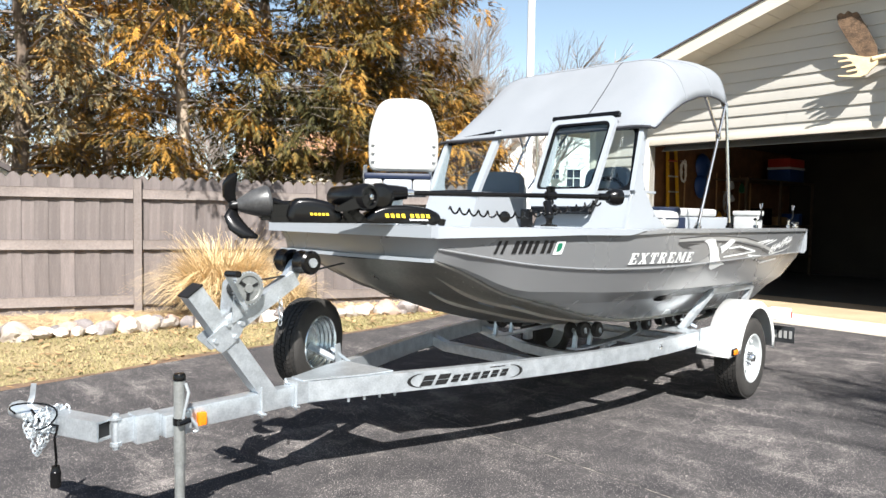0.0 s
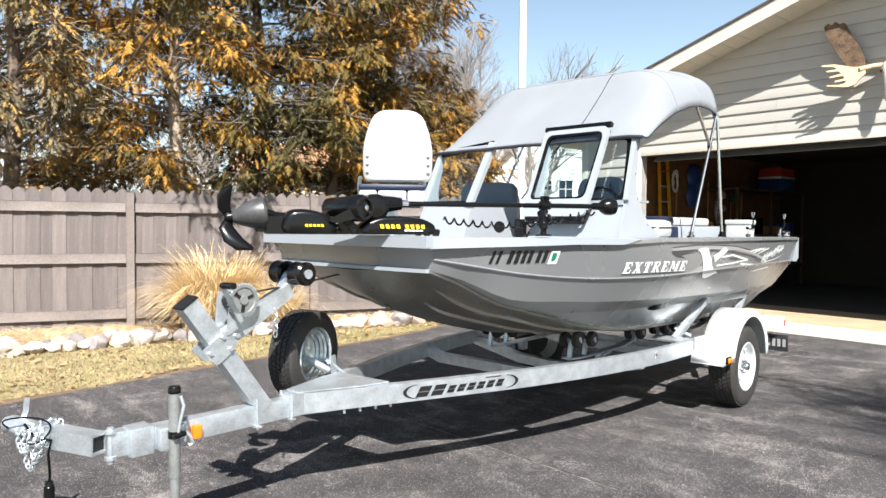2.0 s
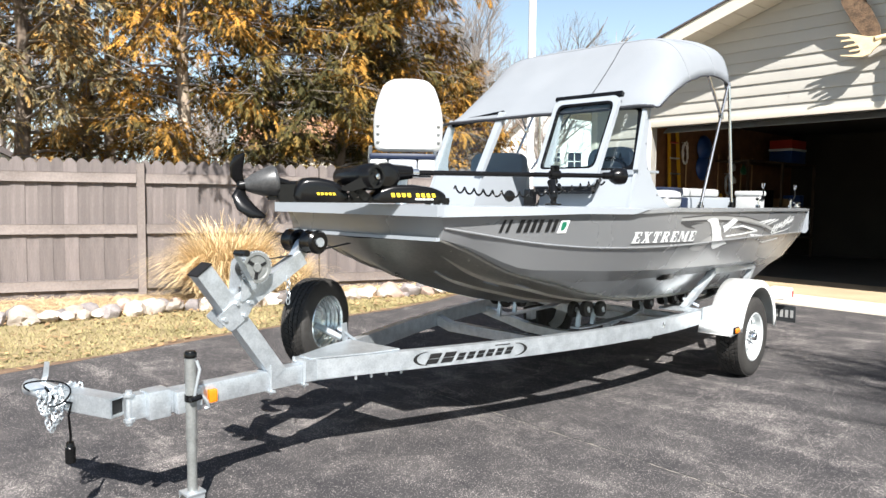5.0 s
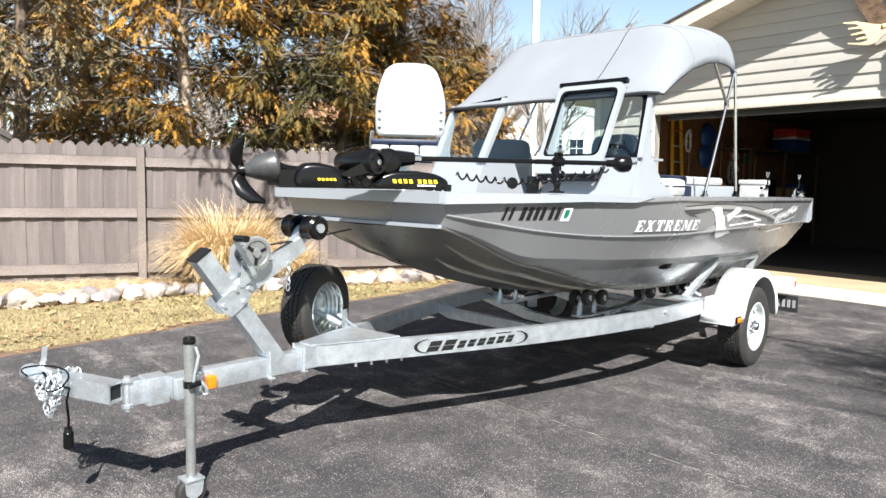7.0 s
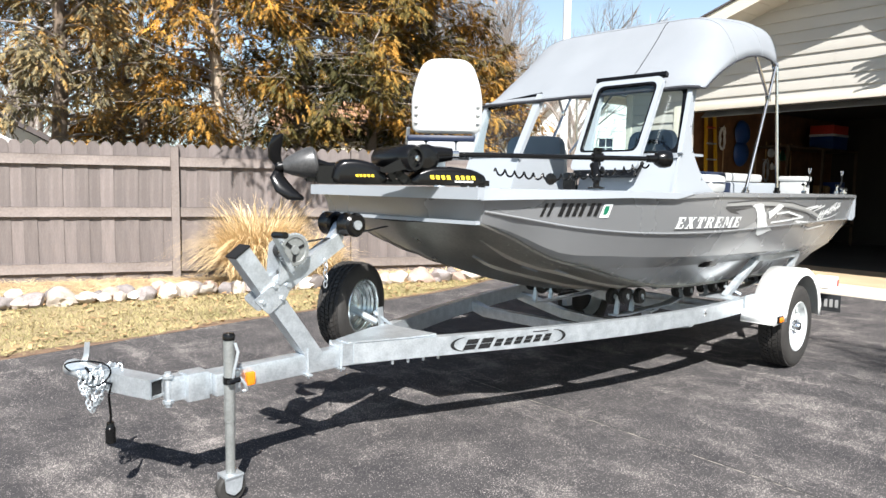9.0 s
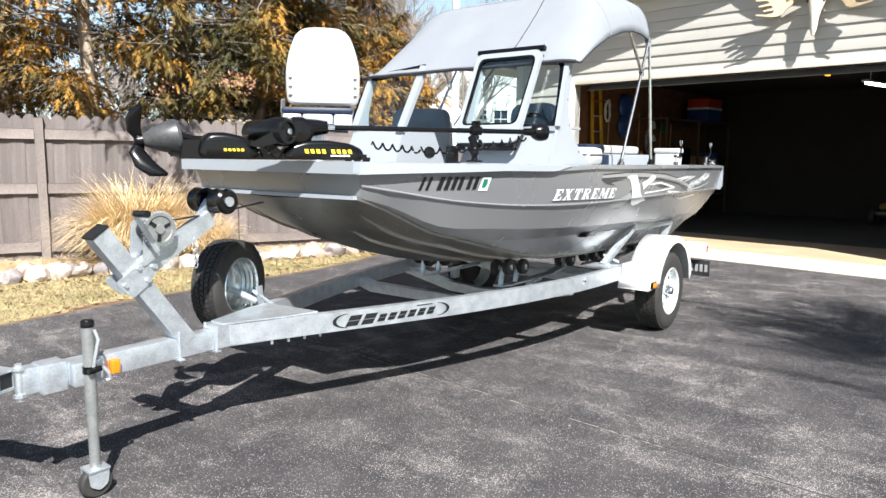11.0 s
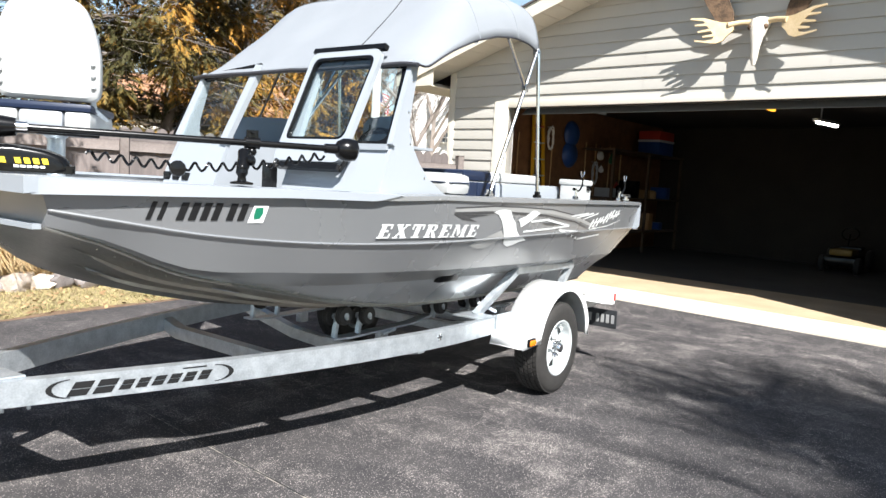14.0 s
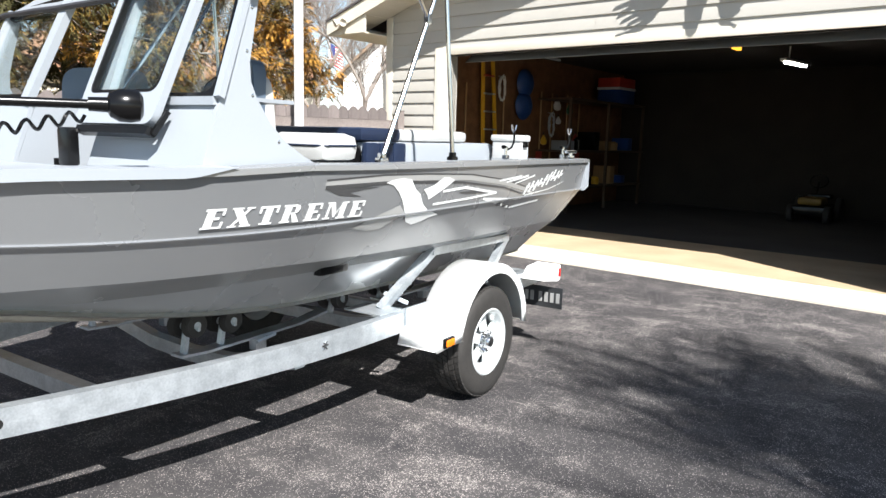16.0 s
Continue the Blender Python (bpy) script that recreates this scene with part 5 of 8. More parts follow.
# moulded housings
for prof, w in (([(1.82, 1.355), (1.805, 1.43), (1.77, 1.468), (1.69, 1.472), (1.60, 1.452), (1.545, 1.41), (1.535, 1.355)], 0.17), ([(1.45, 1.355), (1.42, 1.405), (1.33, 1.440), (1.20, 1.445), (1.09, 1.43), (1.03, 1.40), (1.02, 1.355)], 0.15)):
    bm = bm_new()
    ring = rounded(prof, 0.03, 3)
    uc, z0 = (prof[0][0] + prof[-1][0]) / 2, prof[0][1]
    rows = []
    for d in (-1.0, -0.985, -0.94, -0.86, -0.72, -0.4, 0.0, 0.4, 0.72, 0.86, 0.94, 0.985, 1.0):
        k = (1 - abs(d) ** 4) ** 0.25 if abs(d) < 1 else 0.0
        k = 0.60 + 0.40 * k
        rows.append([tm(uc + (u - uc) * (0.4 + 0.6 * k), d * w / 2, z0 + (v - z0) * k) for u, v in ring])
    vs = quadgrid(bm, rows, closed=True)
    cap(bm, vs[0], True)
    cap(bm, vs[-1])
    part("housing", bm, M_BLACK, TM, sharp=60)
# drive head: a cylinder across with a round end cap
bm = bm_new()
add_lathe(bm, [(0.0, -0.20), (0.04, -0.20), (0.055, -0.18), (0.06, -0.05), (0.068, 0.0), (0.068, 0.06), (0.058, 0.075), (0.045, 0.075), (0.042, 0.062), (0.018, 0.062), (0.016, 0.078), (0.0, 0.08)], tm(1.455, 0.06, 1.478), TROT.to_3x3() @ Vector((-0.55, 0.83, 0)), 28)
part("drive_head", bm, M_BLACK, TM)
bm = bm_new()
add_lathe(bm, [(0.0, 0.0), (0.016, 0.0), (0.014, 0.008), (0.0, 0.01)], tm(1.455, 0.06, 1.478) + (TROT.to_3x3() @ Vector((-0.55, 0.83, 0))) * 0.078, TROT.to_3x3() @ Vector((-0.55, 0.83, 0)), 14)
part("cap_screw", bm, M_CHROME, TM)
bm = bm_new()
add_lathe(bm, [(0.0, -0.07), (0.045, -0.068), (0.064, -0.055), (0.072, -0.03), (0.074, 0.02), (0.068, 0.05), (0.05, 0.066), (0.0, 0.07)], tm(1.345, 0.0, 1.482), TROT.to_3x3() @ Vector((0, 1, 0)), 32)
part("drive_dome", bm, M_BLACK, TM)
bm = bm_new()
add_tube(bm, [tm(1.33, 0, 1.50), tm(1.25, 0, 1.505), tm(1.20, 0, 1.506)], [0.05, 0.04, 0.032], 18)
part("shaft_socket", bm, M_BLACK, TM)
bm = bm_new()
add_prism(bm, rounded([(1.40, 1.50), (1.44, 1.43), (1.56, 1.40), (1.60, 1.415), (1.50, 1.47)], 0.02, 3), 0.03, lambda u, v, d: tm(u, 0.10 + d, v))
part("release_lever", bm, M_BLACK, TM)
bm = bm_new()
add_lathe(bm, [(0.0, 0.0), (0.022, 0.0), (0.022, 0.035), (0.0, 0.035)], tm(1.20, 0, 1.506), TROT.to_3x3() @ Vector((-1, 0, 0)), 18)
part("collar", bm, M_CHROME, TM)
bm = bm_new()
for s, z, a in ((1.505, 1.40, 35), (1.475, 1.39, -40)):
    add_box(bm, tm(s, 0.075, z), (0.07, 0.02, 0.03), TROT @ Matrix.Rotation(radians(a), 4, 'Y'), 0.006)
part("latch_arm", bm, M_BLACK, TM)
# lower unit and propeller at the bow end
M_WORN = mat("worn_grey_plastic", (0.075, 0.075, 0.075), 0.38, second=(0.03, 0.03, 0.03), scale=14, amount=0.8, bump=0.05)
LOW = TROT.to_3x3() @ Vector((1, 0.05, -0.16))
bm = bm_new()
add_lathe(bm, [(0.0, 0.0), (0.05, 0.0), (0.070, 0.006), (0.078, 0.018), (0.077, 0.036), (0.066, 0.078), (0.048, 0.122), (0.034, 0.15), (0.026, 0.162), (0.0, 0.166)], tm(1.878, 0.0, 1.452), LOW, 32)
part("lower_unit", bm, M_WORN, TM)
bm = bm_new()
add_tube(bm, [tm(1.88, 0.0, 1.45), tm(1.80, -0.01, 1.43), tm(1.74, -0.02, 1.42)], [0.020, 0.016, 0.016], 12)
add_box(bm, tm(1.83, 0.045, 1.405), (0.10, 0.012, 0.05), TROT, 0.004)
add_box(bm, tm(1.845, -0.045, 1.415), (0.12, 0.012, 0.07), TROT, 0.004)
part("motor_neck", bm, M_BLACK, TM)
bm = bm_new()
add_lathe(bm, [(0.0, 0.0), (0.027, 0.0), (0.027, 0.028), (0.016, 0.042), (0.0, 0.045)], tm(2.034, 0.005, 1.428), LOW, 18)
part("propeller_hub", bm, M_BLACK, TM)
for path in ([(2.055, 0.0, 1.435, 0.034), (2.076, 0.01, 1.475, 0.060), (2.076, 0.025, 1.520, 0.064), (2.062, 0.04, 1.555, 0.050), (2.042, 0.05, 1.577, 0.014)],
             [(2.055, 0.0, 1.420, 0.034), (2.066, 0.03, 1.378, 0.068), (2.046, 0.05, 1.334, 0.078), (2.004, 0.06, 1.297, 0.064), (1.944, 0.06, 1.276, 0.016)]):
    bm = bm_new()
    rows = []
    for i, (s, o, z, w) in enumerate(path):
        a, b = path[max(i - 1, 0)], path[min(i + 1, len(path) - 1)]
        d = Vector((b[0] - a[0], b[2] - a[2])).normalized()
        rows.append([tm(s - d.y * w * k, o + 0.35 * w * k + 0.012 * (1 - 4 * k * k), z + d.x * w * k) for k in (-0.5, -0.25, 0, 0.25, 0.5)])
    quadgrid(bm, rows)
    bmesh.ops.subdivide_edges(bm, edges=bm.edges[:], cuts=1, use_grid_fill=True, smooth=0.6)
    ob = part("propeller_blade", bm, M_BLACK, TM)
    md = ob.modifiers.new("thick", 'SOLIDIFY')
    md.thickness = 0.009
# thin white line of print under the yellow bars
for k in range(5):
    bm = bm_new()
    add_prism(bm, [(0, 0), (0.016, 0), (0.014, 0.008), (-0.002, 0.008)], 0.0015, lambda u, v, d: tm(1.20 - 0.02 * k - u, 0.0765 + d, 1.364 + v))
    part("maker_bar", bm, M_WPRINT, TM)
bm = bm_new()
tbox(bm, 1.80, 1.92, -0.03, 0.03, 1.365, 1.40, 0.008)
tbox(bm, 1.78, 1.93, -0.05, -0.04, 1.37, 1.44, 0.003)
part("bow_bracket", bm, M_BLACK, TM)
# steering knob end, pull mount and coiled cord
bm = bm_new()
add_lathe(bm, [(0.0, -0.045), (0.03, -0.045), (0.045, -0.035), (0.05, -0.01), (0.048, 0.02), (0.034, 0.045), (0.022, 0.05), (0.020, 0.10), (0.0, 0.10)], tm(-0.03, 0, 1.512), TROT.to_3x3() @ Vector((1, 0, 0)), 26)
part("control_head", bm, M_BLACK, TM)
bm = bm_new()
coil = []
for k in range(260):
    t = k / 259
    s = 0.98 - 0.90 * t
    a = 2 * math.pi * 17 * t
    base = 1.425 + 0.055 * t ** 2 - 0.035 * math.sin(math.pi * t)
    coil.append(tm(s, 0.02 + 0.016 * math.cos(a), base + 0.016 * math.sin(a)))
add_tube(bm, coil, 0.0055, 5)
part("coiled_cord", bm, M_BLACK, TM)
bm = bm_new()
add_lathe(bm, [(0.0, -0.015), (0.028, -0.012), (0.032, 0.0), (0.028, 0.012), (0.0, 0.015)], tm(0.66, 0.03, 1.39), TROT.to_3x3() @ Vector((0, 1, 0)), 18)
part("cord_weight", bm, M_BLACK, TM)
# yellow maker's marks as plain bars
for s0, n, dx, w, zz, oo in ((1.70, 5, 0.019, 0.013, 1.384, 0.0865), (1.325, 4, 0.028, 0.018, 1.378, 0.0765), (1.195, 4, 0.028, 0.018, 1.378, 0.0765)):
    for k in range(n):
        bm = bm_new()
        h = 0.012 if oo > 0.08 else 0.02
        add_prism(bm, [(0, 0), (w, 0), (w - 0.25 * h, h), (-0.25 * h, h)], 0.0015, lambda u, v, d: tm(s0 - dx * k - u, oo + d, zz + v))
        part("maker_bar", bm, M_YELLOW, TM)

# ball mount holding the shaft over the gunwale
t = thing("ball_mount", (-2.655, -0.875, 1.345), "black ball-joint rod mount on the gunwale", "mount")
bm = bm_new()
add_lathe(bm, [(0, 0), (0.045, 0), (0.045, 0.008), (0.018, 0.014), (0.016, 0.03), (0.024, 0.045), (0.022, 0.06), (0, 0.068)], (-2.655, -0.875, 1.343), (0, 0, 1), 18)
part("base", bm, M_BLACK, t)
bm = bm_new()
add_blob(bm, (-2.655, -0.875, 1.408), (0.021, 0.021, 0.021), 2)
add_tube(bm, [(-2.658, -0.878, 1.398), (-2.645, -0.868, 1.415), (-2.628, -0.848, 1.448), (-2.612, -0.832, 1.468)], [0.022, 0.026, 0.022, 0.026], 12)
part("arm", bm, M_BLACK, t)
bm = bm_new()
add_lathe(bm, [(0.0, 0.0), (0.010, 0.0), (0.010, 0.018), (0.022, 0.02), (0.024, 0.032), (0.014, 0.04), (0.0, 0.041)], (-2.632, -0.862, 1.435), (0.5, -0.85, 0.15), 12)
part("knob", bm, M_BLACK, t)
bm = bm_new()
add_blob(bm, tm(0.375, 0, 1.475), (0.020, 0.020, 0.020), 2)
add_tube(bm, [tm(0.345, 0, 1.511), tm(0.405, 0, 1.511)], 0.024, 14)
add_box(bm, tm(0.375, 0, 1.543), (0.034, 0.018, 0.028), TROT, 0.006)
add_tube(bm, [tm(0.375, -0.02, 1.55), tm(0.375, 0.03, 1.555)], 0.008, 8)
part("clamp", bm, M_BLACK, t)


# ---- boat trailer ----
trailer = thing("boat_trailer", (-1.0, 0, 0), "galvanised single-axle boat trailer with white fenders", "trailer")
RAIL = [(-3.62, 0.04, 0.46), (-3.1, 0.245, 0.462), (-2.37, 0.505, 0.462), (-1.8, 0.66, 0.463), (-1.3, 0.755, 0.466), (-0.9, 0.80, 0.47), (-0.3, 0.82, 0.478), (1.10, 0.82, 0.478)]


def rail_points(side):
    pts = []
    for i in range(len(RAIL) - 1):
        for k in range(5):
            pts.append(Vector(RAIL[i]).lerp(Vector(RAIL[i + 1]), k / 5))
    pts.append(Vector(RAIL[-1]))
    for _ in range(3):
        pts = [pts[0]] + [(pts[i - 1] + pts[i] * 2 + pts[i + 1]) / 4 for i in range(1, len(pts) - 1)] + [pts[-1]]
    return [Vector((p.x, side * p.y, p.z)) for p in pts]


for side in (-1, 1):
    bm = bm_new()
    add_bar(bm, rail_points(side), 0.052, 0.106)
    bmesh.ops.bevel(bm, geom=[e for e in bm.edges if e.calc_face_angle(0) > 1.2], offset=0.006, segments=2, affect='EDGES')
    part("side_rail", bm, M_GALV, trailer)
bm = bm_new()
add_box(bm, (-4.04, 0, 0.446), (0.92, 0.078, 0.10), None, 0.007)
part("tongue", bm, M_GALV, trailer)
# plates that join the rails to the tongue
bm = bm_new()
add_prism(bm, [(-3.66, -0.05), (-3.34, -0.165), (-3.16, -0.20), (-3.20, 0.19), (-3.34, 0.165), (-3.66, 0.05)], 0.008, lambda u, v, d: (u, v, 0.517 + d))
part("gusset", bm, M_GALV, trailer)
bm = bm_new()
add_prism(bm, [(-3.66, -0.04), (-3.34, -0.14), (-3.24, -0.15), (-3.24, 0.15), (-3.34, 0.14), (-3.66, 0.04)], 0.008, lambda u, v, d: (u, v, 0.398 + d))
part("gusset", bm, M_GALV, trailer)
bm = bm_new()
add_bar(bm, [(-3.70, 0, 0.462), (-3.50, 0, 0.462)], 0.12, 0.115)
part("tongue_sleeve", bm, M_GALV, trailer)
for x in (-3.90, -3.70):
    bm = bm_new()
    for y in (-0.046, 0.046):
        add_tube(bm, [(x, y, 0.375), (x, y, 0.525)], 0.006, 8)
    add_tube(bm, [(x, -0.046, 0.50), (x, 0.046, 0.50)], 0.006, 8)
    add_box(bm, (x, 0, 0.392), (0.03, 0.13, 0.008))
    part("u_bolt", bm, M_GALV, trailer)
for k in range(4):
    bm = bm_new()
    x, y = -3.42 + 0.09 * k, -0.13 - 0.025 * k
    add_tube(bm, [(x, y, 0.382), (x, y, 0.41)], 0.008, 6)
    part("bolt", bm, M_GALV, trailer)

# winch post, arm, winch, bow roller
bm = bm_new()
rows = []
a, b = Vector((-3.845, 0, 0.47)), Vector((-4.25, 0, 1.03))
add_bar(bm, [a, b], 0.085, 0.085, (0, 1, 0))
bmesh.ops.bevel(bm, geom=[e for e in bm.edges if e.calc_face_angle(0) > 1.2], offset=0.008, segments=2, affect='EDGES')
part("winch_post", bm, M_GALV, trailer)
bm = bm_new()
d = (b - a).normalized()
add_bar(bm, [b - d * 0.004, b + d * 0.006], 0.092, 0.092, (0, 1, 0))
part("post_cap", bm, M_INK, trailer)
bm = bm_new()
add_bar(bm, [(-4.12, 0, 0.80), (-3.69, 0, 1.06)], 0.075, 0.07, (0, 1, 0))
bmesh.ops.bevel(bm, geom=[e for e in bm.edges if e.calc_face_angle(0) > 1.2], offset=0.008, segments=2, affect='EDGES')
part("winch_arm", bm, M_GALV, trailer)
for s in (-1, 1):
    bm = bm_new()
    add_prism(bm, rounded([(-4.20, 0.80), (-4.12, 0.725), (-4.03, 0.79), (-3.99, 0.865), (-4.08, 0.885)], 0.02), 0.008, lambda u, v, dd: (u, s * (0.044 + dd), v))
    part("post_clamp", bm, M_GALV, trailer)
    for x, z in ((-4.155, 0.79), (-4.05, 0.80), (-4.09, 0.86), (-4.02, 0.86)):
        bm = bm_new()
        add_tube(bm, [(x, s * 0.05, z), (x, s * 0.064, z)], 0.011, 6)
        part("bolt", bm, M_GALV, trailer)
winch = part("winch", (lambda q: (add_prism(q, rounded([(-4.075, 0.86), (-3.95, 0.93), (-3.93, 1.05), (-3.985, 1.09), (-4.055, 1.06)], 0.02), 0.006, lambda u, v, dd: (u, -0.06 + dd, v)),
                                  add_prism(q, rounded([(-4.075, 0.86), (-3.95, 0.93), (-3.93, 1.05), (-3.985, 1.09), (-4.055, 1.06)], 0.02), 0.006, lambda u, v, dd: (u, 0.054 + dd, v)), q)[2])(bm_new()), M_GALV, trailer)
bm = bm_new()
add_lathe(bm, [(0.0, -0.016), (0.02, -0.016), (0.024, -0.006), (0.058, -0.006), (0.062, -0.012), (0.076, -0.012), (0.078, 0.004), (0.03, 0.012), (0.0, 0.012)], (-4.0, -0.078, 1.03), (0, 1, 0), 28)
part("gear", bm, M_ZINC, winch)
for k in range(30):
    t = 2 * math.pi * k / 30
    bm = bm_new()
    add_box(bm, (-4.0 + 0.079 * math.cos(t), -0.081, 1.03 + 0.079 * math.sin(t)), (0.008, 0.014, 0.008), Matrix.Rotation(-t, 4, "Y"))
    part("gear_tooth", bm, M_GALV, winch)
for k in range(3):
    bm = bm_new()
    t = 2 * math.pi * k / 3 + 0.4
    add_box(bm, (-4.0 + 0.04 * math.cos(t), -0.086, 1.03 + 0.04 * math.sin(t)), (0.03, 0.006, 0.014), Matrix.Rotation(-t, 4, "Y"), 0.002)
    part("gear_web", bm, M_INK, winch)
bm = bm_new()
add_lathe(bm, [(0.0, -0.05), (0.038, -0.05), (0.04, 0.05), (0.0, 0.05)], (-4.0, 0.0, 1.02), (0, 1, 0), 18)
part("strap_drum", bm, M_INK, winch)
bm = bm_new()
add_bar(bm, [(-4.02, -0.098, 0.93), (-4.125, -0.105, 1.105)], 0.022, 0.008, (0, 1, 0))
part("crank", bm, M_GALV, winch)
bm = bm_new()
add_tube(bm, [(-4.12, -0.10, 1.108), (-4.12, -0.20, 1.112)], 0.016, 10)
part("crank_grip", bm, M_BLACK, winch)
bm = bm_new()
add_bar(bm, [(-3.97, 0, 1.05), (-3.60, 0, 1.085), (-3.36, 0, 1.12)], 0.03, 0.004, (0, 0, 1))
part("winch_strap", bm, M_INK, winch)
bm = bm_new()
for k in range(5):
    z = 0.955 - 0.028 * k
    add_tube(bm, [Vector((-3.80 + (0.004 if k % 2 else 0), -0.05 + 0.012 * math.cos(q) * (k % 2), z + 0.018 * math.sin(q))) + Vector((0.010 * math.cos(q) * (1 - k % 2), 0, 0)) for q in [2 * math.pi * i / 10 for i in range(11)]], 0.003, 5, False)
part("safety_chain", bm, M_GALV, winch)
for y0, y1 in ((-0.135, -0.03), (0.03, 0.135)):
    bm = bm_new()
    add_lathe(bm, [(0.0, y0), (0.05, y0), (0.062, y0 + 0.012), (0.056, (y0 + y1) / 2), (0.062, y1 - 0.012), (0.05, y1), (0.0, y1)], (-3.665, 0, 1.142), (0, 1, 0), 26)
    part("bow_roller", bm, M_BLACK, trailer)
bm = bm_new()
add_tube(bm, [(-3.665, -0.145, 1.142), (-3.665, 0.145, 1.142)], 0.012, 12)
for s in (-1, 1):
    add_tube(bm, [(-3.665, s * 0.136, 1.142), (-3.665, s * 0.146, 1.142)], 0.024, 14)
add_prism(bm, rounded([(-3.77, 1.03), (-3.71, 1.0), (-3.635, 1.12), (-3.65, 1.165), (-3.70, 1.15)], 0.015), 0.04, lambda u, v, dd: (u, -0.02 + dd, v))
part("roller_bracket", bm, M_GALV, trailer)

# folding hinge and the swung-aside front of the tongue
bm = bm_new()
add_box(bm, (-4.47, 0, 0.446), (0.10, 0.10, 0.125), None, 0.006)
add_box(bm, (-4.55, 0.02, 0.446), (0.08, 0.07, 0.11), None, 0.006)
part("hinge_block", bm, M_GALV, trailer)
bm = bm_new()
add_tube(bm, [(-4.59, -0.005, 0.37), (-4.59, -0.005, 0.525)], 0.014, 12)
add_tube(bm, [(-4.59, -0.005, 0.385), (-4.59, -0.005, 0.40)], 0.024, 6)
add_tube(bm, [(-4.59, -0.005, 0.50), (-4.59, -0.005, 0.512)], 0.024, 12)
part("hinge_pin", bm, M_GALV, trailer)
SA, SB = Vector((-4.615, 0.045, 0.448)), Vector((-4.748, 0.375, 0.455))
sd = (SB - SA).normalized()
sn = Vector((-sd.y, sd.x, 0))
bm = bm_new()
o = 0.043
rows = []
for p, k in ((SA + sd * 0.03, 0.034), (SA, 0.034), (SA, o), (SB, o), (SB + sd * 0.02, 0.030)):
    rows.append([p + sn * (sx * k) + Vector((0, 0, sz * k)) for sx, sz in ((-1, -1), (1, -1), (1, 1), (-1, 1))])
quadgrid(bm, [[r + sd * 0.25 for r in rows[0]]] + rows, closed=True)
sw = part("swing_tongue", bm, M_GALV, trailer)
# Black face set inside the open tube end, standing for its dark hollow.
bm = bm_new()
p = SA + sd * 0.012
bm.faces.new([bm.verts.new(p + sn * (sx * 0.0335) + Vector((0, 0, sz * 0.0335))) for sx, sz in ((-1, -1), (1, -1), (1, 1), (-1, 1))])
part("tube_shade", bm, M_INK, sw)
# ball coupler
bm = bm_new()
rows = []
for k, (s, w, h0, h1) in enumerate(((0.0, 0.045, -0.045, 0.045), (0.06, 0.048, -0.03, 0.05), (0.12, 0.05, -0.02, 0.055), (0.17, 0.045, -0.02, 0.06), (0.20, 0.03, -0.02, 0.05), (0.215, 0.008, -0.01, 0.03))):
    q = SB + sd * s
    rows.append([q + sn * (w * math.cos(t)) + Vector((0, 0, (h0 + h1) / 2 + (h1 - h0) / 2 * math.sin(t))) for t in [2 * math.pi * i / 14 for i in range(14)]])
vs = quadgrid(bm, rows, closed=True)
cap(bm, vs[0], True)
cap(bm, vs[-1])
part("coupler", bm, M_GALV, trailer)
bm = bm_new()
q = SB + sd * 0.10
add_bar(bm, [q + Vector((0, 0, 0.05)), q + sd * -0.02 + Vector((0, 0, 0.09)), q + sd * -0.03 + Vector((0, 0, 0.15))], 0.022, 0.008, (0.3, 1, 0))
part("coupler_latch", bm, M_GALV, trailer)
# wiring loop, rope and hanging plug
bm = bm_new()
loop = [SB + sd * (0.13 * math.cos(t)) + sn * (0.06 + 0.03 * math.sin(2 * t)) + Vector((0, 0, 0.03 + 0.055 * math.sin(t))) for t in [2 * math.pi * i / 24 for i in range(25)]]
add_tube(bm, loop, 0.004, 6, False)
c0 = SA.lerp(SB, 0.62) + sn * 0.05
add_tube(bm, [c0 + sd * 0.16 + Vector((0, 0, 0.05)), c0 + sd * 0.10 + Vector((0, 0, 0.0)), c0, c0 + Vector((0, 0, -0.06)) + sd * 0.02, c0 + Vector((0, 0, -0.15)) + sd * 0.01, c0 + Vector((0, 0, -0.19)) + sd * 0.015], 0.006, 6)
part("wire", bm, M_BLACK, trailer)
bm = bm_new()
add_lathe(bm, [(0, 0.0), (0.016, 0.0), (0.018, -0.02), (0.022, -0.025), (0.022, -0.09), (0.018, -0.095), (0, -0.095)], c0 + Vector((0, 0, -0.18)) + sd * 0.015, (0, 0, 1), 14)
part("plug", bm, M_BLACK, trailer)


def chain(bm, pts, link=0.030, r=0.0034):
    """Oval links along a path, each turned a quarter against the last."""
    ps = [Vector(p) for p in pts]
    run = [0.0]
    for p, q in zip(ps, ps[1:]):
        run.append(run[-1] + (q - p).length)
    for k in range(int(run[-1] / (link * 0.72))):
        t = (k + 0.5) * link * 0.72
        c = Vector([float(np.interp(t, run, [p[i] for p in ps])) for i in range(3)])
        e = Vector([float(np.interp(min(run[-1], t + 0.006), run, [p[i] for p in ps])) for i in range(3)])
        d = (e - c).normalized() if (e - c).length > 1e-5 else Vector((0, 0, 1))
        a, b = frame_at(d)
        w = a if k % 2 else b
        add_tube(bm, [c + d * (link * 0.5 * math.cos(q)) + w * (link * 0.30 * math.sin(q)) for q in [2 * math.pi * i / 10 for i in range(11)]], r, 5, False)


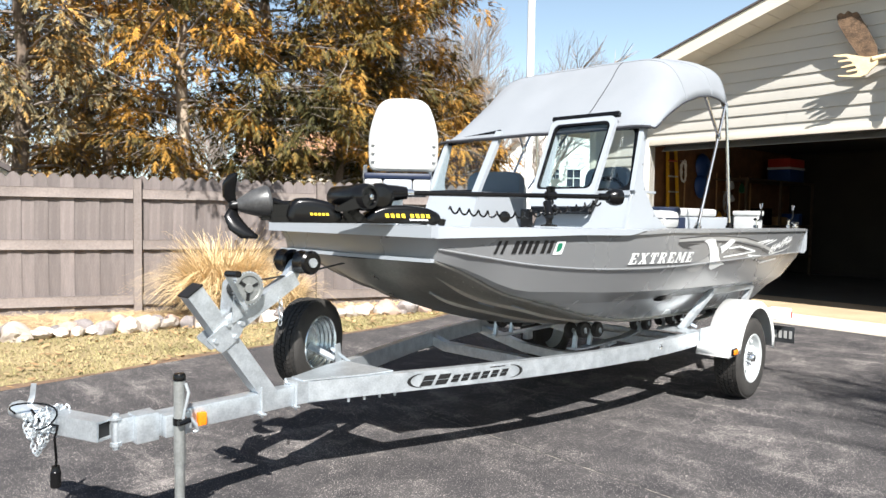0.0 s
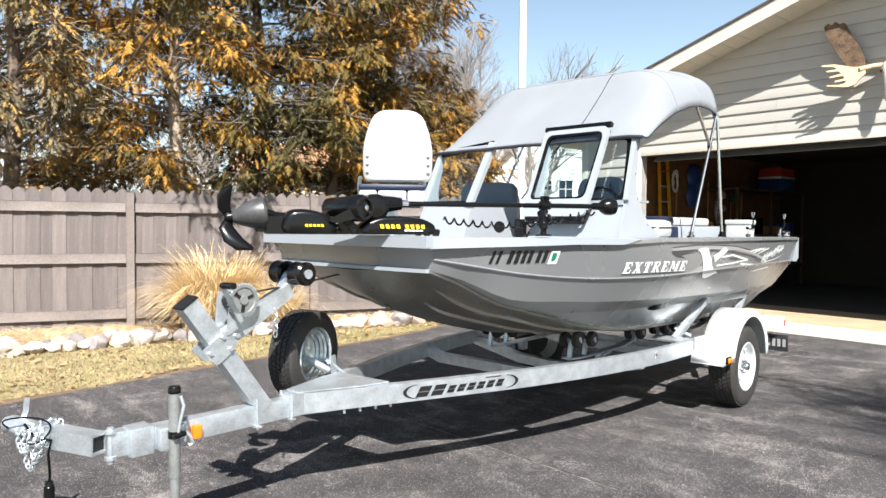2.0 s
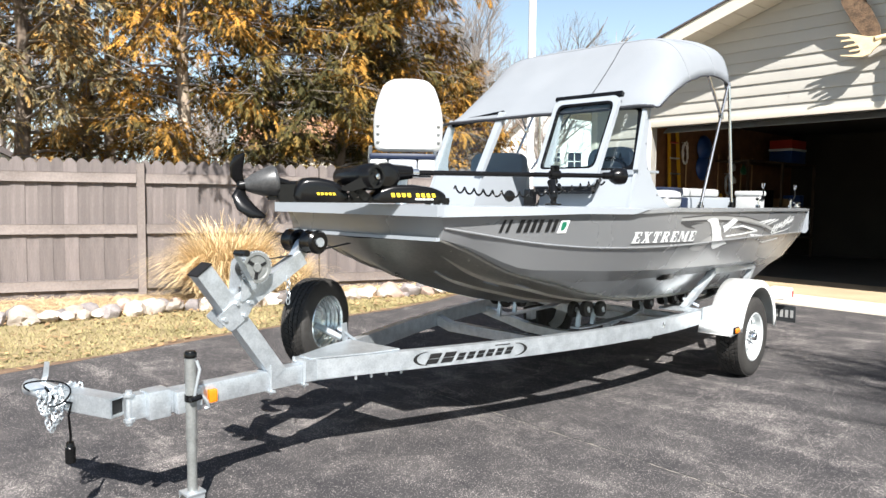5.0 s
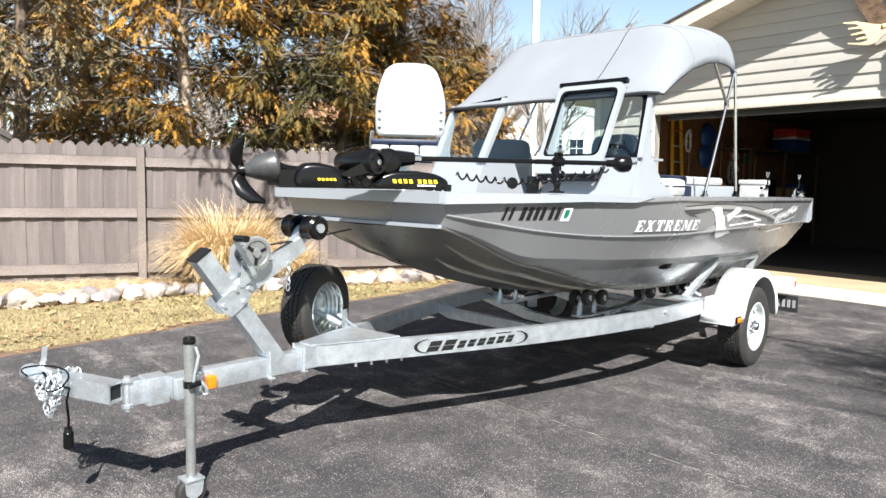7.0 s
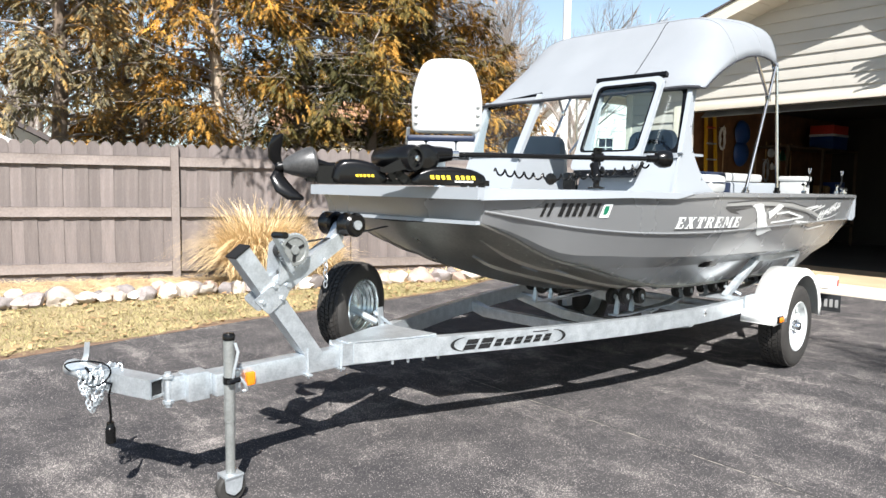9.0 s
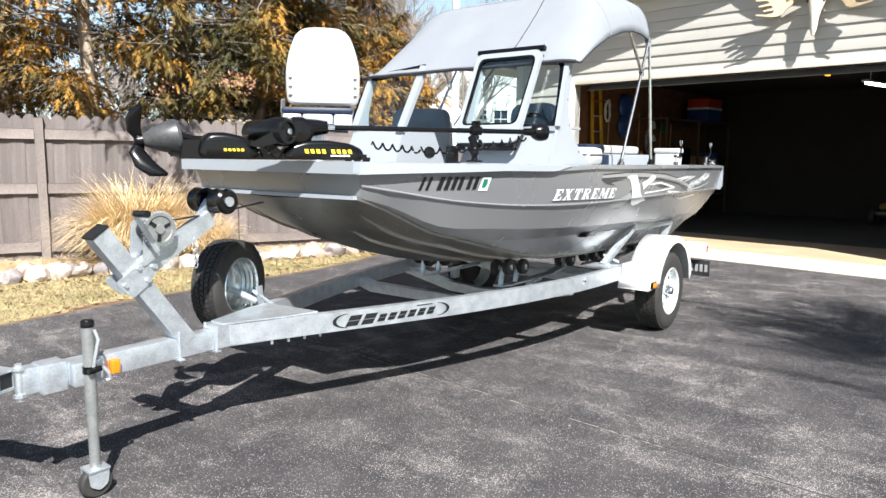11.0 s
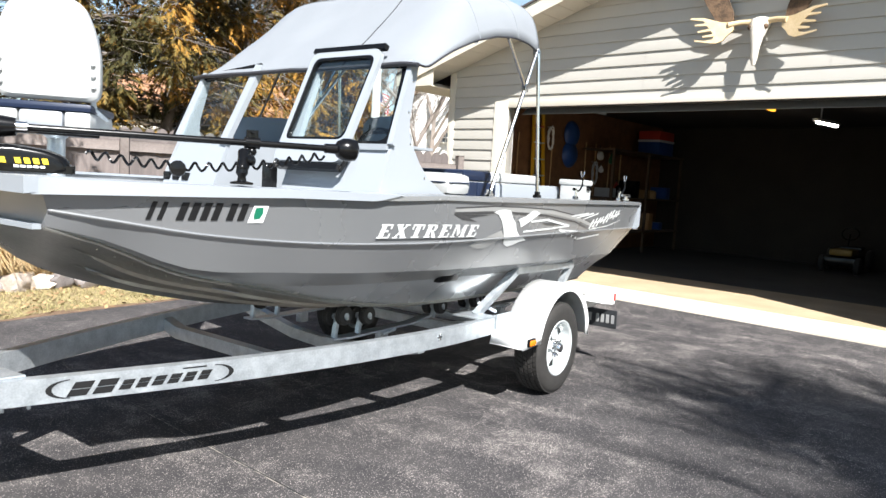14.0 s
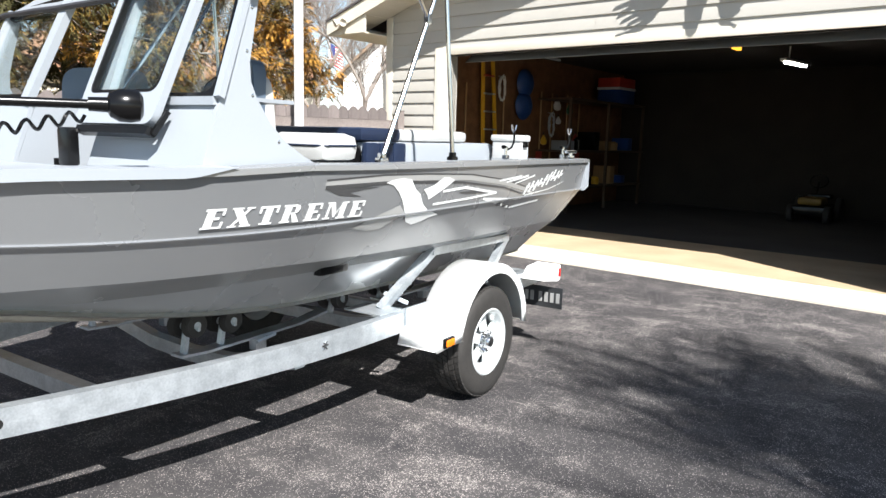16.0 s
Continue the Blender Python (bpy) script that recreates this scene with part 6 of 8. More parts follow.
rk = random.Random(3)
bm = bm_new()
h = 0.050
wrap_path = []
for k in range(34):
    q = 2 * math.pi * k / 11
    m = max(abs(math.cos(q)), abs(math.sin(q)))
    wrap_path.append(SB - sd * (0.01 + 0.0028 * k + 0.006 * math.sin(k * 1.7)) + sn * (h * math.cos(q) / m) + Vector((0, 0, h * math.sin(q) / m)))
chain(bm, wrap_path)
part("safety_chain", bm, M_GALV, trailer)
for k, (drop, off) in enumerate(((0.13, -0.05), (0.17, -0.02), (0.10, 0.01))):
    bm = bm_new()
    c = SB + sn * (0.054 + 0.006 * k) + sd * off
    chain(bm, [c + sd * (0.035 * math.cos(q)) + Vector((0, 0, 0.03 - drop * math.sin(q) ** 0.8)) for q in [math.pi * i / 12 for i in range(13)]])
    part("safety_chain", bm, M_GALV, trailer)

# jack with caster
jack = part("jack_tube", (lambda q: (add_tube(q, [(-4.36, -0.115, 0.28), (-4.36, -0.115, 0.655)], 0.0245, 18), add_tube(q, [(-4.36, -0.115, 0.03), (-4.36, -0.115, 0.30)], 0.0215, 18), q)[2])(bm_new()), M_ZINC, trailer)
bm = bm_new()
add_lathe(bm, [(0, 0), (0.027, 0), (0.028, 0.02), (0.023, 0.030), (0, 0.032)], (-4.36, -0.115, 0.652), (0, 0, 1), 18)
part("cap", bm, M_BLACK, jack)
bm = bm_new()
add_tube(bm, [(-4.345, -0.142, 0.64), (-4.335, -0.15, 0.60), (-4.352, -0.148, 0.52), (-4.36, -0.144, 0.46)], 0.007, 8)
part("crank_handle", bm, M_GALV, jack)
bm = bm_new()
add_tube(bm, [(-4.33, -0.15, 0.475), (-4.385, -0.155, 0.47)], 0.013, 8)
add_tube(bm, [(-4.36, -0.115, 0.455), (-4.36, -0.115, 0.485)], 0.0285, 18)
part("collar", bm, M_BLACK, jack)
bm = bm_new()
for s in (-1, 1):
    add_prism(bm, rounded([(-4.405, 0.035), (-4.315, 0.035), (-4.325, -0.035), (-4.36, -0.055), (-4.40, -0.03)], 0.012), 0.005, lambda u, v, dd: (u, -0.115 + s * 0.035 + dd, v))
add_box(bm, (-4.36, -0.115, 0.036), (0.09, 0.085, 0.012), None, 0.003)
part("caster_fork", bm, M_GALV, jack)
bm = bm_new()
add_lathe(bm, [(0.0, -0.022), (0.06, -0.022), (0.068, -0.014), (0.068, 0.014), (0.06, 0.022), (0.0, 0.022)], (-4.362, -0.115, -0.024), (0, 1, 0), 24)
part("caster_wheel", bm, M_RUBBER, jack)
bm = bm_new()
add_box(bm, (-4.35, -0.065, 0.446), (0.12, 0.05, 0.10), None, 0.006)
part("jack_bracket", bm, M_GALV, trailer)
bm = bm_new()
add_box(bm, (-4.225, -0.056, 0.44), (0.042, 0.03, 0.062), None, 0.008)
part("side_marker", bm, M_AMBER, trailer, "amber side marker lamp")
bm = bm_new()
add_tube(bm, [(-4.29, -0.075, 0.46), (-4.27, -0.085, 0.43), (-4.26, -0.085, 0.40), (-4.28, -0.08, 0.395)], 0.009, 8)
part("jack_pin", bm, M_GALV, trailer)

# maker's mark on the port rail: two sickles and plain bars
def on_rail(x, z, out):
    pts = rail_points(-1)
    for p, q in zip(pts, pts[1:]):
        if p.x <= x <= q.x:
            k = (x - p.x) / (q.x - p.x)
            c = p.lerp(q, k)
            n = Vector(((q - p).y, -(q - p).x, 0)).normalized()
            return Vector((c.x, c.y, c.z + z)) + n * (0.0265 + out)


def rail_mark(polys, m, name="maker_mark", out=0.002):
    bm = bm_new()
    for poly in polys:
        f = bm.faces.new([bm.verts.new((x, z, 0)) for x, z in poly])
        bmesh.ops.triangulate(bm, faces=[f], ngon_method='EAR_CLIP')
    bmesh.ops.remove_doubles(bm, verts=bm.verts[:], dist=0.0002)
    for k in range(24):
        bmesh.ops.bisect_plane(bm, geom=bm.verts[:] + bm.edges[:] + bm.faces[:], plane_co=(-3.2 + k * 0.05, 0, 0), plane_no=(1, 0, 0))
    for v in bm.verts:
        v.co = on_rail(v.co.x, v.co.y, out)
    return part(name, bm, m, trailer)


for c, sg in ((-3.02, -1), (-2.465, 1)):
    outer = [(c + sg * 0.085 * math.cos(t), 0.040 * math.sin(t)) for t in [radians(-88 + 176 * k / 12) for k in range(13)]]
    inner = [(c + sg * 0.066 * math.cos(t) - sg * 0.002, 0.037 * math.sin(t)) for t in [radians(88 - 176 * k / 12) for k in range(13)]]
    inner.reverse()
    rail_mark([[outer[k], outer[k + 1], inner[k + 1], inner[k]] for k in range(12)], M_INK)
for x0, w, h, z in [(-3.035, 0.07, 0.060, -0.034), (-2.945, 0.07, 0.060, -0.034)] + [(-2.85 + 0.062 * k, 0.044, 0.042, -0.028 + 0.001 * k) for k in range(6)]:
    for q in (0.0, 0.52):
        rail_mark([slant_bar(x0 + 0.55 * h * q, z + q * h, w, h * 0.47, 0.55)], M_INK)
rail_mark([slant_bar(-2.60, 0.034, 0.10, 0.006, 0.3)], M_INK)
bm = bm_new()
for k in range(6):
    t = radians(60 * k)
    add_bar(bm, [on_rail(-1.124, 0.012, 0.002), on_rail(-1.124, 0.012, 0.002) + Vector((0.022 * math.cos(t), -0.003, 0.022 * math.sin(t)))], 0.008, 0.004, (0, 1, 0))
part("rail_bolt", bm, M_CHROME, trailer)

# axle and cross members
bm = bm_new()
add_box(bm, (0, 0, 0.36), (0.06, 1.66, 0.06), None, 0.006)
part("axle", bm, M_GALV, trailer)


def cross(x0, pts, w=0.06, h=0.07):
    bm = bm_new()
    add_bar(bm, [(x0 + p[0], p[1], p[2]) for p in pts], w, h)
    part("cross_member", bm, M_GALV, trailer)


cross(-2.02, [(0, -0.60, 0.46), (0, -0.45, 0.42), (0, 0.45, 0.42), (0, 0.60, 0.46)])
cross(-1.25, [(0, -0.76, 0.43), (0, -0.62, 0.40), (0, -0.3, 0.335), (0, 0, 0.32), (0, 0.3, 0.335), (0, 0.62, 0.40), (0, 0.76, 0.43)])
cross(-0.45, [(0, -0.80, 0.45), (0, -0.4, 0.38), (0, 0.4, 0.38), (0, 0.80, 0.45)])
cross(1.02, [(0, -0.80, 0.48), (0, 0.80, 0.48)])
for side in (-1, 1):
    # roller cradles: flat bar with ribbed rollers at its ends
    for xa, xb, yy in ((-1.60, -0.66, 0.36), (-0.2, 0.85, 0.36)):
        bm = bm_new()
        add_bar(bm, [(xa, side * yy, 0.462), (xa + 0.15, side * yy, 0.452), (xb - 0.2, side * yy, 0.458), (xb, side * yy, 0.485)], 0.075, 0.012)
        add_box(bm, ((xa + xb) / 2, side * yy, 0.42), (0.07, 0.05, 0.08), None, 0.004)
        add_tube(bm, [((xa + xb) / 2 - 0.05, side * (yy + 0.05), 0.435), ((xa + xb) / 2 + 0.07, side * (yy + 0.05), 0.45)], 0.009, 6)
        part("cradle", bm, M_GALV, trailer)
        for x in (xa + 0.06, xa + 0.26, xb - 0.04, xb + 0.08):
            if x in (xb - 0.04,):
                continue
            for dy in (-0.05, 0.05):
                y = side * yy + dy
                zc = hull_at("bilge", x, 1).lerp(hull_at("keel", x), 1 - abs(y) / hull_at("bilge", x, 1).y).z - 0.062
                r = part("keel_roller", (lambda q: (add_lathe(q, [(0, -0.024), (0.05, -0.024), (0.056, -0.018), (0.050, -0.010), (0.058, -0.004), (0.050, 0.004), (0.058, 0.010), (0.052, 0.02), (0.046, 0.024), (0, 0.024)], (x, y, zc), (0, 1, 0), 26), q)[1])(bm_new()), M_RUBBER, trailer)
                bm = bm_new()
                add_lathe(bm, [(0, -0.027), (0.018, -0.027), (0.018, 0.027), (0, 0.027)], (x, y, zc), (0, 1, 0), 14)
                part("roller_hub", bm, M_GALV, r)
            bm = bm_new()
            add_tube(bm, [(x, side * yy - 0.085, zc), (x, side * yy + 0.085, zc)], 0.009, 8)
            add_bar(bm, [(x, side * yy, zc), (x - 0.02, side * yy, 0.46)], 0.02, 0.03, (0, 1, 0))
            part("roller_axle", bm, M_GALV, trailer)
    # guide bunk: sloped post, top bar and rear post
    bm = bm_new()
    add_bar(bm, [(-0.585, side * 0.70, 0.525), (-0.23, side * 0.795, 0.818)], 0.05, 0.045, (0, 1, 0.2))
    part("bunk_post", bm, M_GALV, trailer)
    bm = bm_new()
    add_bar(bm, [(-0.255, side * 0.795, 0.815), (0.68, side * 0.78, 0.795)], 0.05, 0.045)
    part("bunk_bar", bm, M_GALV, trailer)
    bm = bm_new()
    add_bar(bm, [(0.66, side * 0.78, 0.79), (0.44, side * 0.76, 0.53)], 0.045, 0.045, (0, 1, 0))
    part("bunk_post", bm, M_GALV, trailer)
    bm = bm_new()
    add_bar(bm, [(-0.30, side * 0.765, 0.835), (0.66, side * 0.75, 0.815)], 0.03, 0.05)
    part("bunk_pad", bm, M_INK, trailer)
    bm = bm_new()
    add_box(bm, (-0.62, side * 0.68, 0.533), (0.18, 0.24, 0.008))
    part("bunk_foot", bm, M_GALV, trailer)
    bm = bm_new()
    add_bar(bm, [(-0.50, side * 0.66, 0.60), (-0.40, side * 0.75, 0.535)], 0.022, 0.012, (0, 1, 0))
    part("bunk_brace", bm, M_GALV, trailer)
    # fender: an arched skin with a front skirt and an outer lip
    arc = [(-0.61, 0.372), (-0.585, 0.44)] + [(0.0 + 0.425 * math.cos(t), 0.315 + 0.425 * math.sin(t)) for t in [radians(152 - 8.5 * k) for k in range(17)]] + [(0.415, 0.33)]
    y0, y1 = side * 0.84, side * 1.085
    bm = bm_new()
    rows = [[(x, y0, z) for x, z in arc], [(x, y1 - side * 0.015, z) for x, z in arc], [(x * 0.99, y1, z - 0.012) for x, z in arc]]
    inner = [(-0.36, 0.372), (-0.35, 0.42)] + [(0.0 + 0.36 * math.cos(t), 0.325 + 0.36 * math.sin(t)) for t in [radians(152 - 8.5 * k) for k in range(17)]] + [(0.36, 0.33)]
    rows.append([(x, y1, z) for x, z in inner])
    rows.append([(x, y1 - side * 0.012, z - 0.002) for x, z in inner])
    quadgrid(bm, rows)
    quadgrid(bm, [[(-0.61, y0, 0.372), (-0.61, y1 - side * 0.015, 0.372)], [(-0.36, y0, 0.372), (-0.36, y1, 0.372)]])
    fender = part("fender", bm, M_WHITE, trailer, "white painted fender")
    md = fender.modifiers.new("thick", 'SOLIDIFY')
    md.thickness = 0.006
    bm = bm_new()
    add_box(bm, (-0.505, y1 + side * 0.006, 0.40), (0.10, 0.02, 0.055), None, 0.012)
    part("marker_rim", bm, M_BLACK, fender)
    bm = bm_new()
    add_box(bm, (-0.505, y1 + side * 0.014, 0.40), (0.076, 0.02, 0.036), None, 0.008)
    part("marker_lens", bm, M_AMBER, fender, "amber marker lamp")
    bm = bm_new()
    add_box(bm, (-0.05, side * 0.845, 0.50), (1.0, 0.012, 0.10), None, 0.003)
    part("fender_bracket", bm, M_GALV, trailer)
    # tail lamp box
    bm = bm_new()
    add_prism(bm, rounded([(0.80, 0.50), (1.06, 0.46), (1.10, 0.47), (1.10, 0.57), (1.06, 0.585), (0.88, 0.575)], 0.012), 0.16, lambda u, v, dd: (u, side * (0.85 + dd), v))
    box = part("tail_lamp", bm, M_WHITE, trailer, "white tail lamp housing with a red lens")
    bm = bm_new()
    add_box(bm, (1.104, side * 0.93, 0.52), (0.02, 0.15, 0.08), None, 0.005)
    add_box(bm, (1.085, side * 1.008, 0.52), (0.035, 0.012, 0.06), None, 0.004)
    part("lens", bm, M_RED, box, "red lens")
# number plate with plain bars
bm = bm_new()
add_box(bm, (1.06, -0.90, 0.335), (0.006, 0.305, 0.152), None, 0.0)
plate = part("number_plate", bm, mat("plate_back", (0.07, 0.075, 0.08), 0.4, 0.5, second=(0.05, 0.052, 0.056), amount=0.5), trailer, "dark metal number plate")
for k in range(6):
    bm = bm_new()
    add_box(bm, (1.054, -1.02 + 0.045 * k + (0.02 if k > 3 else 0), 0.335), (0.005, 0.026, 0.07), None, 0.0)
    part("plate_bar", bm, M_MGREY, plate)


# ---- wheels ----
def wheel(name, centre, axis, rim_mat, label, parent=None, spoked=True, back=False, size=1.0):
    """A tyre with grooved tread, on a steel rim; axis points to its outer face."""
    c, ax = Vector(centre), Vector(axis).normalized()
    root = part(name, bm_new(), M_RUBBER, parent) if parent else thing(name, c - Vector((0, 0, 0.33)), label, "wheel")
    bm = bm_new()
    prof = [(0.188, -0.09), (0.20, -0.10), (0.25, -0.106), (0.292, -0.101), (0.311, -0.09), (0.317, -0.08), (0.3175, 0.08), (0.311, 0.09), (0.292, 0.101), (0.25, 0.106), (0.20, 0.10), (0.188, 0.09)]
    add_lathe(bm, prof, c, ax, 64, True)
    # tread blocks in five staggered rows, parted by grooves and sipes
    a, b = frame_at(ax)
    n = 58
    for row, (z, w) in enumerate(((-0.072, 0.026), (-0.036, 0.030), (0.0, 0.026), (0.036, 0.030), (0.072, 0.026))):
        for k in range(n):
            t0 = 2 * math.pi * (k + 0.5 * (row % 2)) / n
            ring = []
            for r in (0.314, 0.327 - 0.004 * (abs(z) > 0.06)):
                for sa, sz in ((-1, -1), (1, -1), (1, 1), (-1, 1)):
                    t = t0 + sa * 0.40 * 2 * math.pi / n + 0.02 * sz * (1 if z > 0 else -1)
                    ring.append(bm.verts.new(c + (a * math.cos(t) + b * math.sin(t)) * r + ax * (z + sz * w / 2)))
            for f in ((4, 5, 6, 7), (0, 1, 5, 4), (1, 2, 6, 5), (2, 3, 7, 6), (3, 0, 4, 7)):
                bm.faces.new([ring[i] for i in f])
    part("tyre", bm, M_RUBBER, root, sharp=28)
    bm = bm_new()
    if back:
        prof = [(0.205, -0.10), (0.200, -0.106), (0.193, -0.10), (0.187, -0.085), (0.190, -0.072), (0.176, -0.058), (0.179, -0.044), (0.164, -0.030), (0.167, -0.015), (0.152, 0.0), (0.155, 0.014), (0.140, 0.028), (0.12, 0.036), (0.05, 0.04), (0.035, 0.02), (0, 0.02)]
        add_lathe(bm, [(r, -z) for r, z in prof], c, ax, 40)
    else:
        prof = [(0.19, -0.09), (0.175, -0.06), (0.165, 0.0), (0.17, 0.05), (0.182, 0.085), (0.192, 0.096), (0.198, 0.098), (0.192, 0.102), (0.176, 0.094), (0.160, 0.055), (0.155, 0.03)]
        add_lathe(bm, prof, c, ax, 40)
    rim = part("rim", bm, rim_mat, root)
    if spoked:
        for k in range(5):
            bm = bm_new()
            t = 2 * math.pi * k / 5 + 0.35
            e = a * math.cos(t) + b * math.sin(t)
            tn = ax.cross(e)
            q = lambda r, w, z: c + e * r + tn * w + ax * z
            rows = [[q(0.06, -0.032, 0.05), q(0.06, -0.026, 0.07), q(0.06, 0.026, 0.07), q(0.06, 0.032, 0.05)], [q(0.115, -0.034, 0.035), q(0.115, -0.026, 0.055), q(0.115, 0.026, 0.055), q(0.115, 0.034, 0.035)], [q(0.162, -0.042, 0.03), q(0.162, -0.034, 0.052), q(0.162, 0.034, 0.052), q(0.162, 0.042, 0.03)]]
            vs = quadgrid(bm, rows)
            part("spoke", bm, rim_mat, rim)
        bm = bm_new()
        add_lathe(bm, [(0.075, 0.03), (0.07, 0.068), (0.04, 0.072), (0.036, 0.10), (0.03, 0.112), (0.0, 0.114)], c, ax, 26)
        part("hub_cap", bm, M_CHROME, rim)
        # Flat black disc added as the shade seen through the spoke gaps.
        bm = bm_new()
        add_lathe(bm, [(0.15, 0.012), (0.0, 0.012)], c, ax, 20)
        part("spoke_shade_disc", bm, M_INK, rim)
        for k in range(5):
            t = 2 * math.pi * (k + 0.5) / 5 + 0.35
            e = a * math.cos(t) + b * math.sin(t)
            bm = bm_new()
            add_tube(bm, [c + e * 0.055 + ax * 0.065, c + e * 0.055 + ax * 0.088], 0.010, 6)
            part("lug_nut", bm, M_CHROME, rim)
    if size != 1.0:
        for ob in root.children_recursive:
            ob.data.transform(Matrix.Translation(c) @ Matrix.Scale(size, 4) @ Matrix.Translation(-c))
    return root


M_RIMG = mat("bright_galvanised_rim", (0.74, 0.79, 0.80), 0.24, 0.95, second=(0.58, 0.63, 0.64), scale=14, amount=0.6, bump=0.03)
M_RIMW = mat("white_rim", (0.66, 0.69, 0.69), 0.32, 0.25, second=(0.56, 0.59, 0.59), scale=20, amount=0.4, bump=0.02)
for side in (-1, 1):
    w = wheel("trailer_wheel", (0, side * 0.955, 0.276), (0, side, 0), M_RIMW, "black trailer tyre on a white spoked rim")
    w["group"] = "trailer wheels"
spare = wheel("spare_wheel", (-3.31, 0.375, 0.622), (0.34, -0.94, 0), M_RIMG, "spare tyre on a galvanised rim bolted to the trailer rail", None, False, True, 0.81)
bm = bm_new()
add_tube(bm, [(-3.31, 0.375, 0.60), (-3.23, 0.23, 0.53)], 0.02, 10)
add_bar(bm, [(-3.21, 0.215, 0.46), (-3.22, 0.225, 0.62)], 0.05, 0.01, (0.3, -1, 0))
add_bar(bm, [(-3.14, 0.20, 0.50), (-3.26, 0.23, 0.60)], 0.014, 0.014, (0.3, -1, 0))
part("spare_carrier", bm, M_GALV, trailer)


# ---- border stones, grass clump ----
def stone(i, x, y, s, rr, z=0.33):
    bm = bm_new()
    add_blob(bm, (0, 0, 0), (s * rr.uniform(0.95, 1.45), s * rr.uniform(0.75, 1.0), s * rr.uniform(0.55, 0.85)), 3, 0.35, i)
    # knock flat facets off the rounded lump
    for _ in range(5):
        n = Vector((rr.gauss(0, 1), rr.gauss(0, 1), rr.gauss(0.4, 0.8))).normalized()
        lim = s * rr.uniform(0.55, 0.8)
        for v in bm.verts:
            k = v.co.dot(n) - lim
            if k > 0:
                v.co -= n * (k * 0.85)
    for v in bm.verts:
        v.co *= 1 + 0.03 * noise.noise(v.co * 22)
    m, lab = rr.choice(((M_ROCK, "pale"), (M_ROCK, "pale"), (M_ROCK, "pale"), (M_ROCKG, "dark grey"), (M_ROCKP, "pinkish"), (M_ROCKG, "grey")))
    ob = new("border_stone", mesh_of("border_stone", bm, m, 30))
    ob.matrix_basis = pose(x, y, s * z, rr.uniform(-15, 15), rr.uniform(-15, 15), rr.uniform(0, 360))
    tagged(ob, "rounded " + lab + " field stone edging the planting bed", "stone", "border stones")


rr = random.Random(21)
EDGE_LINE = [(-9.5, 7.0), (-7.0, 6.25), (-5.4, 5.8), (-4.1, 5.42), (-3.3, 5.22), (-2.2, 5.05), (-0.9, 4.7), (0.4, 4.3), (1.5, 3.92), (2.6, 4.0)]
i = 0
for (xa, ya), (xb, yb) in zip(EDGE_LINE, EDGE_LINE[1:]):
    ln = math.hypot(xb - xa, yb - ya)
    for row in (0, 1):
        s = 0.0
        while s < ln:
            sz = rr.uniform(0.075, 0.165) if row == 0 else rr.uniform(0.06, 0.125)
            k = s / ln
            stone(i, xa + (xb - xa) * k + rr.uniform(-0.03, 0.03), ya + (yb - ya) * k + rr.uniform(-0.05, 0.05) + 0.15 * row, sz, rr, 0.33 if row == 0 else 0.62)
            s += sz * (rr.uniform(1.45, 1.9) if row == 0 else rr.uniform(1.7, 3.2))
            i += 1

M_STRAW = mat("straw_blade", (0.84, 0.66, 0.38), 0.7, second=(0.48, 0.33, 0.16), scale=3, fine=40, amount=0.8, bump=0.0, per_island=0.3)


def blade(bm, base, d, ln, w, droop, rb):
    """A long thin leaf that rises, arches over and hangs, with a slight curl."""
    d = Vector((d[0], d[1], 0))
    n = Vector((-d.y, d.x, 0))
    curl = rb.uniform(-0.22, 0.22)
    prev = None
    for k in range(7):
        t = k / 6
        p = Vector(base) + d * (ln * (0.10 * t + 0.52 * droop * t * t)) + n * (ln * curl * t * t) + Vector((0, 0, ln * (t * (1 - 0.10 * droop) - 0.56 * droop * t ** 3)))
        ww = n * (w * (1 - t * 0.85))
        cur = (bm.verts.new(p - ww), bm.verts.new(p + ww))
        if prev:
            bm.faces.new((prev[0], prev[1], cur[1], cur[0]))
        prev = cur


def grass_clump(x, y, count, ln, spread, seed, label):
    rb = random.Random(seed)
    bm = bm_new()
    for _ in range(count):
        a = rb.uniform(0, 2 * math.pi)
        r = spread * math.sqrt(rb.random())
        aa = a + rb.uniform(-0.6, 0.6)
        blade(bm, (x + r * math.cos(a), y + r * math.sin(a) * 0.7, 0.03), (math.cos(aa), math.sin(aa)), ln * rb.uniform(0.30, 1.12), rb.uniform(0.0035, 0.0085), rb.uniform(0.25, 1.25), rb)
    tagged(part("ornamental_grass", bm, M_STRAW), label, "grass clump")


grass_clump(-1.12, 5.30, 6500, 1.28, 0.40, 2, "tall dried ornamental grass clump bending over, straw coloured")
grass_clump(-0.50, 5.10, 1500, 0.85, 0.45, 3, "low dried ornamental grass beside the tall clump")

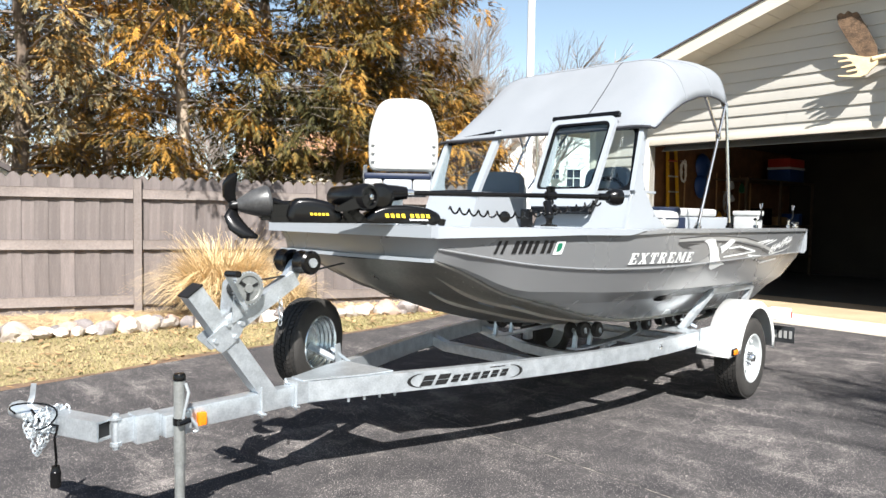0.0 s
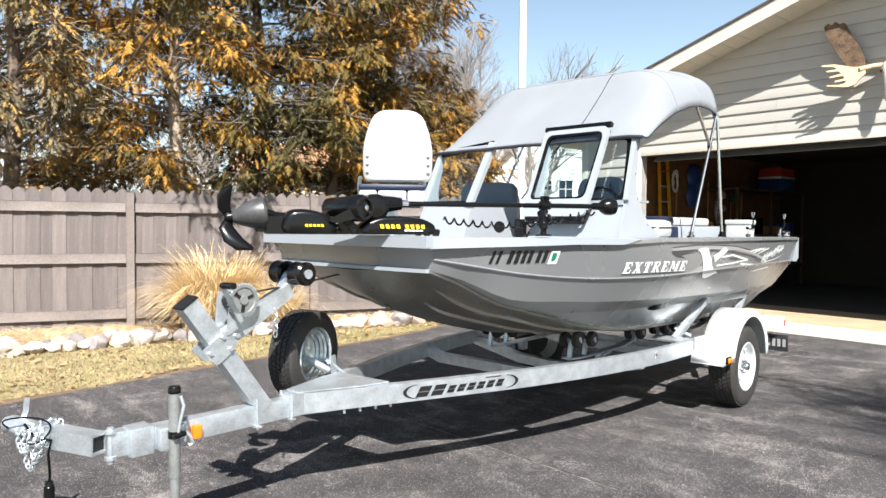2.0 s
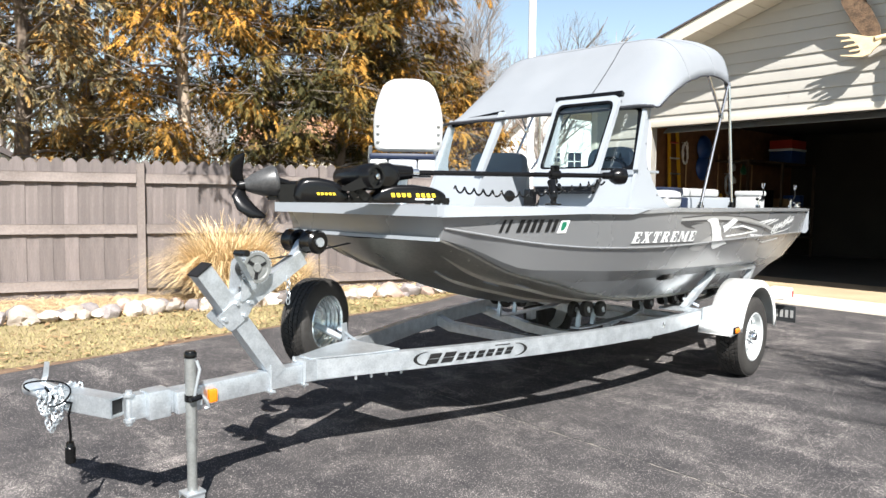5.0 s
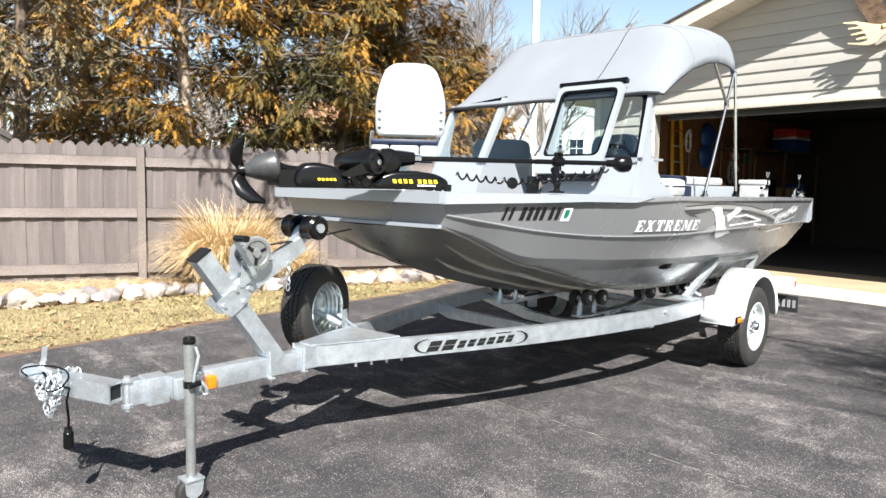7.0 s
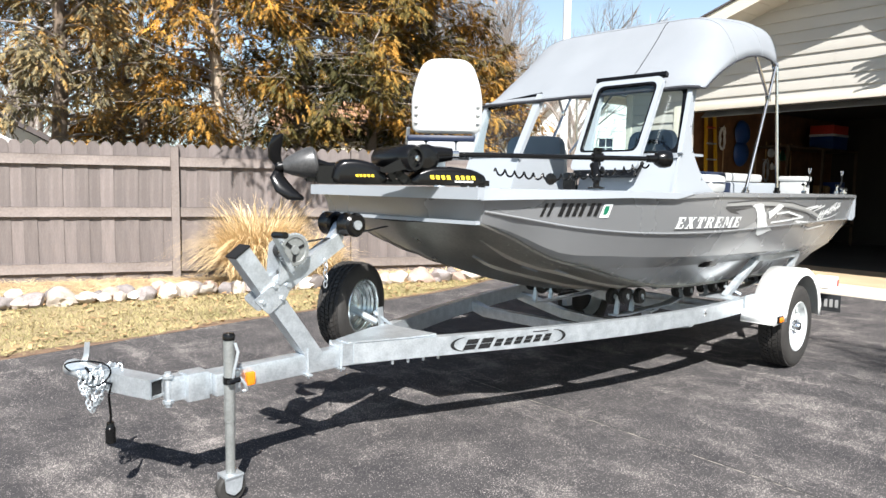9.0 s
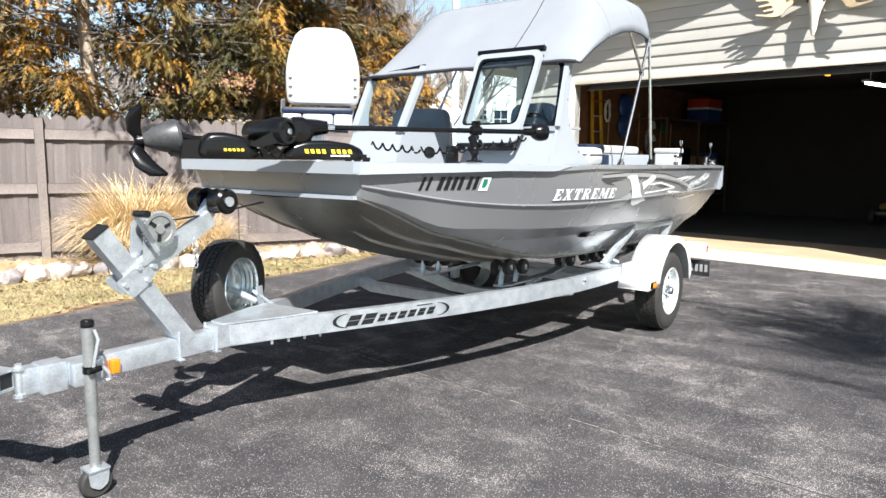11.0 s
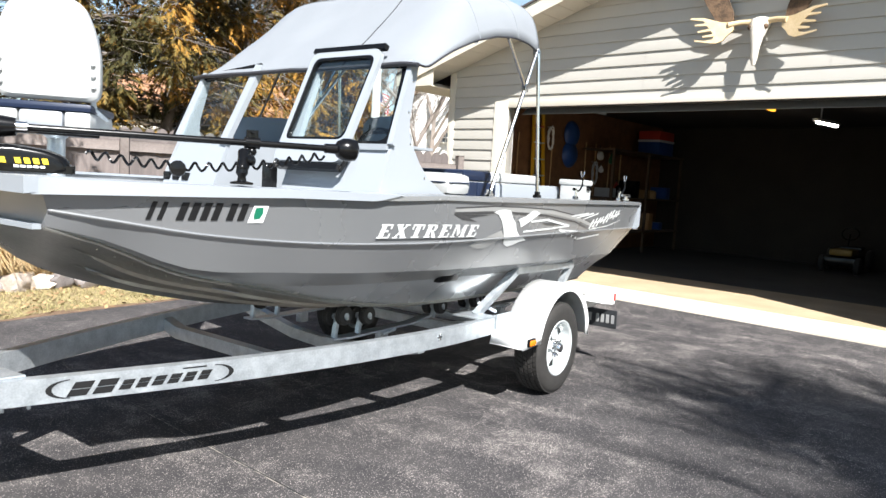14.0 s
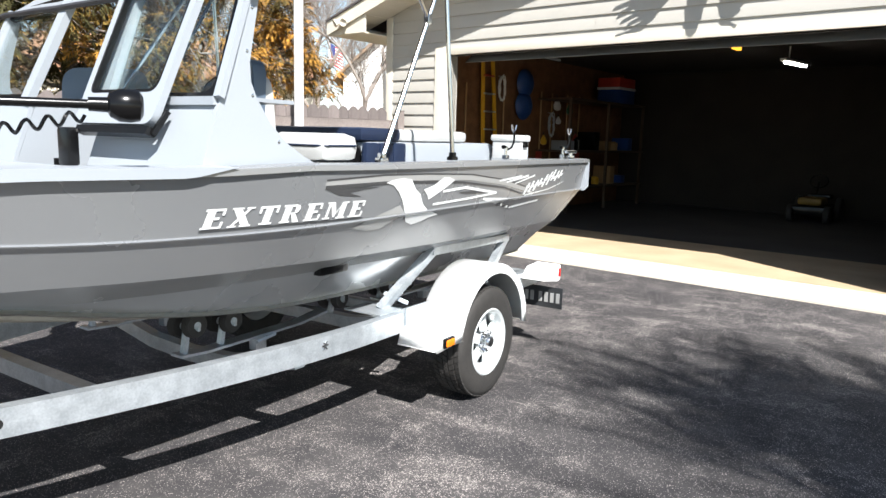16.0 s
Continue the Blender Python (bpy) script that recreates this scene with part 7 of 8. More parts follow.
# loose straw on the bed and dry lawn blades: stuff
rb = random.Random(31)
bm = bm_new()
for _ in range(9000):
    k = rb.random()
    x = -7.5 + 11.0 * k
    ye = float(np.interp(x, [p[0] for p in EDGE_LINE], [p[1] for p in EDGE_LINE]))
    yf = 9.75 - (x + 9.2) * 0.4722
    if yf - ye < 0.15:
        continue
    y = rb.uniform(ye + 0.05, yf - 0.1)
    a = rb.uniform(0, math.pi)
    ln = rb.uniform(0.05, 0.22)
    d = Vector((math.cos(a), math.sin(a), rb.uniform(-0.1, 0.25)))
    n = Vector((-d.y, d.x, 0)) * rb.uniform(0.002, 0.004)
    p = Vector((x, y, 0.038 + rb.uniform(0, 0.03)))
    bm.faces.new([bm.verts.new(q) for q in (p - n, p + n, p + d * ln + n * 0.4, p + d * ln - n * 0.4)])
tagged(part("straw_litter", bm, M_STRAW), "loose straw and dead stems strewn over the bed", "straw", kind="stuff")
M_BLADE = mat("dry_grass_blade", (0.44, 0.36, 0.18), 0.8, second=(0.20, 0.185, 0.07), scale=1.5, fine=30, amount=0.9, bump=0.0, per_island=0.35)
bm = bm_new()
xs_d = [p[0] for p in DRIVE[5:]][::-1]
ys_d = [p[1] for p in DRIVE[5:]][::-1]
for _ in range(42000):
    x = rb.uniform(-7.2, 3.2)
    y0 = float(np.interp(x, xs_d, ys_d))
    ye = float(np.interp(x, [p[0] for p in EDGE_LINE], [p[1] for p in EDGE_LINE]))
    y = y0 + 0.02 + (ye - y0) * rb.random() ** 1.2
    if y < y0:
        continue
    a = rb.uniform(0, 2 * math.pi)
    h = rb.uniform(0.012, 0.036)
    d = Vector((math.cos(a) * h * 1.2, math.sin(a) * h * 1.2, h))
    n = Vector((-math.sin(a), math.cos(a), 0)) * rb.uniform(0.002, 0.0045)
    p = Vector((x, y, -0.018))
    bm.faces.new([bm.verts.new(q) for q in (p - n, p + n, p + d)])
tagged(part("lawn_blades", bm, M_BLADE), "short dry winter grass blades", "grass", kind="stuff")

M_DEADLEAF = mat("dead_leaf", (0.42, 0.27, 0.13), 0.85, second=(0.20, 0.115, 0.055), scale=2, amount=0.8, bump=0.0, per_island=0.45)
bm = bm_new()
for _ in range(1500):
    x = rb.uniform(-7.2, 3.0)
    y0 = float(np.interp(x, xs_d, ys_d))
    ye = float(np.interp(x, [p[0] for p in EDGE_LINE], [p[1] for p in EDGE_LINE]))
    y = y0 + 0.03 + (ye + 0.7 - y0) * rb.random()
    c = Vector((x, y, 0.012 if y < ye else 0.05))
    a, sz = rb.uniform(0, 2 * math.pi), rb.uniform(0.015, 0.04)
    u = Vector((math.cos(a), math.sin(a), rb.uniform(-0.3, 0.5))) * sz
    w = Vector((-math.sin(a), math.cos(a), rb.uniform(-0.4, 0.4))) * sz * 0.55
    bm.faces.new([bm.verts.new(q) for q in (c - u, c - w * 0.9, c + u * 0.5 - w, c + u * 1.2, c + u * 0.4 + w, c - u * 0.3 + w)])
tagged(part("leaf_litter", bm, M_DEADLEAF), "dead brown leaves strewn over the lawn and bed", "leaves", kind="stuff")


# ---- trees ----
M_BARK = mat("brown_bark", (0.20, 0.15, 0.11), 0.9, second=(0.10, 0.075, 0.055), scale=4, fine=40, amount=0.9, bump=0.7, bump_scale=20, stretch=(4, 4, 0.8))
M_BARKL = mat("pale_bark", (0.46, 0.37, 0.28), 0.9, second=(0.27, 0.21, 0.155), scale=4, fine=40, amount=0.8, bump=0.6, bump_scale=20, stretch=(4, 4, 0.8))
M_TWIG = mat("grey_twigs", (0.30, 0.26, 0.225), 0.9, second=(0.19, 0.16, 0.14), scale=2, amount=0.6, bump=0.0)


def foliage_mat(name, a, b, c):
    """Sprays of needles: three tones mixed by place and by spray."""
    m = bpy.data.materials.new(name)
    m.use_nodes = True
    nt = m.node_tree
    p = nt.nodes["Principled BSDF"]
    p.inputs["Roughness"].default_value = 0.7
    p.inputs["Specular IOR Level"].default_value = 0.2
    geo = nt.nodes.new("ShaderNodeNewGeometry")
    tc = nt.nodes.new("ShaderNodeTexCoord")
    n1 = nt.nodes.new("ShaderNodeTexNoise")
    n1.inputs["Scale"].default_value = 1.5
    n1.inputs["Detail"].default_value = 4
    nt.links.new(tc.outputs["Object"], n1.inputs["Vector"])
    mix = nt.nodes.new("ShaderNodeMath")
    mix.operation = 'MULTIPLY_ADD'
    mix.inputs[1].default_value = 0.30
    nt.links.new(geo.outputs["Random Per Island"], mix.inputs[0])
    sc = nt.nodes.new("ShaderNodeMath")
    sc.operation = 'MULTIPLY_ADD'
    sc.inputs[1].default_value = 2.0
    sc.inputs[2].default_value = -0.70
    nt.links.new(n1.outputs["Fac"], sc.inputs[0])
    nt.links.new(sc.outputs[0], mix.inputs[2])
    r = nt.nodes.new("ShaderNodeValToRGB")
    r.color_ramp.elements[0].position, r.color_ramp.elements[1].position = 0.25, 0.85
    r.color_ramp.elements[0].color, r.color_ramp.elements[1].color = (*a, 1), (*c, 1)
    e = r.color_ramp.elements.new(0.52)
    e.color = (*b, 1)
    nt.links.new(mix.outputs[0], r.inputs[0])
    nt.links.new(r.outputs[0], p.inputs["Base Color"])
    return m


M_RUST = foliage_mat("rusty_needles", (0.075, 0.058, 0.018), (0.30, 0.150, 0.026), (0.52, 0.255, 0.042))
M_OLIVE = foliage_mat("olive_needles", (0.050, 0.046, 0.016), (0.14, 0.098, 0.024), (0.40, 0.20, 0.036))
M_GREYGREEN = foliage_mat("grey_green_needles", (0.105, 0.094, 0.056), (0.24, 0.185, 0.09), (0.48, 0.25, 0.052))


class Soup:
    """Vertices and faces gathered fast for one large mesh."""

    def __init__(self):
        self.v, self.f = [], []

    def quad(self, p, q, r, s):
        n = len(self.v)
        self.v += [tuple(p), tuple(q), tuple(r), tuple(s)]
        self.f.append((n, n + 1, n + 2, n + 3))

    def tri(self, p, q, r):
        n = len(self.v)
        self.v += [tuple(p), tuple(q), tuple(r)]
        self.f.append((n, n + 1, n + 2))

    def stick(self, p, q, r0, r1, n=5):
        d = (q - p)
        a, b = frame_at(d)
        i = len(self.v)
        for c, r in ((p, r0), (q, r1)):
            self.v += [tuple(c + a * (math.cos(2 * math.pi * k / n) * r) + b * (math.sin(2 * math.pi * k / n) * r)) for k in range(n)]
        self.f += [(i + k, i + (k + 1) % n, i + n + (k + 1) % n, i + n + k) for k in range(n)]

    def mesh(self, name, material, smooth=False):
        me = bpy.data.meshes.new(name)
        me.from_pydata(self.v, [], self.f)
        me.materials.append(material)
        if smooth:
            for p in me.polygons:
                p.use_smooth = True
        return me


def soup_part(name, soup, material, parent, smooth=False):
    ob = new(name, soup.mesh(name, material, smooth))
    ob.parent = parent
    ob.matrix_parent_inverse = WORLD_OF.get(parent.name, Matrix.Identity(4)).inverted()
    return ob


def spray(s, p, d, ln, rt):
    """A drooping feathery spray: leaflets set close on both sides of its rib."""
    side = d.cross(Vector((0, 0, 1)))
    side = side.normalized() if side.length > 1e-3 else Vector((1, 0, 0))
    side = (side + Vector((rt.uniform(-.7, .7), rt.uniform(-.7, .7), rt.uniform(-.7, .7)))).normalized()
    n = 3
    q = Vector(p)
    dd = d.copy()
    for k in range(n):
        step = ln / n
        w = ln * 0.34 * (1 - 0.6 * k / n)
        for sg in (-1, 1):
            tip = q + dd * (step * 1.55) + side * (sg * w) + Vector((0, 0, -0.2 * w))
            s.tri(q - dd * (0.15 * step), q + dd * (step * 0.8), tip)
        q = q + dd * step
        dd = (dd + Vector((0, 0, -0.24))).normalized()
    s.tri(q - side * 0.014, q + side * 0.014, q + dd * (ln * 0.3))


def clump(leaf, wood, c, d, size, count, rt):
    """A bough's end: sprays that radiate from its middle and hang at their tips, with a few bare twigs."""
    side = Vector((-d.y, d.x, 0)).normalized()
    for _ in range(count):
        a, b, e = rt.gauss(0, 1), rt.gauss(0, 1), rt.gauss(0, 1)
        o = d * (a * size * 0.55) + side * (b * size * 0.42) + Vector((0, 0, e * size * 0.24 - 0.10 * size * abs(b)))
        out = o.normalized() if o.length > 1e-4 else d
        sd = (out * 0.8 + d * 0.5 + Vector((rt.uniform(-.5, .5), rt.uniform(-.5, .5), rt.uniform(-0.75, 0.30)))).normalized()
        spray(leaf, c + o, sd, rt.uniform(0.10, 0.20), rt)
    for _ in range(4):
        e = c + Vector((rt.gauss(0, 1), rt.gauss(0, 1), rt.gauss(-0.2, 0.7))) * size * 0.75
        wood.stick(c - d * size * 0.4, e, 0.006, 0.003, 3)


def conifer(x, y, height, radius, mat_f, seed, label, bark=M_BARK, bare=0.12, density=1.0, lean=(0, 0), z0=0.0, full=1.0):
    """A cedar: a tapered trunk, sweeping limbs, and foliage gathered in clumps along them."""
    rt = random.Random(seed)
    t = thing("conifer_tree", (x, y, z0), label, "tree", "conifers behind the fence")
    base = Vector((x, y, z0))
    trunk = Soup()
    n = 14
    prev = None
    axis = []
    for k in range(n + 1):
        h = k / n
        p = base + Vector((lean[0] * h + 0.22 * noise.noise(Vector((seed, h * 4, 0))), lean[1] * h + 0.22 * noise.noise(Vector((seed, h * 4, 7))), height * h))
        axis.append(p)
        if prev is not None:
            trunk.stick(prev, p, 0.055 * radius * (1.25 - (k - 1) / n) + 0.06 * (k == 1), 0.055 * radius * (1.25 - k / n), 9)
        prev = p
    limbs, leaf = Soup(), Soup()
    count = int(height * 14 * density)
    for i in range(count):
        h = bare + (1 - bare) * (i + rt.random()) / count
        thin = 1.0 if h * height < 5.8 else 0.45
        kk = min(n - 1, int(h * n))
        p0 = axis[kk].lerp(axis[kk + 1], h * n - kk)
        prof = min(1.0, 0.60 + 1.2 * (h - bare)) * (1 - 0.75 * max(0, h - 0.40) / 0.60)
        ln = radius * prof * rt.uniform(0.45, 1.15)
        a = rt.uniform(0, 2 * math.pi)
        d = Vector((math.cos(a), math.sin(a), rt.uniform(-0.05, 0.55))).normalized()
        p = p0
        segs = 5
        for j in range(segs):
            q = p + d * (ln / segs)
            limbs.stick(p, q, 0.024 * (1 - j / segs) + 0.005, 0.024 * (1 - (j + 1) / segs) + 0.004, 4)
            if j >= 1 and rt.random() < 0.30 + 0.16 * j:
                c = q + Vector((rt.gauss(0, 0.10), rt.gauss(0, 0.10), rt.gauss(-0.03, 0.08)))
                size = rt.uniform(0.22, 0.40) * (0.75 + 0.08 * j)
                clump(leaf, limbs, c, d, size, int(34 * thin * full * (size / 0.3) ** 1.3), rt)
            d = (d + Vector((rt.uniform(-.3, .3), rt.uniform(-.3, .3), rt.uniform(-0.30, 0.08)))).normalized()
            p = q
    soup_part("trunk", trunk, bark, t, True)
    soup_part("branchwork", limbs, M_TWIG, t, True)
    soup_part("crown", leaf, mat_f, t)
    return t


def bare_tree(x, y, height, seed, label, bark=M_TWIG, r0=0.16, levels=5, spread=0.55, z0=0.0, group="bare trees", first=0.3):
    """A leafless tree that forks again and again into fine twigs."""
    rt = random.Random(seed)
    t = thing("bare_tree", (x, y, z0), label, "tree", group)
    wood, twigs = Soup(), Soup()

    def grow(p, d, ln, r, lev):
        segs = 3
        for j in range(segs):
            nd = (d + Vector((rt.uniform(-.16, .16), rt.uniform(-.16, .16), rt.uniform(-.05, .12)))).normalized()
            q = p + nd * (ln / segs)
            (wood if lev < 2 else twigs).stick(p, q, r * (1 - 0.25 * j / segs), r * (1 - 0.25 * (j + 1) / segs), 8 if lev == 0 else 5 if lev < 3 else 3)
            if lev < levels and (lev > 0 or j > 0):
                for _ in range(1 if lev < 3 else 2):
                    a = rt.uniform(0, 2 * math.pi)
                    sp = Vector((math.cos(a), math.sin(a), rt.uniform(-0.1, 0.5)))
                    grow(q, (nd * 0.75 + sp * spread).normalized(), ln * rt.uniform(0.5, 0.72), r * 0.43, lev + 1)
            p, d = q, nd
        if lev < levels:
            for _ in range(2):
                a = rt.uniform(0, 2 * math.pi)
                grow(p, (d + Vector((math.cos(a), math.sin(a), 0.2)) * spread * 0.8).normalized(), ln * rt.uniform(0.6, 0.8), r * 0.54, lev + 1)
    grow(Vector((x, y, z0)), Vector((0, 0, 1)), height * first, r0, 0)
    soup_part("trunk", wood, bark, t, True)
    soup_part("branchwork", twigs, M_TWIG, t, True)
    return t


# ---- the row of cedars behind the fence, and bare trees ----
for x, y, h, r, m, sd, bk, lab in (
        (-0.30, 8.05, 9.5, 1.9, M_RUST, 41, M_BARKL, "tall rusty-brown winter cedar with a pale bare trunk"),
        (-2.45, 8.95, 9.0, 2.0, M_GREYGREEN, 42, M_BARK, "grey-green cedar with browning tips behind the fence"),
        (-0.95, 10.6, 10.0, 2.1, M_RUST, 43, M_BARK, "rusty-brown winter cedar behind the fence"),
        (1.05, 7.7, 9.5, 2.0, M_OLIVE, 44, M_BARK, "dark olive cedar behind the fence"),
        (2.15, 7.0, 9.5, 1.9, M_OLIVE, 45, M_BARK, "dark olive cedar with rusty tips behind the fence"),
        (3.65, 7.1, 8.6, 2.15, M_RUST, 46, M_BARK, "rusty-orange cedar with drooping boughs by the garage"),
        (-4.6, 10.4, 8.0, 1.8, M_GREYGREEN, 48, M_BARK, "grey-green cedar at the end of the row")):
    conifer(x, y, h, r, m, sd, lab, bk, {41: 0.20, 42: 0.12, 43: 0.10}.get(sd, 0.13), {41: 0.85, 42: 0.8}.get(sd, 1.1))
conifer(9.2, 10.2, 5.2, 1.6, M_RUST, 51, "lower rusty-brown cedar beyond the fence", M_BARK, 0.05)
conifer(11.5, 13.4, 5.6, 1.7, M_OLIVE, 52, "dark cedar beyond the fence", M_BARK, 0.05)

bare_tree(-3.55, 9.5, 11.0, 61, "leafless tree with a pale trunk behind the fence", M_BARKL, 0.17)
bare_tree(8.2, 12.4, 9.5, 62, "leafless tree behind the boat", M_TWIG, 0.11, 5, 0.6)
bare_tree(11.5, 9.6, 8.0, 63, "leafless tree beyond the garage", M_TWIG, 0.08)
bare_tree(8.0, 13.5, 10.0, 64, "leafless tree in the neighbouring garden", M_TWIG, 0.16)
bare_tree(14.0, 13.5, 10.0, 65, "leafless tree beside the neighbouring house", M_TWIG, 0.16)
# trees beside the drive whose shadows fall on it and on the fence
bare_tree(-2.9, -9.5, 9.0, 66, "large leafless tree beside the driveway", M_BARK, 0.26, 6, 0.6, first=0.30)
conifer(-2.5, -7.3, 6.6, 1.35, M_OLIVE, 68, "dark cedar beside the driveway", M_BARK, 0.35, 0.36)


def leafy_limb_tree(x, y, height, tip, seed, label):
    """A small tree whose long limb reaches out towards tip, hung with sprays."""
    rt = random.Random(seed)
    t = thing("garden_tree", (x, y, 0), label, "tree")
    wood, leaf = Soup(), Soup()
    base, top = Vector((x, y, 0)), Vector((x, y, height))
    wood.stick(base, base.lerp(top, 0.6), 0.11, 0.07, 9)
    wood.stick(base.lerp(top, 0.6), top, 0.07, 0.02, 8)

    def bough(p, end, r, n):
        for j in range(n):
            k = 1.0 / (n - j)
            q = p.lerp(end, k) + Vector((rt.uniform(-.1, .1), rt.uniform(-.1, .1), rt.uniform(-.06, .1)))
            wood.stick(p, q, r * (1 - j / n) + 0.006, r * (1 - (j + 1) / n) + 0.005, 5)
            if j >= n - 3:
                for _ in range(10):
                    a = q + Vector((rt.uniform(-.62, .62), rt.uniform(-.62, .62), rt.uniform(-0.75, 0.35)))
                    wood.stick(p.lerp(q, rt.random()), a, 0.008, 0.004, 3)
                    for _ in range(16):
                        c = q.lerp(a, rt.uniform(0.25, 1.1)) + Vector((rt.gauss(0, .07), rt.gauss(0, .07), rt.gauss(-.05, .08)))
                        spray(leaf, c, Vector((rt.uniform(-1, 1), rt.uniform(-1, 1), rt.uniform(-1, .3))).normalized(), rt.uniform(0.10, 0.2), rt)
            p = q
    bough(base.lerp(top, 0.62), Vector(tip), 0.032, 8)
    bough(base.lerp(top, 0.75), Vector(tip) + Vector((-0.55, 0.35, 0.25)), 0.04, 6)
    soup_part("trunk", wood, M_BARK, t, True)
    soup_part("crown", leaf, M_OLIVE, t)
    return t


leafy_limb_tree(-1.0, 9.4, 5.0, (-1.75, 3.4, 4.75), 67, "small leafy garden tree with a long overhanging limb")

# far woods: too many to count
rt = random.Random(77)
far = Soup()


def far_tree(p, h):
    def go(a, d, ln, r, lev):
        b = a + d * ln
        far.stick(a, b, r, r * 0.6, 4 if lev < 2 else 3)
        if lev < 4:
            for _ in range(3 if lev else 4):
                t = rt.uniform(0, 2 * math.pi)
                go(a.lerp(b, rt.uniform(0.55, 1.0)), (d + Vector((math.cos(t), math.sin(t), rt.uniform(0, .4))) * 0.7).normalized(), ln * rt.uniform(0.5, 0.75), r * 0.55, lev + 1)
    go(p, Vector((rt.uniform(-.06, .06), rt.uniform(-.06, .06), 1)), h * 0.4, h * 0.016, 0)


for i in range(70):
    a = radians(rt.uniform(18, 112))
    r = rt.uniform(28, 62)
    far_tree(Vector((-4 + r * math.cos(a), -3 + r * math.sin(a), 0)), rt.uniform(7, 12))
woods = new("far_woods", far.mesh("far_woods", M_TWIG))
tagged(woods, "distant leafless winter woods", "woods", kind="stuff")


# ---- neighbouring houses ----
def house(name, c, turn, w, d, eave, ridge, wall_m, roof_m, label, windows):
    """A gabled house: walls with openings for its windows, roof slabs, eaves."""
    t = thing(name, c, label, "house")
    rot = Matrix.Rotation(radians(turn), 4, 'Z')

    def q(x, y, z):
        return Vector(c) + rot @ Vector((x, y, z))
    bm = bm_new()
    prof = [(-w / 2, 0), (w / 2, 0), (w / 2, eave), (0, ridge), (-w / 2, eave)]
    add_prism(bm, prof, d, lambda u, v, k: q(u, k, v))
    part("wall", bm, wall_m, t)
    for z in np.arange(0.3, ridge - 0.3, 0.2):
        hw = w / 2 if z < eave else w / 2 * (ridge - z) / (ridge - eave)
        bm = bm_new()
        add_box(bm, q(0, -0.012, float(z)), (2 * hw - 0.02, 0.022, 0.012), rot)
        part("siding_lap", bm, wall_m, t)
    for sg in (-1, 1):
        bm = bm_new()
        k = 0.45 * (ridge - eave) / (w / 2)
        rows = [[q(0, y, ridge + 0.03), q(sg * (w / 2 + 0.45), y, eave - k + 0.03), q(sg * (w / 2 + 0.45), y, eave - k + 0.17), q(0, y, ridge + 0.17)] for y in (-0.45, d + 0.45)]
        vs = quadgrid(bm, rows, closed=True)
        cap(bm, vs[0], True)
        cap(bm, vs[1])
        part("roof", bm, roof_m, t)
    for x, z, ww, hh in windows:
        bm = bm_new()
        o = [(x - ww / 2, z - hh / 2), (x + ww / 2, z - hh / 2), (x + ww / 2, z + hh / 2), (x - ww / 2, z + hh / 2)]
        add_ring(bm, o, inset(o, 0.07), 0.06, lambda u, v, k: q(u, -0.03 - k, v))
        add_box(bm, q(x, -0.05, z), (0.035, 0.03, hh - 0.1), rot)
        add_box(bm, q(x, -0.05, z), (ww - 0.1, 0.03, 0.035), rot)
        wd = part("window", bm, M_WHITE, t)
        bm = bm_new()
        add_box(bm, q(x, -0.025, z), (ww - 0.12, 0.01, hh - 0.12), rot)
        part("pane", bm, M_DARKGLASS, wd)
    return t


M_DARKGLASS = mat("window_glass", (0.03, 0.035, 0.045), 0.08, second=(0.02, 0.024, 0.03), amount=0.3, bump=0.0)
M_TANROOF = mat("tan_shingle", (0.36, 0.25, 0.16), 0.9, second=(0.27, 0.18, 0.11), scale=6, fine=60, amount=0.7, bump=0.4)
M_BRICKRED = mat("orange_brown_roof", (0.40, 0.21, 0.115), 0.9, second=(0.29, 0.15, 0.08), scale=6, fine=60, amount=0.7, bump=0.4)
house("white_house", (24.8, 15.65, 0), -52, 9.0, 9.0, 4.3, 8.6, M_WHITE, M_TANROOF, "white clapboard house with a steep gable and small windows", [(-0.8, 3.3, 0.8, 1.0), (-1.7, 3.5, 0.5, 0.6)])
house("tan_roof_house", (2.0, 27.0, 0), -8, 8.0, 8.0, 2.0, 2.8, M_WHITE, M_TANROOF, "white house with a tan roof beyond the fence", [(-1.5, 1.6, 1.0, 1.1), (1.5, 1.6, 1.0, 1.1)])
house("red_roof_house", (17.7, 17.6, 0), 50, 7.0, 9.0, 3.3, 4.7, M_TRIM, M_BRICKRED, "cream house with an orange-brown roof behind the cedars", [(-1.5, 1.9, 0.9, 0.9), (1.5, 1.9, 0.9, 0.9)])
house("garden_shed", (-1.75, 17.5, 0), -18, 3.4, 3.0, 2.1, 3.0, M_WHITE, M_SHINGLE, "small white garden shed with a low gable", [(0.0, 1.4, 0.6, 0.6)])

# ---- white flagpole by the garage, and a far flag ----
t = thing("flagpole", (3.12, 3.52, 0), "tall white painted metal pole beside the garage", "pole")
bm = bm_new()
add_tube(bm, [(3.12, 3.52, 0.0), (3.12, 3.52, 4.0), (3.12, 3.52, 9.0)], [0.062, 0.058, 0.045], 18)
part("pole", bm, M_WHITE, t)
bm = bm_new()
add_lathe(bm, [(0, 0), (0.13, 0), (0.13, 0.03), (0.07, 0.06), (0.064, 0.06)], (3.12, 3.52, 0.0), (0, 0, 1), 18)
part("base_collar", bm, M_WHITE, t)
t = thing("flag", (22.6, 20.6, 0), "striped red and white flag on a thin pole", "flag")
bm = bm_new()
add_tube(bm, [(22.6, 20.6, 0), (22.6, 20.6, 6.2)], 0.035, 8)
part("pole", bm, M_WHITE, t)
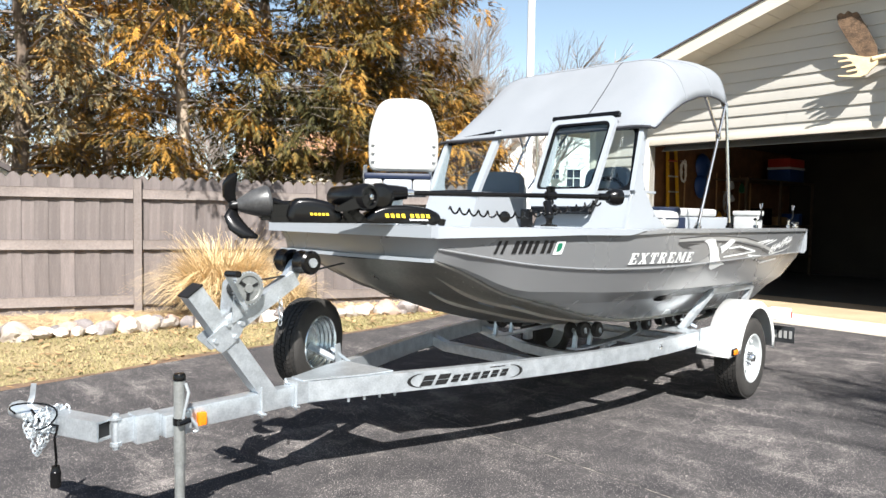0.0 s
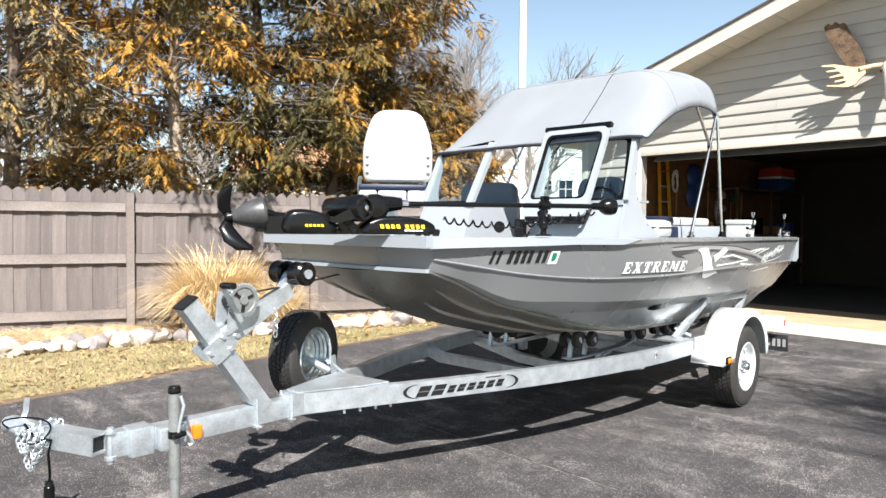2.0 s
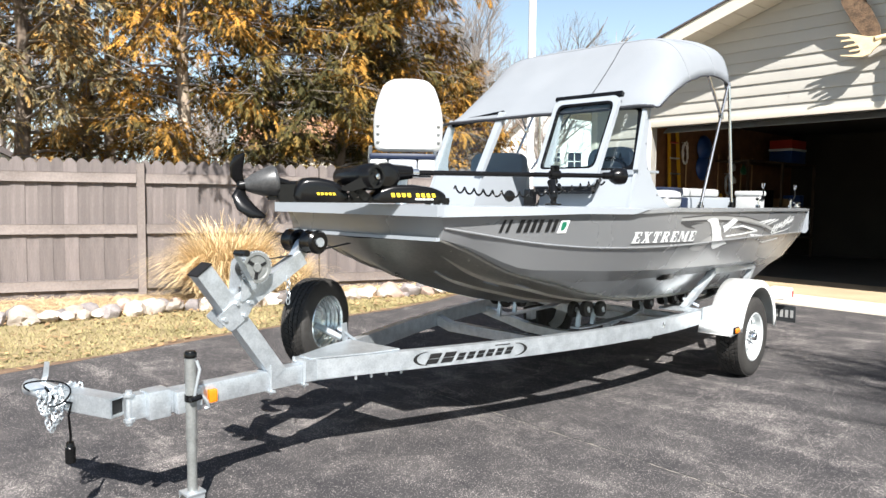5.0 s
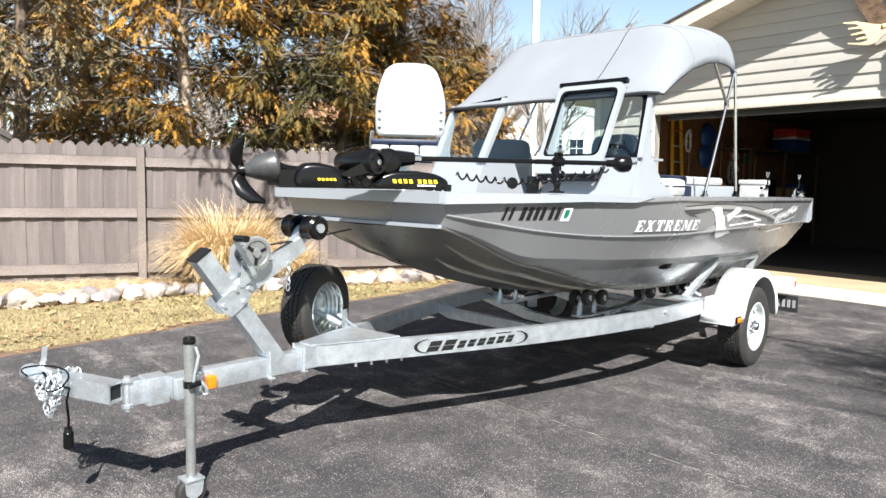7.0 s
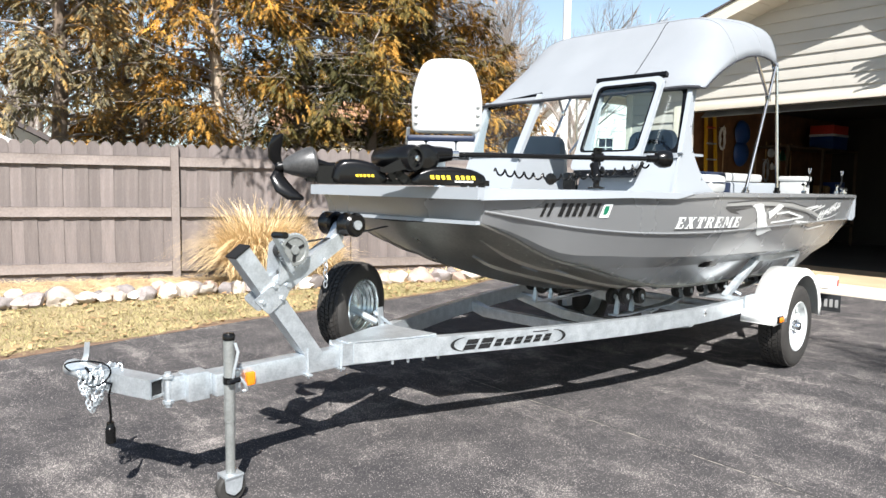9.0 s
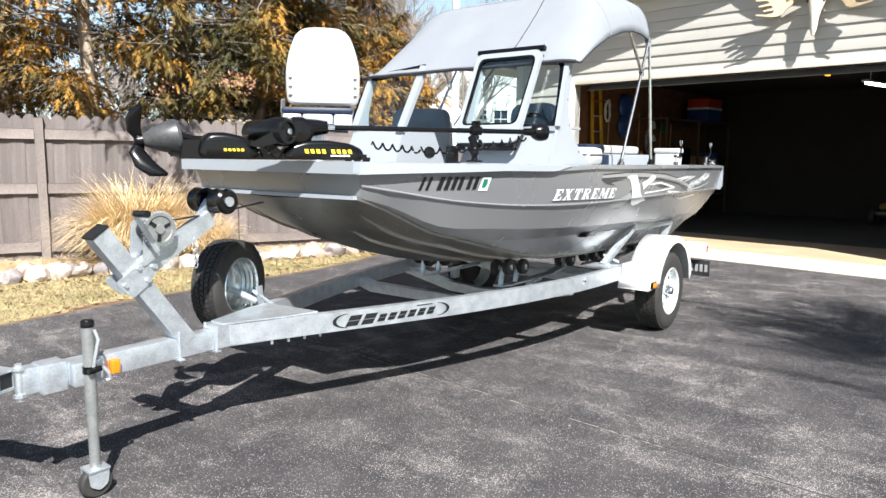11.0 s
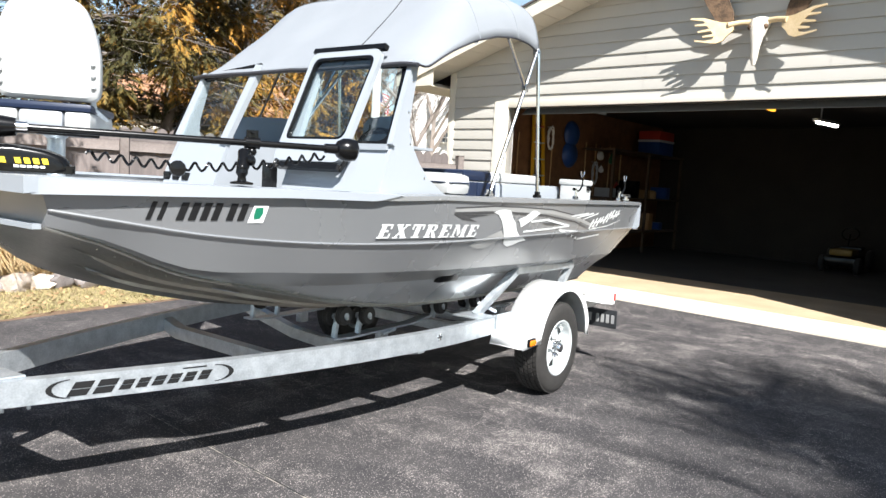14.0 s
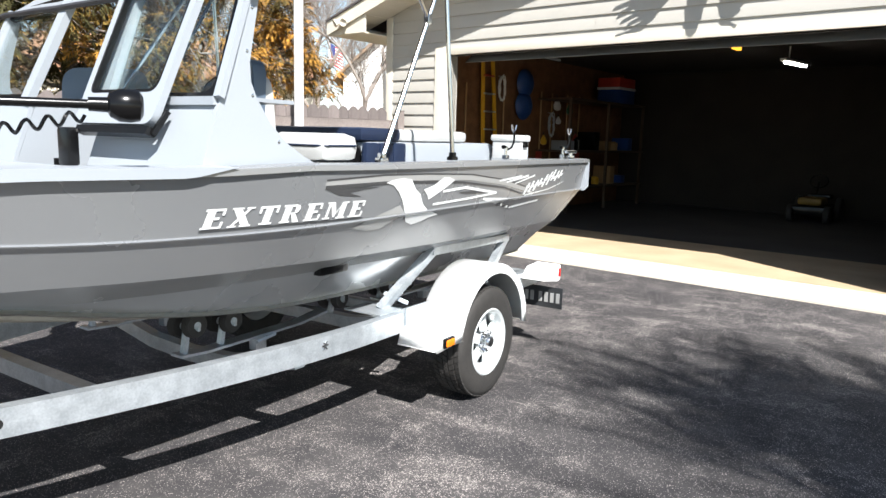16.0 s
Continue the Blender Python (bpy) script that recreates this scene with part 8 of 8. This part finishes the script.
M_FRED = mat("flag_red", (0.5, 0.04, 0.05), 0.8, amount=0.3, bump=0.0)
M_FBLUE = mat("flag_blue", (0.03, 0.05, 0.2), 0.8, amount=0.3, bump=0.0)


def flag_at(a, b):
    return Vector((22.64 + 0.75 * a * 0.60, 20.6 - 0.75 * a * 0.66 + 0.06 * math.sin(a * 7), 5.9 - 0.95 * b - 0.85 * a * (0.9 - 0.35 * a)))


for k in range(13):
    bm = bm_new()
    quadgrid(bm, [[flag_at(a / 10, (k + e) / 13) for a in range(11)] for e in (0, 1)])
    part("stripe", bm, M_FRED if k % 2 == 0 else M_WPRINT, t)
bm = bm_new()
quadgrid(bm, [[flag_at(a / 10, e * 7 / 13) + Vector((-0.006, -0.006, 0)) for a in range(5)] for e in (0, 0.5, 1)])
part("canton", bm, M_FBLUE, t)


# ---- on and in the garage ----
M_BONE = mat("pale_antler", (0.66, 0.52, 0.32), 0.6, second=(0.52, 0.38, 0.20), scale=9, fine=60, amount=0.7, bump=0.2)
M_SKULL = mat("bleached_bone", (0.72, 0.68, 0.60), 0.65, second=(0.55, 0.50, 0.42), scale=14, fine=60, amount=0.7, bump=0.3)
M_PALM = mat("brown_palm", (0.17, 0.105, 0.06), 0.8, second=(0.07, 0.043, 0.025), scale=14, fine=60, amount=1.2, bump=0.6, bump_scale=60)
SKU, SKZ = 1.87, 3.34
moose = thing("moose_skull", g(SKU, 0.02, SKZ), "bleached moose skull with broad palmate antlers on the gable", "skull")
bm = bm_new()
rows = []
for z, wd, dp, v0 in ((0.16, 0.05, 0.04, 0.06), (0.13, 0.12, 0.08, 0.08), (0.06, 0.125, 0.10, 0.10), (-0.02, 0.10, 0.09, 0.13), (-0.10, 0.075, 0.07, 0.16), (-0.20, 0.055, 0.055, 0.18), (-0.34, 0.042, 0.04, 0.19), (-0.41, 0.02, 0.02, 0.19)):
    rows.append([g(SKU + wd * math.cos(t) * (1 - 0.12 * math.cos(2 * t)), v0 + dp * math.sin(t), SKZ + z) for t in [2 * math.pi * k / 16 for k in range(16)]])
vs = quadgrid(bm, rows, closed=True)
cap(bm, vs[0], True)
cap(bm, vs[-1])
part("skull", bm, M_SKULL, moose)
for sg in (1, -1):
    bm = bm_new()
    add_blob(bm, g(SKU + sg * 0.085, 0.16, SKZ + 0.03), (0.03, 0.03, 0.035), 2)
    part("eye_socket", bm, M_PALM, moose)
    # beam from the skull
    bm = bm_new()
    add_tube(bm, [g(SKU + sg * 0.08, 0.10, SKZ + 0.10), g(SKU + sg * 0.20, 0.14, SKZ + 0.10), g(SKU + sg * 0.33, 0.20, SKZ + 0.07)], [0.035, 0.03, 0.035], 10)
    part("beam", bm, M_BONE, moose)
    # broad palm rising outwards, and the lower palm with its tines
    out = [(0.28, 0.02), (0.36, 0.00), (0.50, 0.10), (0.62, 0.30), (0.72, 0.50), (0.75, 0.62), (0.70, 0.66), (0.66, 0.62), (0.62, 0.67), (0.57, 0.62), (0.52, 0.64), (0.46, 0.52), (0.38, 0.36), (0.30, 0.18)]
    bm = bm_new()
    add_prism(bm, rounded(out, 0.02, 2), 0.022, lambda u, v, dd: g(SKU + sg * u, 0.12 + 0.14 * (u - 0.28) + 0.06 * v + dd, SKZ + 0.06 + v))
    part("palm", bm, M_PALM, moose)
    ok = [(0.26, 0.08), (0.27, -0.02), (0.33, -0.08), (0.36, -0.13), (0.43, -0.16), (0.50, -0.155), (0.66, -0.13), (0.67, -0.115), (0.54, -0.125), (0.47, -0.11), (0.46, -0.075), (0.58, -0.085), (0.585, -0.068), (0.475, -0.045), (0.50, -0.01), (0.64, -0.025), (0.645, -0.008), (0.52, 0.02), (0.55, 0.055), (0.68, 0.055), (0.685, 0.072), (0.57, 0.085), (0.60, 0.115), (0.74, 0.135), (0.738, 0.152), (0.60, 0.15), (0.50, 0.12), (0.40, 0.09), (0.32, 0.085)]
    bm = bm_new()
    add_prism(bm, ok, 0.025, lambda u, v, dd: g(SKU + sg * u, 0.17 + 0.28 * (u - 0.26) + dd - 0.15 * v, SKZ + 0.02 + v))
    part("tined_antler", bm, M_BONE, moose, "pale antler with pointed tines")

# twin floodlight under the eave
t = thing("floodlight", g(7.0, 0.6, 3.0), "white twin floodlight under the garage eave", "floodlight")
bm = bm_new()
zz = TOP - ((U1 - U0) / 2 + SIDE) * SLOPE
for du, dv in ((0.0, 0.0),):
    add_lathe(bm, [(0, 0.0), (0.045, 0.0), (0.05, 0.02), (0.0, 0.03)], g(7.0, OV + 0.005, zz + 0.17), GN, 14)
part("mount", bm, M_TRIM, t)
for du in (-0.09, 0.09):
    bm = bm_new()
    add_lathe(bm, [(0, 0.0), (0.03, 0.0), (0.035, 0.05), (0.06, 0.12), (0.055, 0.125), (0.0, 0.10)], g(7.0 + du * 0.4, OV + 0.03, zz + 0.16), GN + GW * (du * 6) + Vector((0, 0, -0.5)), 16)
    part("lamp", bm, M_TRIM, t)
# raised sectional door under the ceiling, with tracks
t = thing("garage_door", g(2.7, -0.3, 2.6), "white sectional garage door raised under the ceiling", "garage door")
bm = bm_new()
add_prism(bm, [(-0.30, 2.49), (-0.34, 2.49), (-0.80, 2.80), (-0.80, 2.84), (-0.76, 2.84)], DOOR_W - 0.04, lambda v, z, d: g(0.02 + d, v, z))
part("door_panel", bm, M_GREY, t)
for k in range(3):
    bm = bm_new()
    gbox(bm, 0.02, DOOR_W - 0.02, -0.82 - 0.6 * (k + 1) + 0.008, -0.82 - 0.6 * k, 2.80, 2.845, 0.006)
    part("door_panel", bm, M_GREY, t)
for u in (0.01, DOOR_W - 0.03):
    bm = bm_new()
    gbox(bm, u, u + 0.03, -2.9, -0.5, 2.76, 2.795)
    part("track", bm, M_GALV, t)
t = thing("door_opener", Vector((5.93, -1.147, 2.60)), "amber-lensed garage door opener under the ceiling", "opener")
bm = bm_new()
add_box(bm, (5.95, -1.147, 2.78), (0.34, 0.26, 0.12), GROT, 0.02)
part("body", bm, M_BLACK, t)
bm = bm_new()
add_box(bm, (5.80, -1.16, 2.64), (0.06, 0.22, 0.09), GROT, 0.012)
part("lamp_cover", bm, glow_mat("amber_glow", (1.0, 0.42, 0.03), 0.9), t, "glowing amber lamp cover")
bm = bm_new()
add_bar(bm, [(5.95, -1.147, 2.87), (5.95, -1.147, 2.96)], 0.05, 0.05, (1, 0, 0))
part("hanger", bm, M_GALV, t)
t = thing("tube_lamp", Vector((8.4, -1.5, 2.72)), "lit fluorescent tube lamp under the garage ceiling", "lamp")
bm = bm_new()
add_tube(bm, [(8.45, -1.36, 2.71), (9.15, -1.58, 2.71)], 0.02, 10)
part("tube", bm, glow_mat("tube_glow", (1.0, 0.95, 0.85), 9.0), t)
bm = bm_new()
add_bar(bm, [(8.40, -1.345, 2.75), (9.2, -1.595, 2.75)], 0.10, 0.04)
add_bar(bm, [(8.6, -1.40, 2.77), (8.6, -1.40, 2.96)], 0.02, 0.02, (1, 0, 0))
part("fixture", bm, M_WHITE, t)

M_YEL = mat("yellow_fibreglass", (0.75, 0.42, 0.02), 0.5, second=(0.6, 0.32, 0.015), scale=10, amount=0.5, bump=0.05)
M_BLUEP = mat("blue_plastic", (0.02, 0.07, 0.26), 0.4, second=(0.015, 0.05, 0.18), scale=8, amount=0.5, bump=0.05)
M_REDP = mat("red_plastic", (0.5, 0.05, 0.03), 0.4, second=(0.38, 0.035, 0.02), scale=8, amount=0.5, bump=0.05)
M_SHELFW = mat("dark_shelf_wood", (0.09, 0.055, 0.03), 0.7, second=(0.05, 0.03, 0.018), scale=6, amount=0.6, bump=0.1)
M_TOOLW = mat("tool_handle_wood", (0.42, 0.26, 0.12), 0.6, second=(0.3, 0.17, 0.07), scale=8, amount=0.6, bump=0.1)


def ladder(u, v):
    t = thing("ladder", g(u, v, FLOOR_Z), "yellow fibreglass step ladder leaning on the garage wall", "ladder")
    for dv in (-0.19, 0.19):
        bm = bm_new()
        add_bar(bm, [g(u, v + dv * 1.15, FLOOR_Z), g(u + 0.16, v + dv * 0.75, 2.75)], 0.03, 0.075, GN)
        part("side_rail", bm, M_YEL, t)
    for k in range(8):
        zz = 0.4 + 0.3 * k
        f = 1.15 - 0.4 * (zz - 0.1) / 2.65
        bm = bm_new()
        add_bar(bm, [g(u + 0.06 * zz, v - 0.19 * f, zz), g(u + 0.06 * zz, v + 0.19 * f, zz)], 0.07, 0.025)
        part("rung", bm, M_GALV if k < 7 else M_REDP, t)


ladder(6.28, -2.2)
for zz, vv in ((2.46, -3.4), (2.06, -3.38)):
    t = thing("snow_saucer", g(6.45, vv, zz - 0.24), "round blue plastic sled hung on the garage wall", "sled", "hung sleds")
    bm = bm_new()
    add_lathe(bm, [(0.0, -0.10), (0.12, -0.09), (0.20, -0.05), (0.245, 0.0), (0.26, 0.0), (0.255, -0.015), (0.21, -0.065), (0.12, -0.105), (0.0, -0.115)], g(6.46, vv, zz), GW, 28)
    part("dish", bm, M_BLUEP, t)
    bm = bm_new()
    add_tube(bm, [g(6.40, vv, zz + 0.2), g(6.5, vv, zz + 0.22)], 0.008, 6)
    part("hook", bm, M_GALV, t)


def long_tool(u, v, ln, head, m):
    t = thing("garden_tool", g(u, v, 1.0), "long-handled garden tool hung on the garage wall", "tool", "hung tools")
    bm = bm_new()
    add_tube(bm, [g(u, v, 2.35), g(u, v, 2.35 - ln)], 0.015, 8)
    part("handle", bm, M_TOOLW, t)
    bm = bm_new()
    add_prism(bm, rounded([(-head / 2, 0), (head / 2, 0), (head / 2 * 0.9, -0.28), (0, -0.34), (-head / 2 * 0.9, -0.28)], 0.03, 2), 0.02, lambda a, b, dd: g(u - 0.01 + dd, v + a, 2.35 - ln + b))
    part("head", bm, m, t)


for k, (vv, ln, hd, m) in enumerate(((-0.55, 1.3, 0.2, M_GALV), (-0.95, 1.4, 0.12, M_REDP), (-1.35, 1.2, 0.22, M_BLACK), (-1.65, 1.5, 0.16, M_GALV), (-2.75, 1.3, 0.2, M_GALV), (-4.0, 1.1, 0.2, M_REDP), (-4.4, 1.3, 0.18, M_GALV), (-5.0, 1.2, 0.24, M_GALV), (-5.5, 1.0, 0.2, M_REDP))):
    long_tool(6.46, vv, ln, hd, m)



def hung_coil(v, z, r, m, label):
    """A cord looped several times over a nail."""
    t = thing("extension_cord", g(6.44, v, z - r), label, "cord", "hung cords")
    rc = random.Random(int(z * 100))
    bm = bm_new()
    pts = []
    for k in range(49):
        q = 2 * math.pi * k / 12
        rr = r * (1 + 0.10 * math.sin(k * 2.3))
        pts.append(g(6.44 - 0.012 * (k % 5), v + 0.55 * rr * math.cos(q), z + rr * math.sin(q) * 1.3))
    add_tube(bm, pts, 0.009, 6)
    part("loops", bm, m, t)
    bm = bm_new()
    add_tube(bm, [g(6.36, v, z + 1.25 * r), g(6.5, v, z + 1.3 * r)], 0.006, 6)
    part("nail", bm, M_GALV, t)


hung_coil(-2.62, 2.32, 0.16, M_WPRINT, "white extension cord looped on a nail")
hung_coil(-0.75, 1.85, 0.14, M_BLACK, "black cord looped on the garage wall")
hung_coil(-4.35, 1.75, 0.17, M_GALV, "grey cable looped on the garage wall")
M_GREENP = mat("green_plastic", (0.02, 0.13, 0.05), 0.5, second=(0.014, 0.09, 0.035), scale=8, amount=0.5, bump=0.05)
for vv, zz, hh, m, lab in ((-4.55, 2.28, 0.26, M_WPRINT, "white"), (-4.62, 1.92, 0.16, M_WPRINT, "white"), (-5.05, 2.20, 0.24, M_GREENP, "green"), (-5.35, 1.60, 0.30, M_REDP, "red"), (-0.35, 2.25, 0.30, M_REDP, "red"), (-4.1, 1.55, 0.2, M_YEL, "yellow")):
    t = thing("hung_bag", g(6.42, vv, zz - hh), lab + " plastic bag of small gear hung on the garage wall", "bag", "hung bags")
    bm = bm_new()
    rows = []
    for k, (f, w) in enumerate(((0.0, 0.05), (-0.2, 0.45), (-0.6, 0.95), (-0.9, 0.85), (-1.0, 0.2))):
        rows.append([g(6.43 + 0.05 * w * math.sin(q), vv + 0.5 * hh * w * math.cos(q) * (1 + 0.12 * math.sin(3 * q + k)), zz + f * hh) for q in [2 * math.pi * i / 14 for i in range(14)]])
    vs = quadgrid(bm, rows, closed=True)
    cap(bm, vs[0], True)
    cap(bm, vs[-1])
    part("sack", bm, m, t)
    bm = bm_new()
    add_tube(bm, [g(6.43, vv - 0.03, zz - 0.02), g(6.45, vv, zz + 0.05), g(6.43, vv + 0.03, zz - 0.02)], 0.006, 6)
    part("handle", bm, M_INK, t)

# shelf along the left wall with a cooler and boxes
t = thing("wall_shelf", g(6.2, -5.6, 0.1), "dark wooden storage shelf along the garage wall", "shelf")
for zz in (0.55, 1.25, 2.22):
    bm = bm_new()
    gbox(bm, 5.75, 6.48, -7.2, -3.9, zz - 0.02, zz + 0.015)
    part("shelf_board", bm, M_SHELFW, t)
for vv in (-3.95, -5.5, -7.15):
    bm = bm_new()
    gbox(bm, 5.76, 5.81, vv - 0.025, vv + 0.025, FLOOR_Z, 2.24)
    part("shelf_post", bm, M_SHELFW, t)
t = thing("picnic_cooler", g(6.05, -6.3, 2.24), "red cooler with a white band and blue base on the shelf", "cooler")
bm = bm_new()
gbox(bm, 5.80, 6.30, -6.7, -5.95, 2.236, 2.52, 0.02)
part("body", bm, M_BLUEP, t)
bm = bm_new()
gbox(bm, 5.79, 6.31, -6.71, -5.94, 2.521, 2.57, 0.01)
part("band", bm, M_WHITE, t)
bm = bm_new()
gbox(bm, 5.80, 6.30, -6.7, -5.95, 2.571, 2.76, 0.02)
part("lid", bm, M_REDP, t)
rg = random.Random(9)
for k in range(12):
    vv = -4.1 - 0.26 * k
    zz = 1.266 if k % 2 else 0.566
    m = rg.choice([M_REDP, M_BLUEP, M_GREY, M_TOOLW, M_BLACK, M_YEL])
    hh = rg.uniform(0.15, 0.38)
    bm = bm_new()
    if k % 3 == 0:
        add_lathe(bm, [(0, 0), (0.09, 0), (0.095, hh * 0.8), (0.06, hh * 0.92), (0.05, hh), (0, hh)], g(6.1, vv, zz), (0, 0, 1), 18)
        ob = part("paint_can", bm, m)
        tagged(ob, "round storage can on the garage shelf", "can", "shelf cans")
    else:
        gbox(bm, 5.95, 6.35, vv - 0.10, vv + 0.10, zz, zz + hh, 0.012)
        ob = part("storage_box", bm, m)
        tagged(ob, "small storage box on the garage shelf", "box", "shelf boxes")
# clutter towards the back
t = thing("lawn_tractor", g(2.1, -6.5, 0.1), "yellow and black lawn tractor at the back of the garage", "mower")
bm = bm_new()
gbox(bm, 1.9, 2.3, -6.75, -6.15, 0.42, 0.55, 0.05)
part("hood", bm, mat("dull_yellow_paint", (0.28, 0.17, 0.015), 0.5, second=(0.18, 0.10, 0.01), scale=6, amount=0.6), t)
bm = bm_new()
gbox(bm, 1.80, 2.40, -7.2, -6.1, 0.24, 0.40, 0.03)
part("chassis", bm, M_BLACK, t)
bm = bm_new()
gbox(bm, 1.9, 2.3, -7.25, -6.9, 0.5, 0.58, 0.03)
part("seat", bm, M_BLACK, t)
for u, v, r in ((1.76, -7.0, 0.22), (2.44, -7.0, 0.22), (1.80, -6.2, 0.16), (2.40, -6.2, 0.16)):
    bm = bm_new()
    add_lathe(bm, [(0, -0.05), (r * 0.9, -0.05), (r, -0.03), (r, 0.03), (r * 0.9, 0.05), (0, 0.05)], g(u, v, FLOOR_Z + r), GW, 20)
    part("wheel", bm, M_RUBBER, t)
bm = bm_new()
add_tube(bm, [g(2.1, -6.72, 0.6), g(2.1, -6.82, 0.82)], 0.015, 8)
add_tube(bm, [g(2.1 + 0.15 * math.cos(a), -6.83 - 0.05 * math.sin(a), 0.83 + 0.12 * math.sin(a)) for a in [2 * math.pi * k / 16 for k in range(17)]], 0.012, 6, False)
part("steering_wheel", bm, M_BLACK, t)
